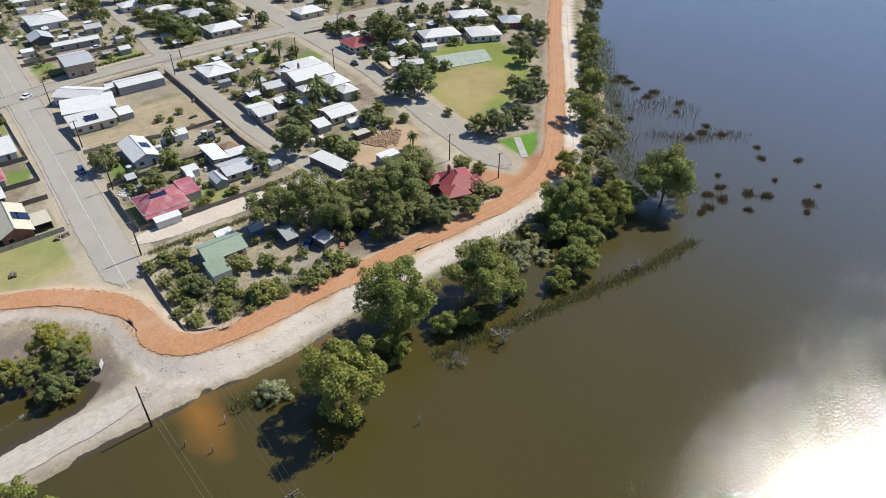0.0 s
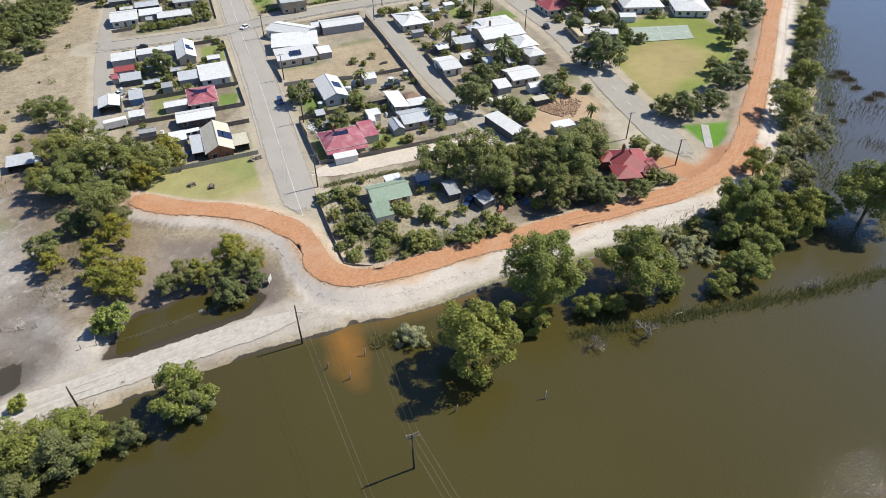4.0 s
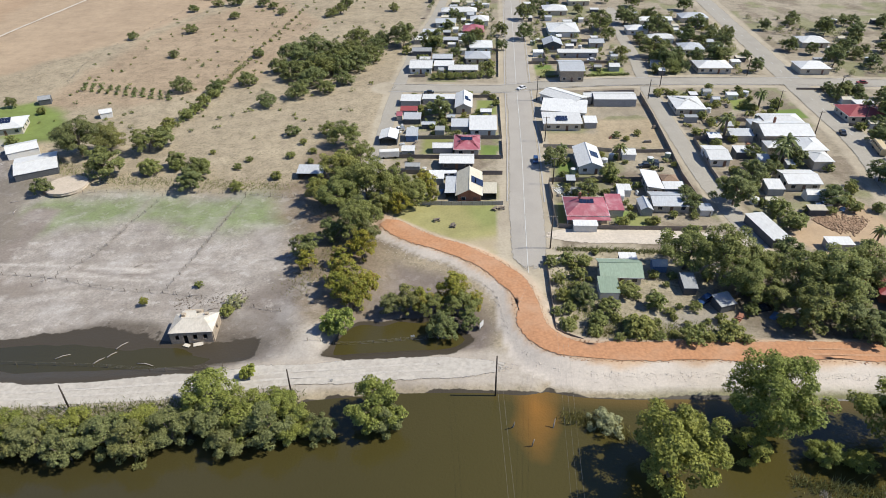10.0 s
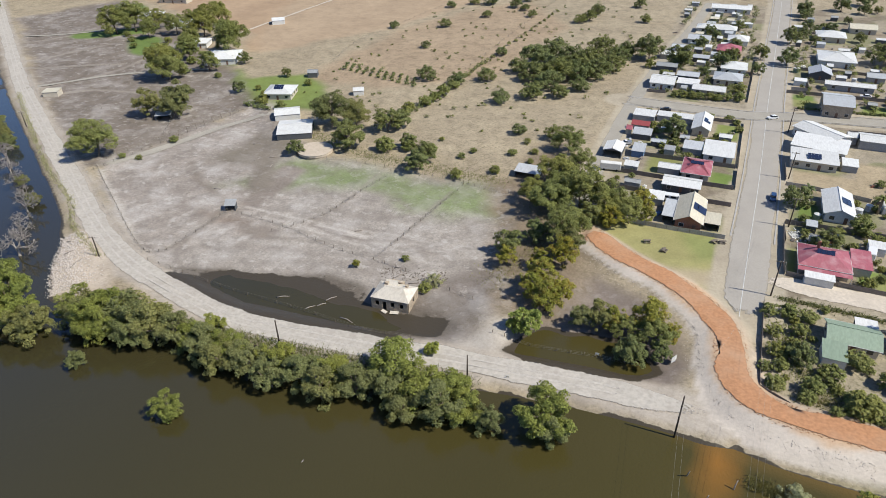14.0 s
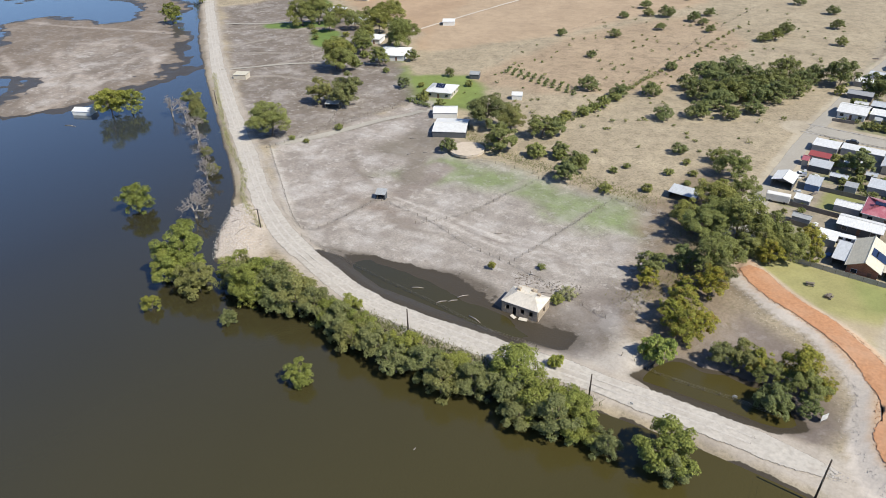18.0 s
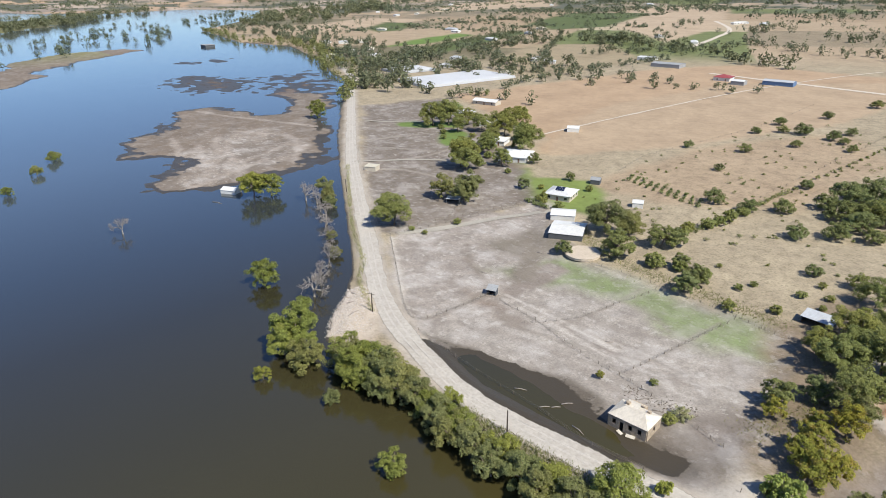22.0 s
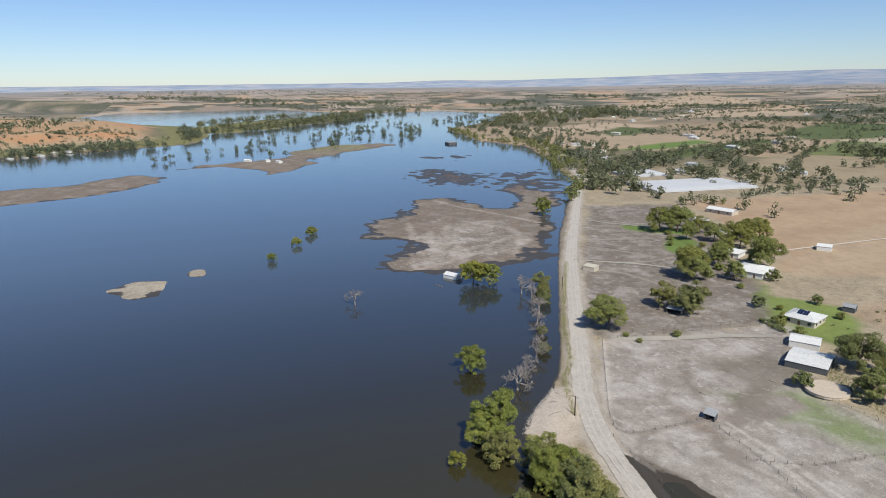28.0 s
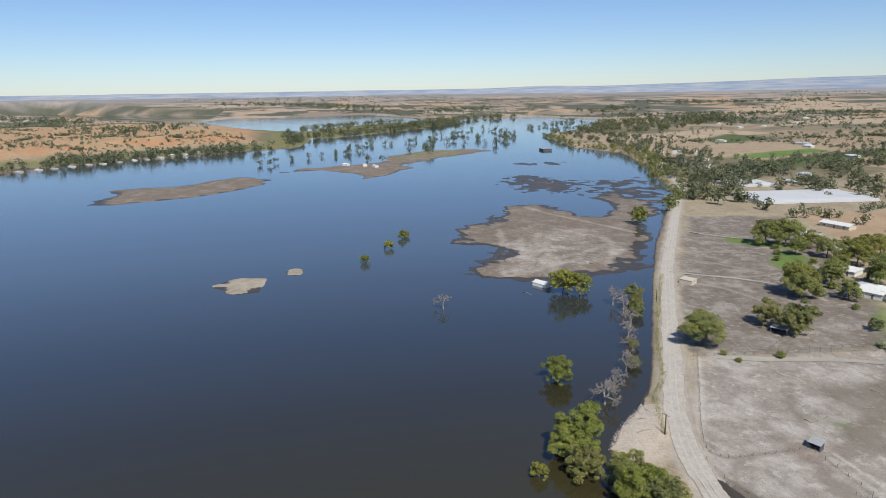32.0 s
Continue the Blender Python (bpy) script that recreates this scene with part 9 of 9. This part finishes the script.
def sign(label, x, y, rz, w=1.6, h=0.9, lift=1.2):
    root = new("sign")
    root.matrix_basis = pose(x, y, ground_z(x, y), 0, 0, rz)
    put("board", block("board", w, 0.05, h, "paint_white", 0.01), root, 0, 0, lift)
    for s in (-1, 1):
        put("leg", block("leg", 0.08, 0.08, lift + 0.1, "steel", 0.01), root, s * w * 0.35, 0.06, 0)
    return tagged(root, label, "sign")


sign("blank white board leaning by the flooded yard", 3.0, -43.5, 60, 1.8, 1.6, 0.6)
sign("small white roadside sign on legs", -13, -46.8, 10, 0.9, 0.6, 0.7)
sign("small white marker by the shore road", -29, -62.5, 10, 0.7, 0.4, 0.5)
sign("small white marker beside gravel", -62, -68.6, 10, 0.7, 0.4, 0.5)


def log(x, y, L, r, rz, mat="dead_bark"):
    root = new("driftwood")
    root.matrix_basis = pose(x, y, max(ground_z(x, y), 0.0), 0, 0, rz)
    v, f = tube([(-L / 2, 0, r * 0.6), (0, 0.08 * L, r * 0.8), (L / 2, 0, r * 0.9)], [r, r * 0.9, r * 0.5], 6)
    part("log", mesh_of("log", v, f, M[mat], True), root)
    return tagged(root, "pale driftwood log stranded on silt", "log")


for x, y, L, rz in ((-92, -55.5, 3.2, 30), (-83, -56.5, 2.6, 50), (-81, -54.5, 2.4, 50), (-72, -57.5, 4, -10), (-80, -51.5, 3, 55), (-150, 10, 3, 70), (-146, 14, 2.5, 20), (-142, 8, 2.5, 100), (-159, 22, 3, 30), (-63, -38, 3, 20), (-68, -36, 3.4, 60),
                    (-70, -33, 2.4, 10), (-62, -33, 2.6, 80), (-160, -62, 3.6, 70), (-165, -58, 2.5, 10), (-153, -66, 5, 100), (-291, -52, 6, 20), (84, -87, 3, 10), (-90, -20, 2.4, 40), (-148, -14, 2.6, 10), (-155, -20, 2.2, 80)):
    log(x, y, L, 0.16, rz)


def rubble(name, label, line, off, width, n, size, seed, mat="rubble"):
    """Loose stones along a line: real lumps, too many to count."""
    rng = np.random.RandomState(seed)
    p = np.array(line)
    t = np.gradient(p, axis=0)
    t /= np.linalg.norm(t, axis=1)[:, None]
    nr = np.stack([-t[:, 1], t[:, 0]], -1)
    i = rng.randint(len(p) - 1, size=n)
    u = rng.uniform(size=n)
    q = p[i] * (1 - u)[:, None] + p[i + 1] * u[:, None] + nr[i] * (off + rng.normal(size=n) * width)[:, None]
    z = land_height(q[:, 0], q[:, 1])
    keep = z > -0.25
    q, z = q[keep], z[keep]
    n = len(q)
    s = size * rng.uniform(0.4, 1.4, (n, 1, 1)) * np.array((1, 1, 0.7))
    base = np.array([(1, 0, 0), (0, 1, 0), (-1, 0, 0), (0, -1, 0), (0, 0, 1), (0, 0, -0.6)])
    v = (base[None] * s * rng.uniform(0.6, 1.3, (n, 6, 1)) + np.column_stack([q, z + 0.03])[:, None]).reshape(-1, 3)
    tri = np.array([(0, 1, 4), (1, 2, 4), (2, 3, 4), (3, 0, 4), (1, 0, 5), (2, 1, 5), (3, 2, 5), (0, 3, 5)])
    f = (tri[None] + 6 * np.arange(n)[:, None, None]).reshape(-1, 3)
    return tagged(new(name, big_mesh(name, v, f, M[mat])), label, "rubble", kind="stuff")


LEVEE_TOWN = LEVEE[(LEVEE[:, 0] < 260)]
rubble("levee_rubble", "pale limestone rubble along the foot of the levee", LEVEE_TOWN, -6.4, 0.4, 2600, 0.12, 1)
rubble("levee_rubble", "pale broken stone on the levee slope", LEVEE_TOWN, -8.2, 1.0, 1500, 0.1, 2)
rubble("levee_clods", "red clay clods along the levee edge", LEVEE_TOWN, 3.0, 0.4, 2200, 0.13, 3, "clay_clod")
rubble("levee_clods", "red clay clods on the outer levee edge", LEVEE_TOWN, -2.9, 0.35, 2600, 0.13, 4, "clay_clod")
rubble("bank_rubble", "white rubble dumped on the point", smooth([(-146, -76), (-158, -66), (-168, -54)], 2), 0, 3.2, 2600, 0.26, 5)
rubble("bank_rubble", "stones along the edge of the shore road", SHORE_ROAD[(SHORE_ROAD[:, 0] > -330) & (SHORE_ROAD[:, 0] < -140)], -4.4, 0.8, 2000, 0.12, 6, "gravel_stone")
rubble("soil_heap", "heap of dug brown soil on a bare lot", smooth([(102, 4), (108, 7), (113, 3)], 1), 0, 2.6, 1500, 0.4, 7, "soil_pile")
rubble("yard_litter", "scattered builders' rubble in a yard", smooth([(27, 23), (32, 25)], 1), 0, 1.6, 160, 0.4, 8, "paint_white")
rubble("flood_debris", "dark branches and debris heaped by the flood", smooth([(-74, -36), (-62, -34), (-56, -32)], 1), 0, 1.6, 220, 0.2, 9, "timber")
rubble("yard_litter", "scattered timber and junk in a back yard", smooth([(86, 82), (100, 84), (110, 86)], 1), 0, 1.5, 260, 0.45, 10, "timber")

# sealed court and cricket strip
court = new("sports_court", mesh_of("sports_court", [(162, 43, 1.72), (187, 37, 1.72), (194, 50, 1.72), (169, 57, 1.72)], [(0, 1, 2, 3)], M["court"]))
tagged(court, "faded green sealed sports court", "court", kind="structure")
for a, b in (((165.5, 50), (190.5, 43.5)), ((174.5, 40), (181.5, 53.5)), ((163, 44), (186, 38.5)), ((169.5, 55.5), (192.5, 49.4))):
    d = (Vector(b) - Vector(a)).normalized()
    n = Vector((-d.y, d.x)) * 0.08
    me = mesh_of("court_line", [(a[0] + n.x, a[1] + n.y, 1.76), (a[0] - n.x, a[1] - n.y, 1.76), (b[0] - n.x, b[1] - n.y, 1.76), (b[0] + n.x, b[1] + n.y, 1.76)], [(0, 1, 2, 3)], M["paint_white"])
    part("court_line", me, court)
strip = tagged(ribbon(smooth([(144, -22), (140, -28), (136, -34)], 2), 1.2, -1.2, 0.12, "pitch", M["concrete"]), "pale concrete cricket strip in green grass", "pitch", kind="structure")

# far tracks
for pts, w, mat in (([(-272, 150), (-268, 253), (-262, 350), (-250, 440), (-222, 560), (-170, 700)], 1.0, "dirt_track"), ([(-456, 663), (-500, 820), (-545, 950), (-653, 1105)], 4.0, "dirt_track"),
                    ([(-400, 98), (-370, 120), (-340, 150)], 1.3, "asphalt_old"), ([(-305, 32), (-285, 62), (-262, 80), (-240, 92)], 1.3, "asphalt_old"), ([(-330, 480), (-210, 470), (-90, 460), (60, 450)], 3.5, "dirt_track")):
    tagged(ribbon(smooth(pts, 8), w, -w, 0.2, "road", M[mat], 0.8), "pale dirt track across dry fields", "road", kind="structure")
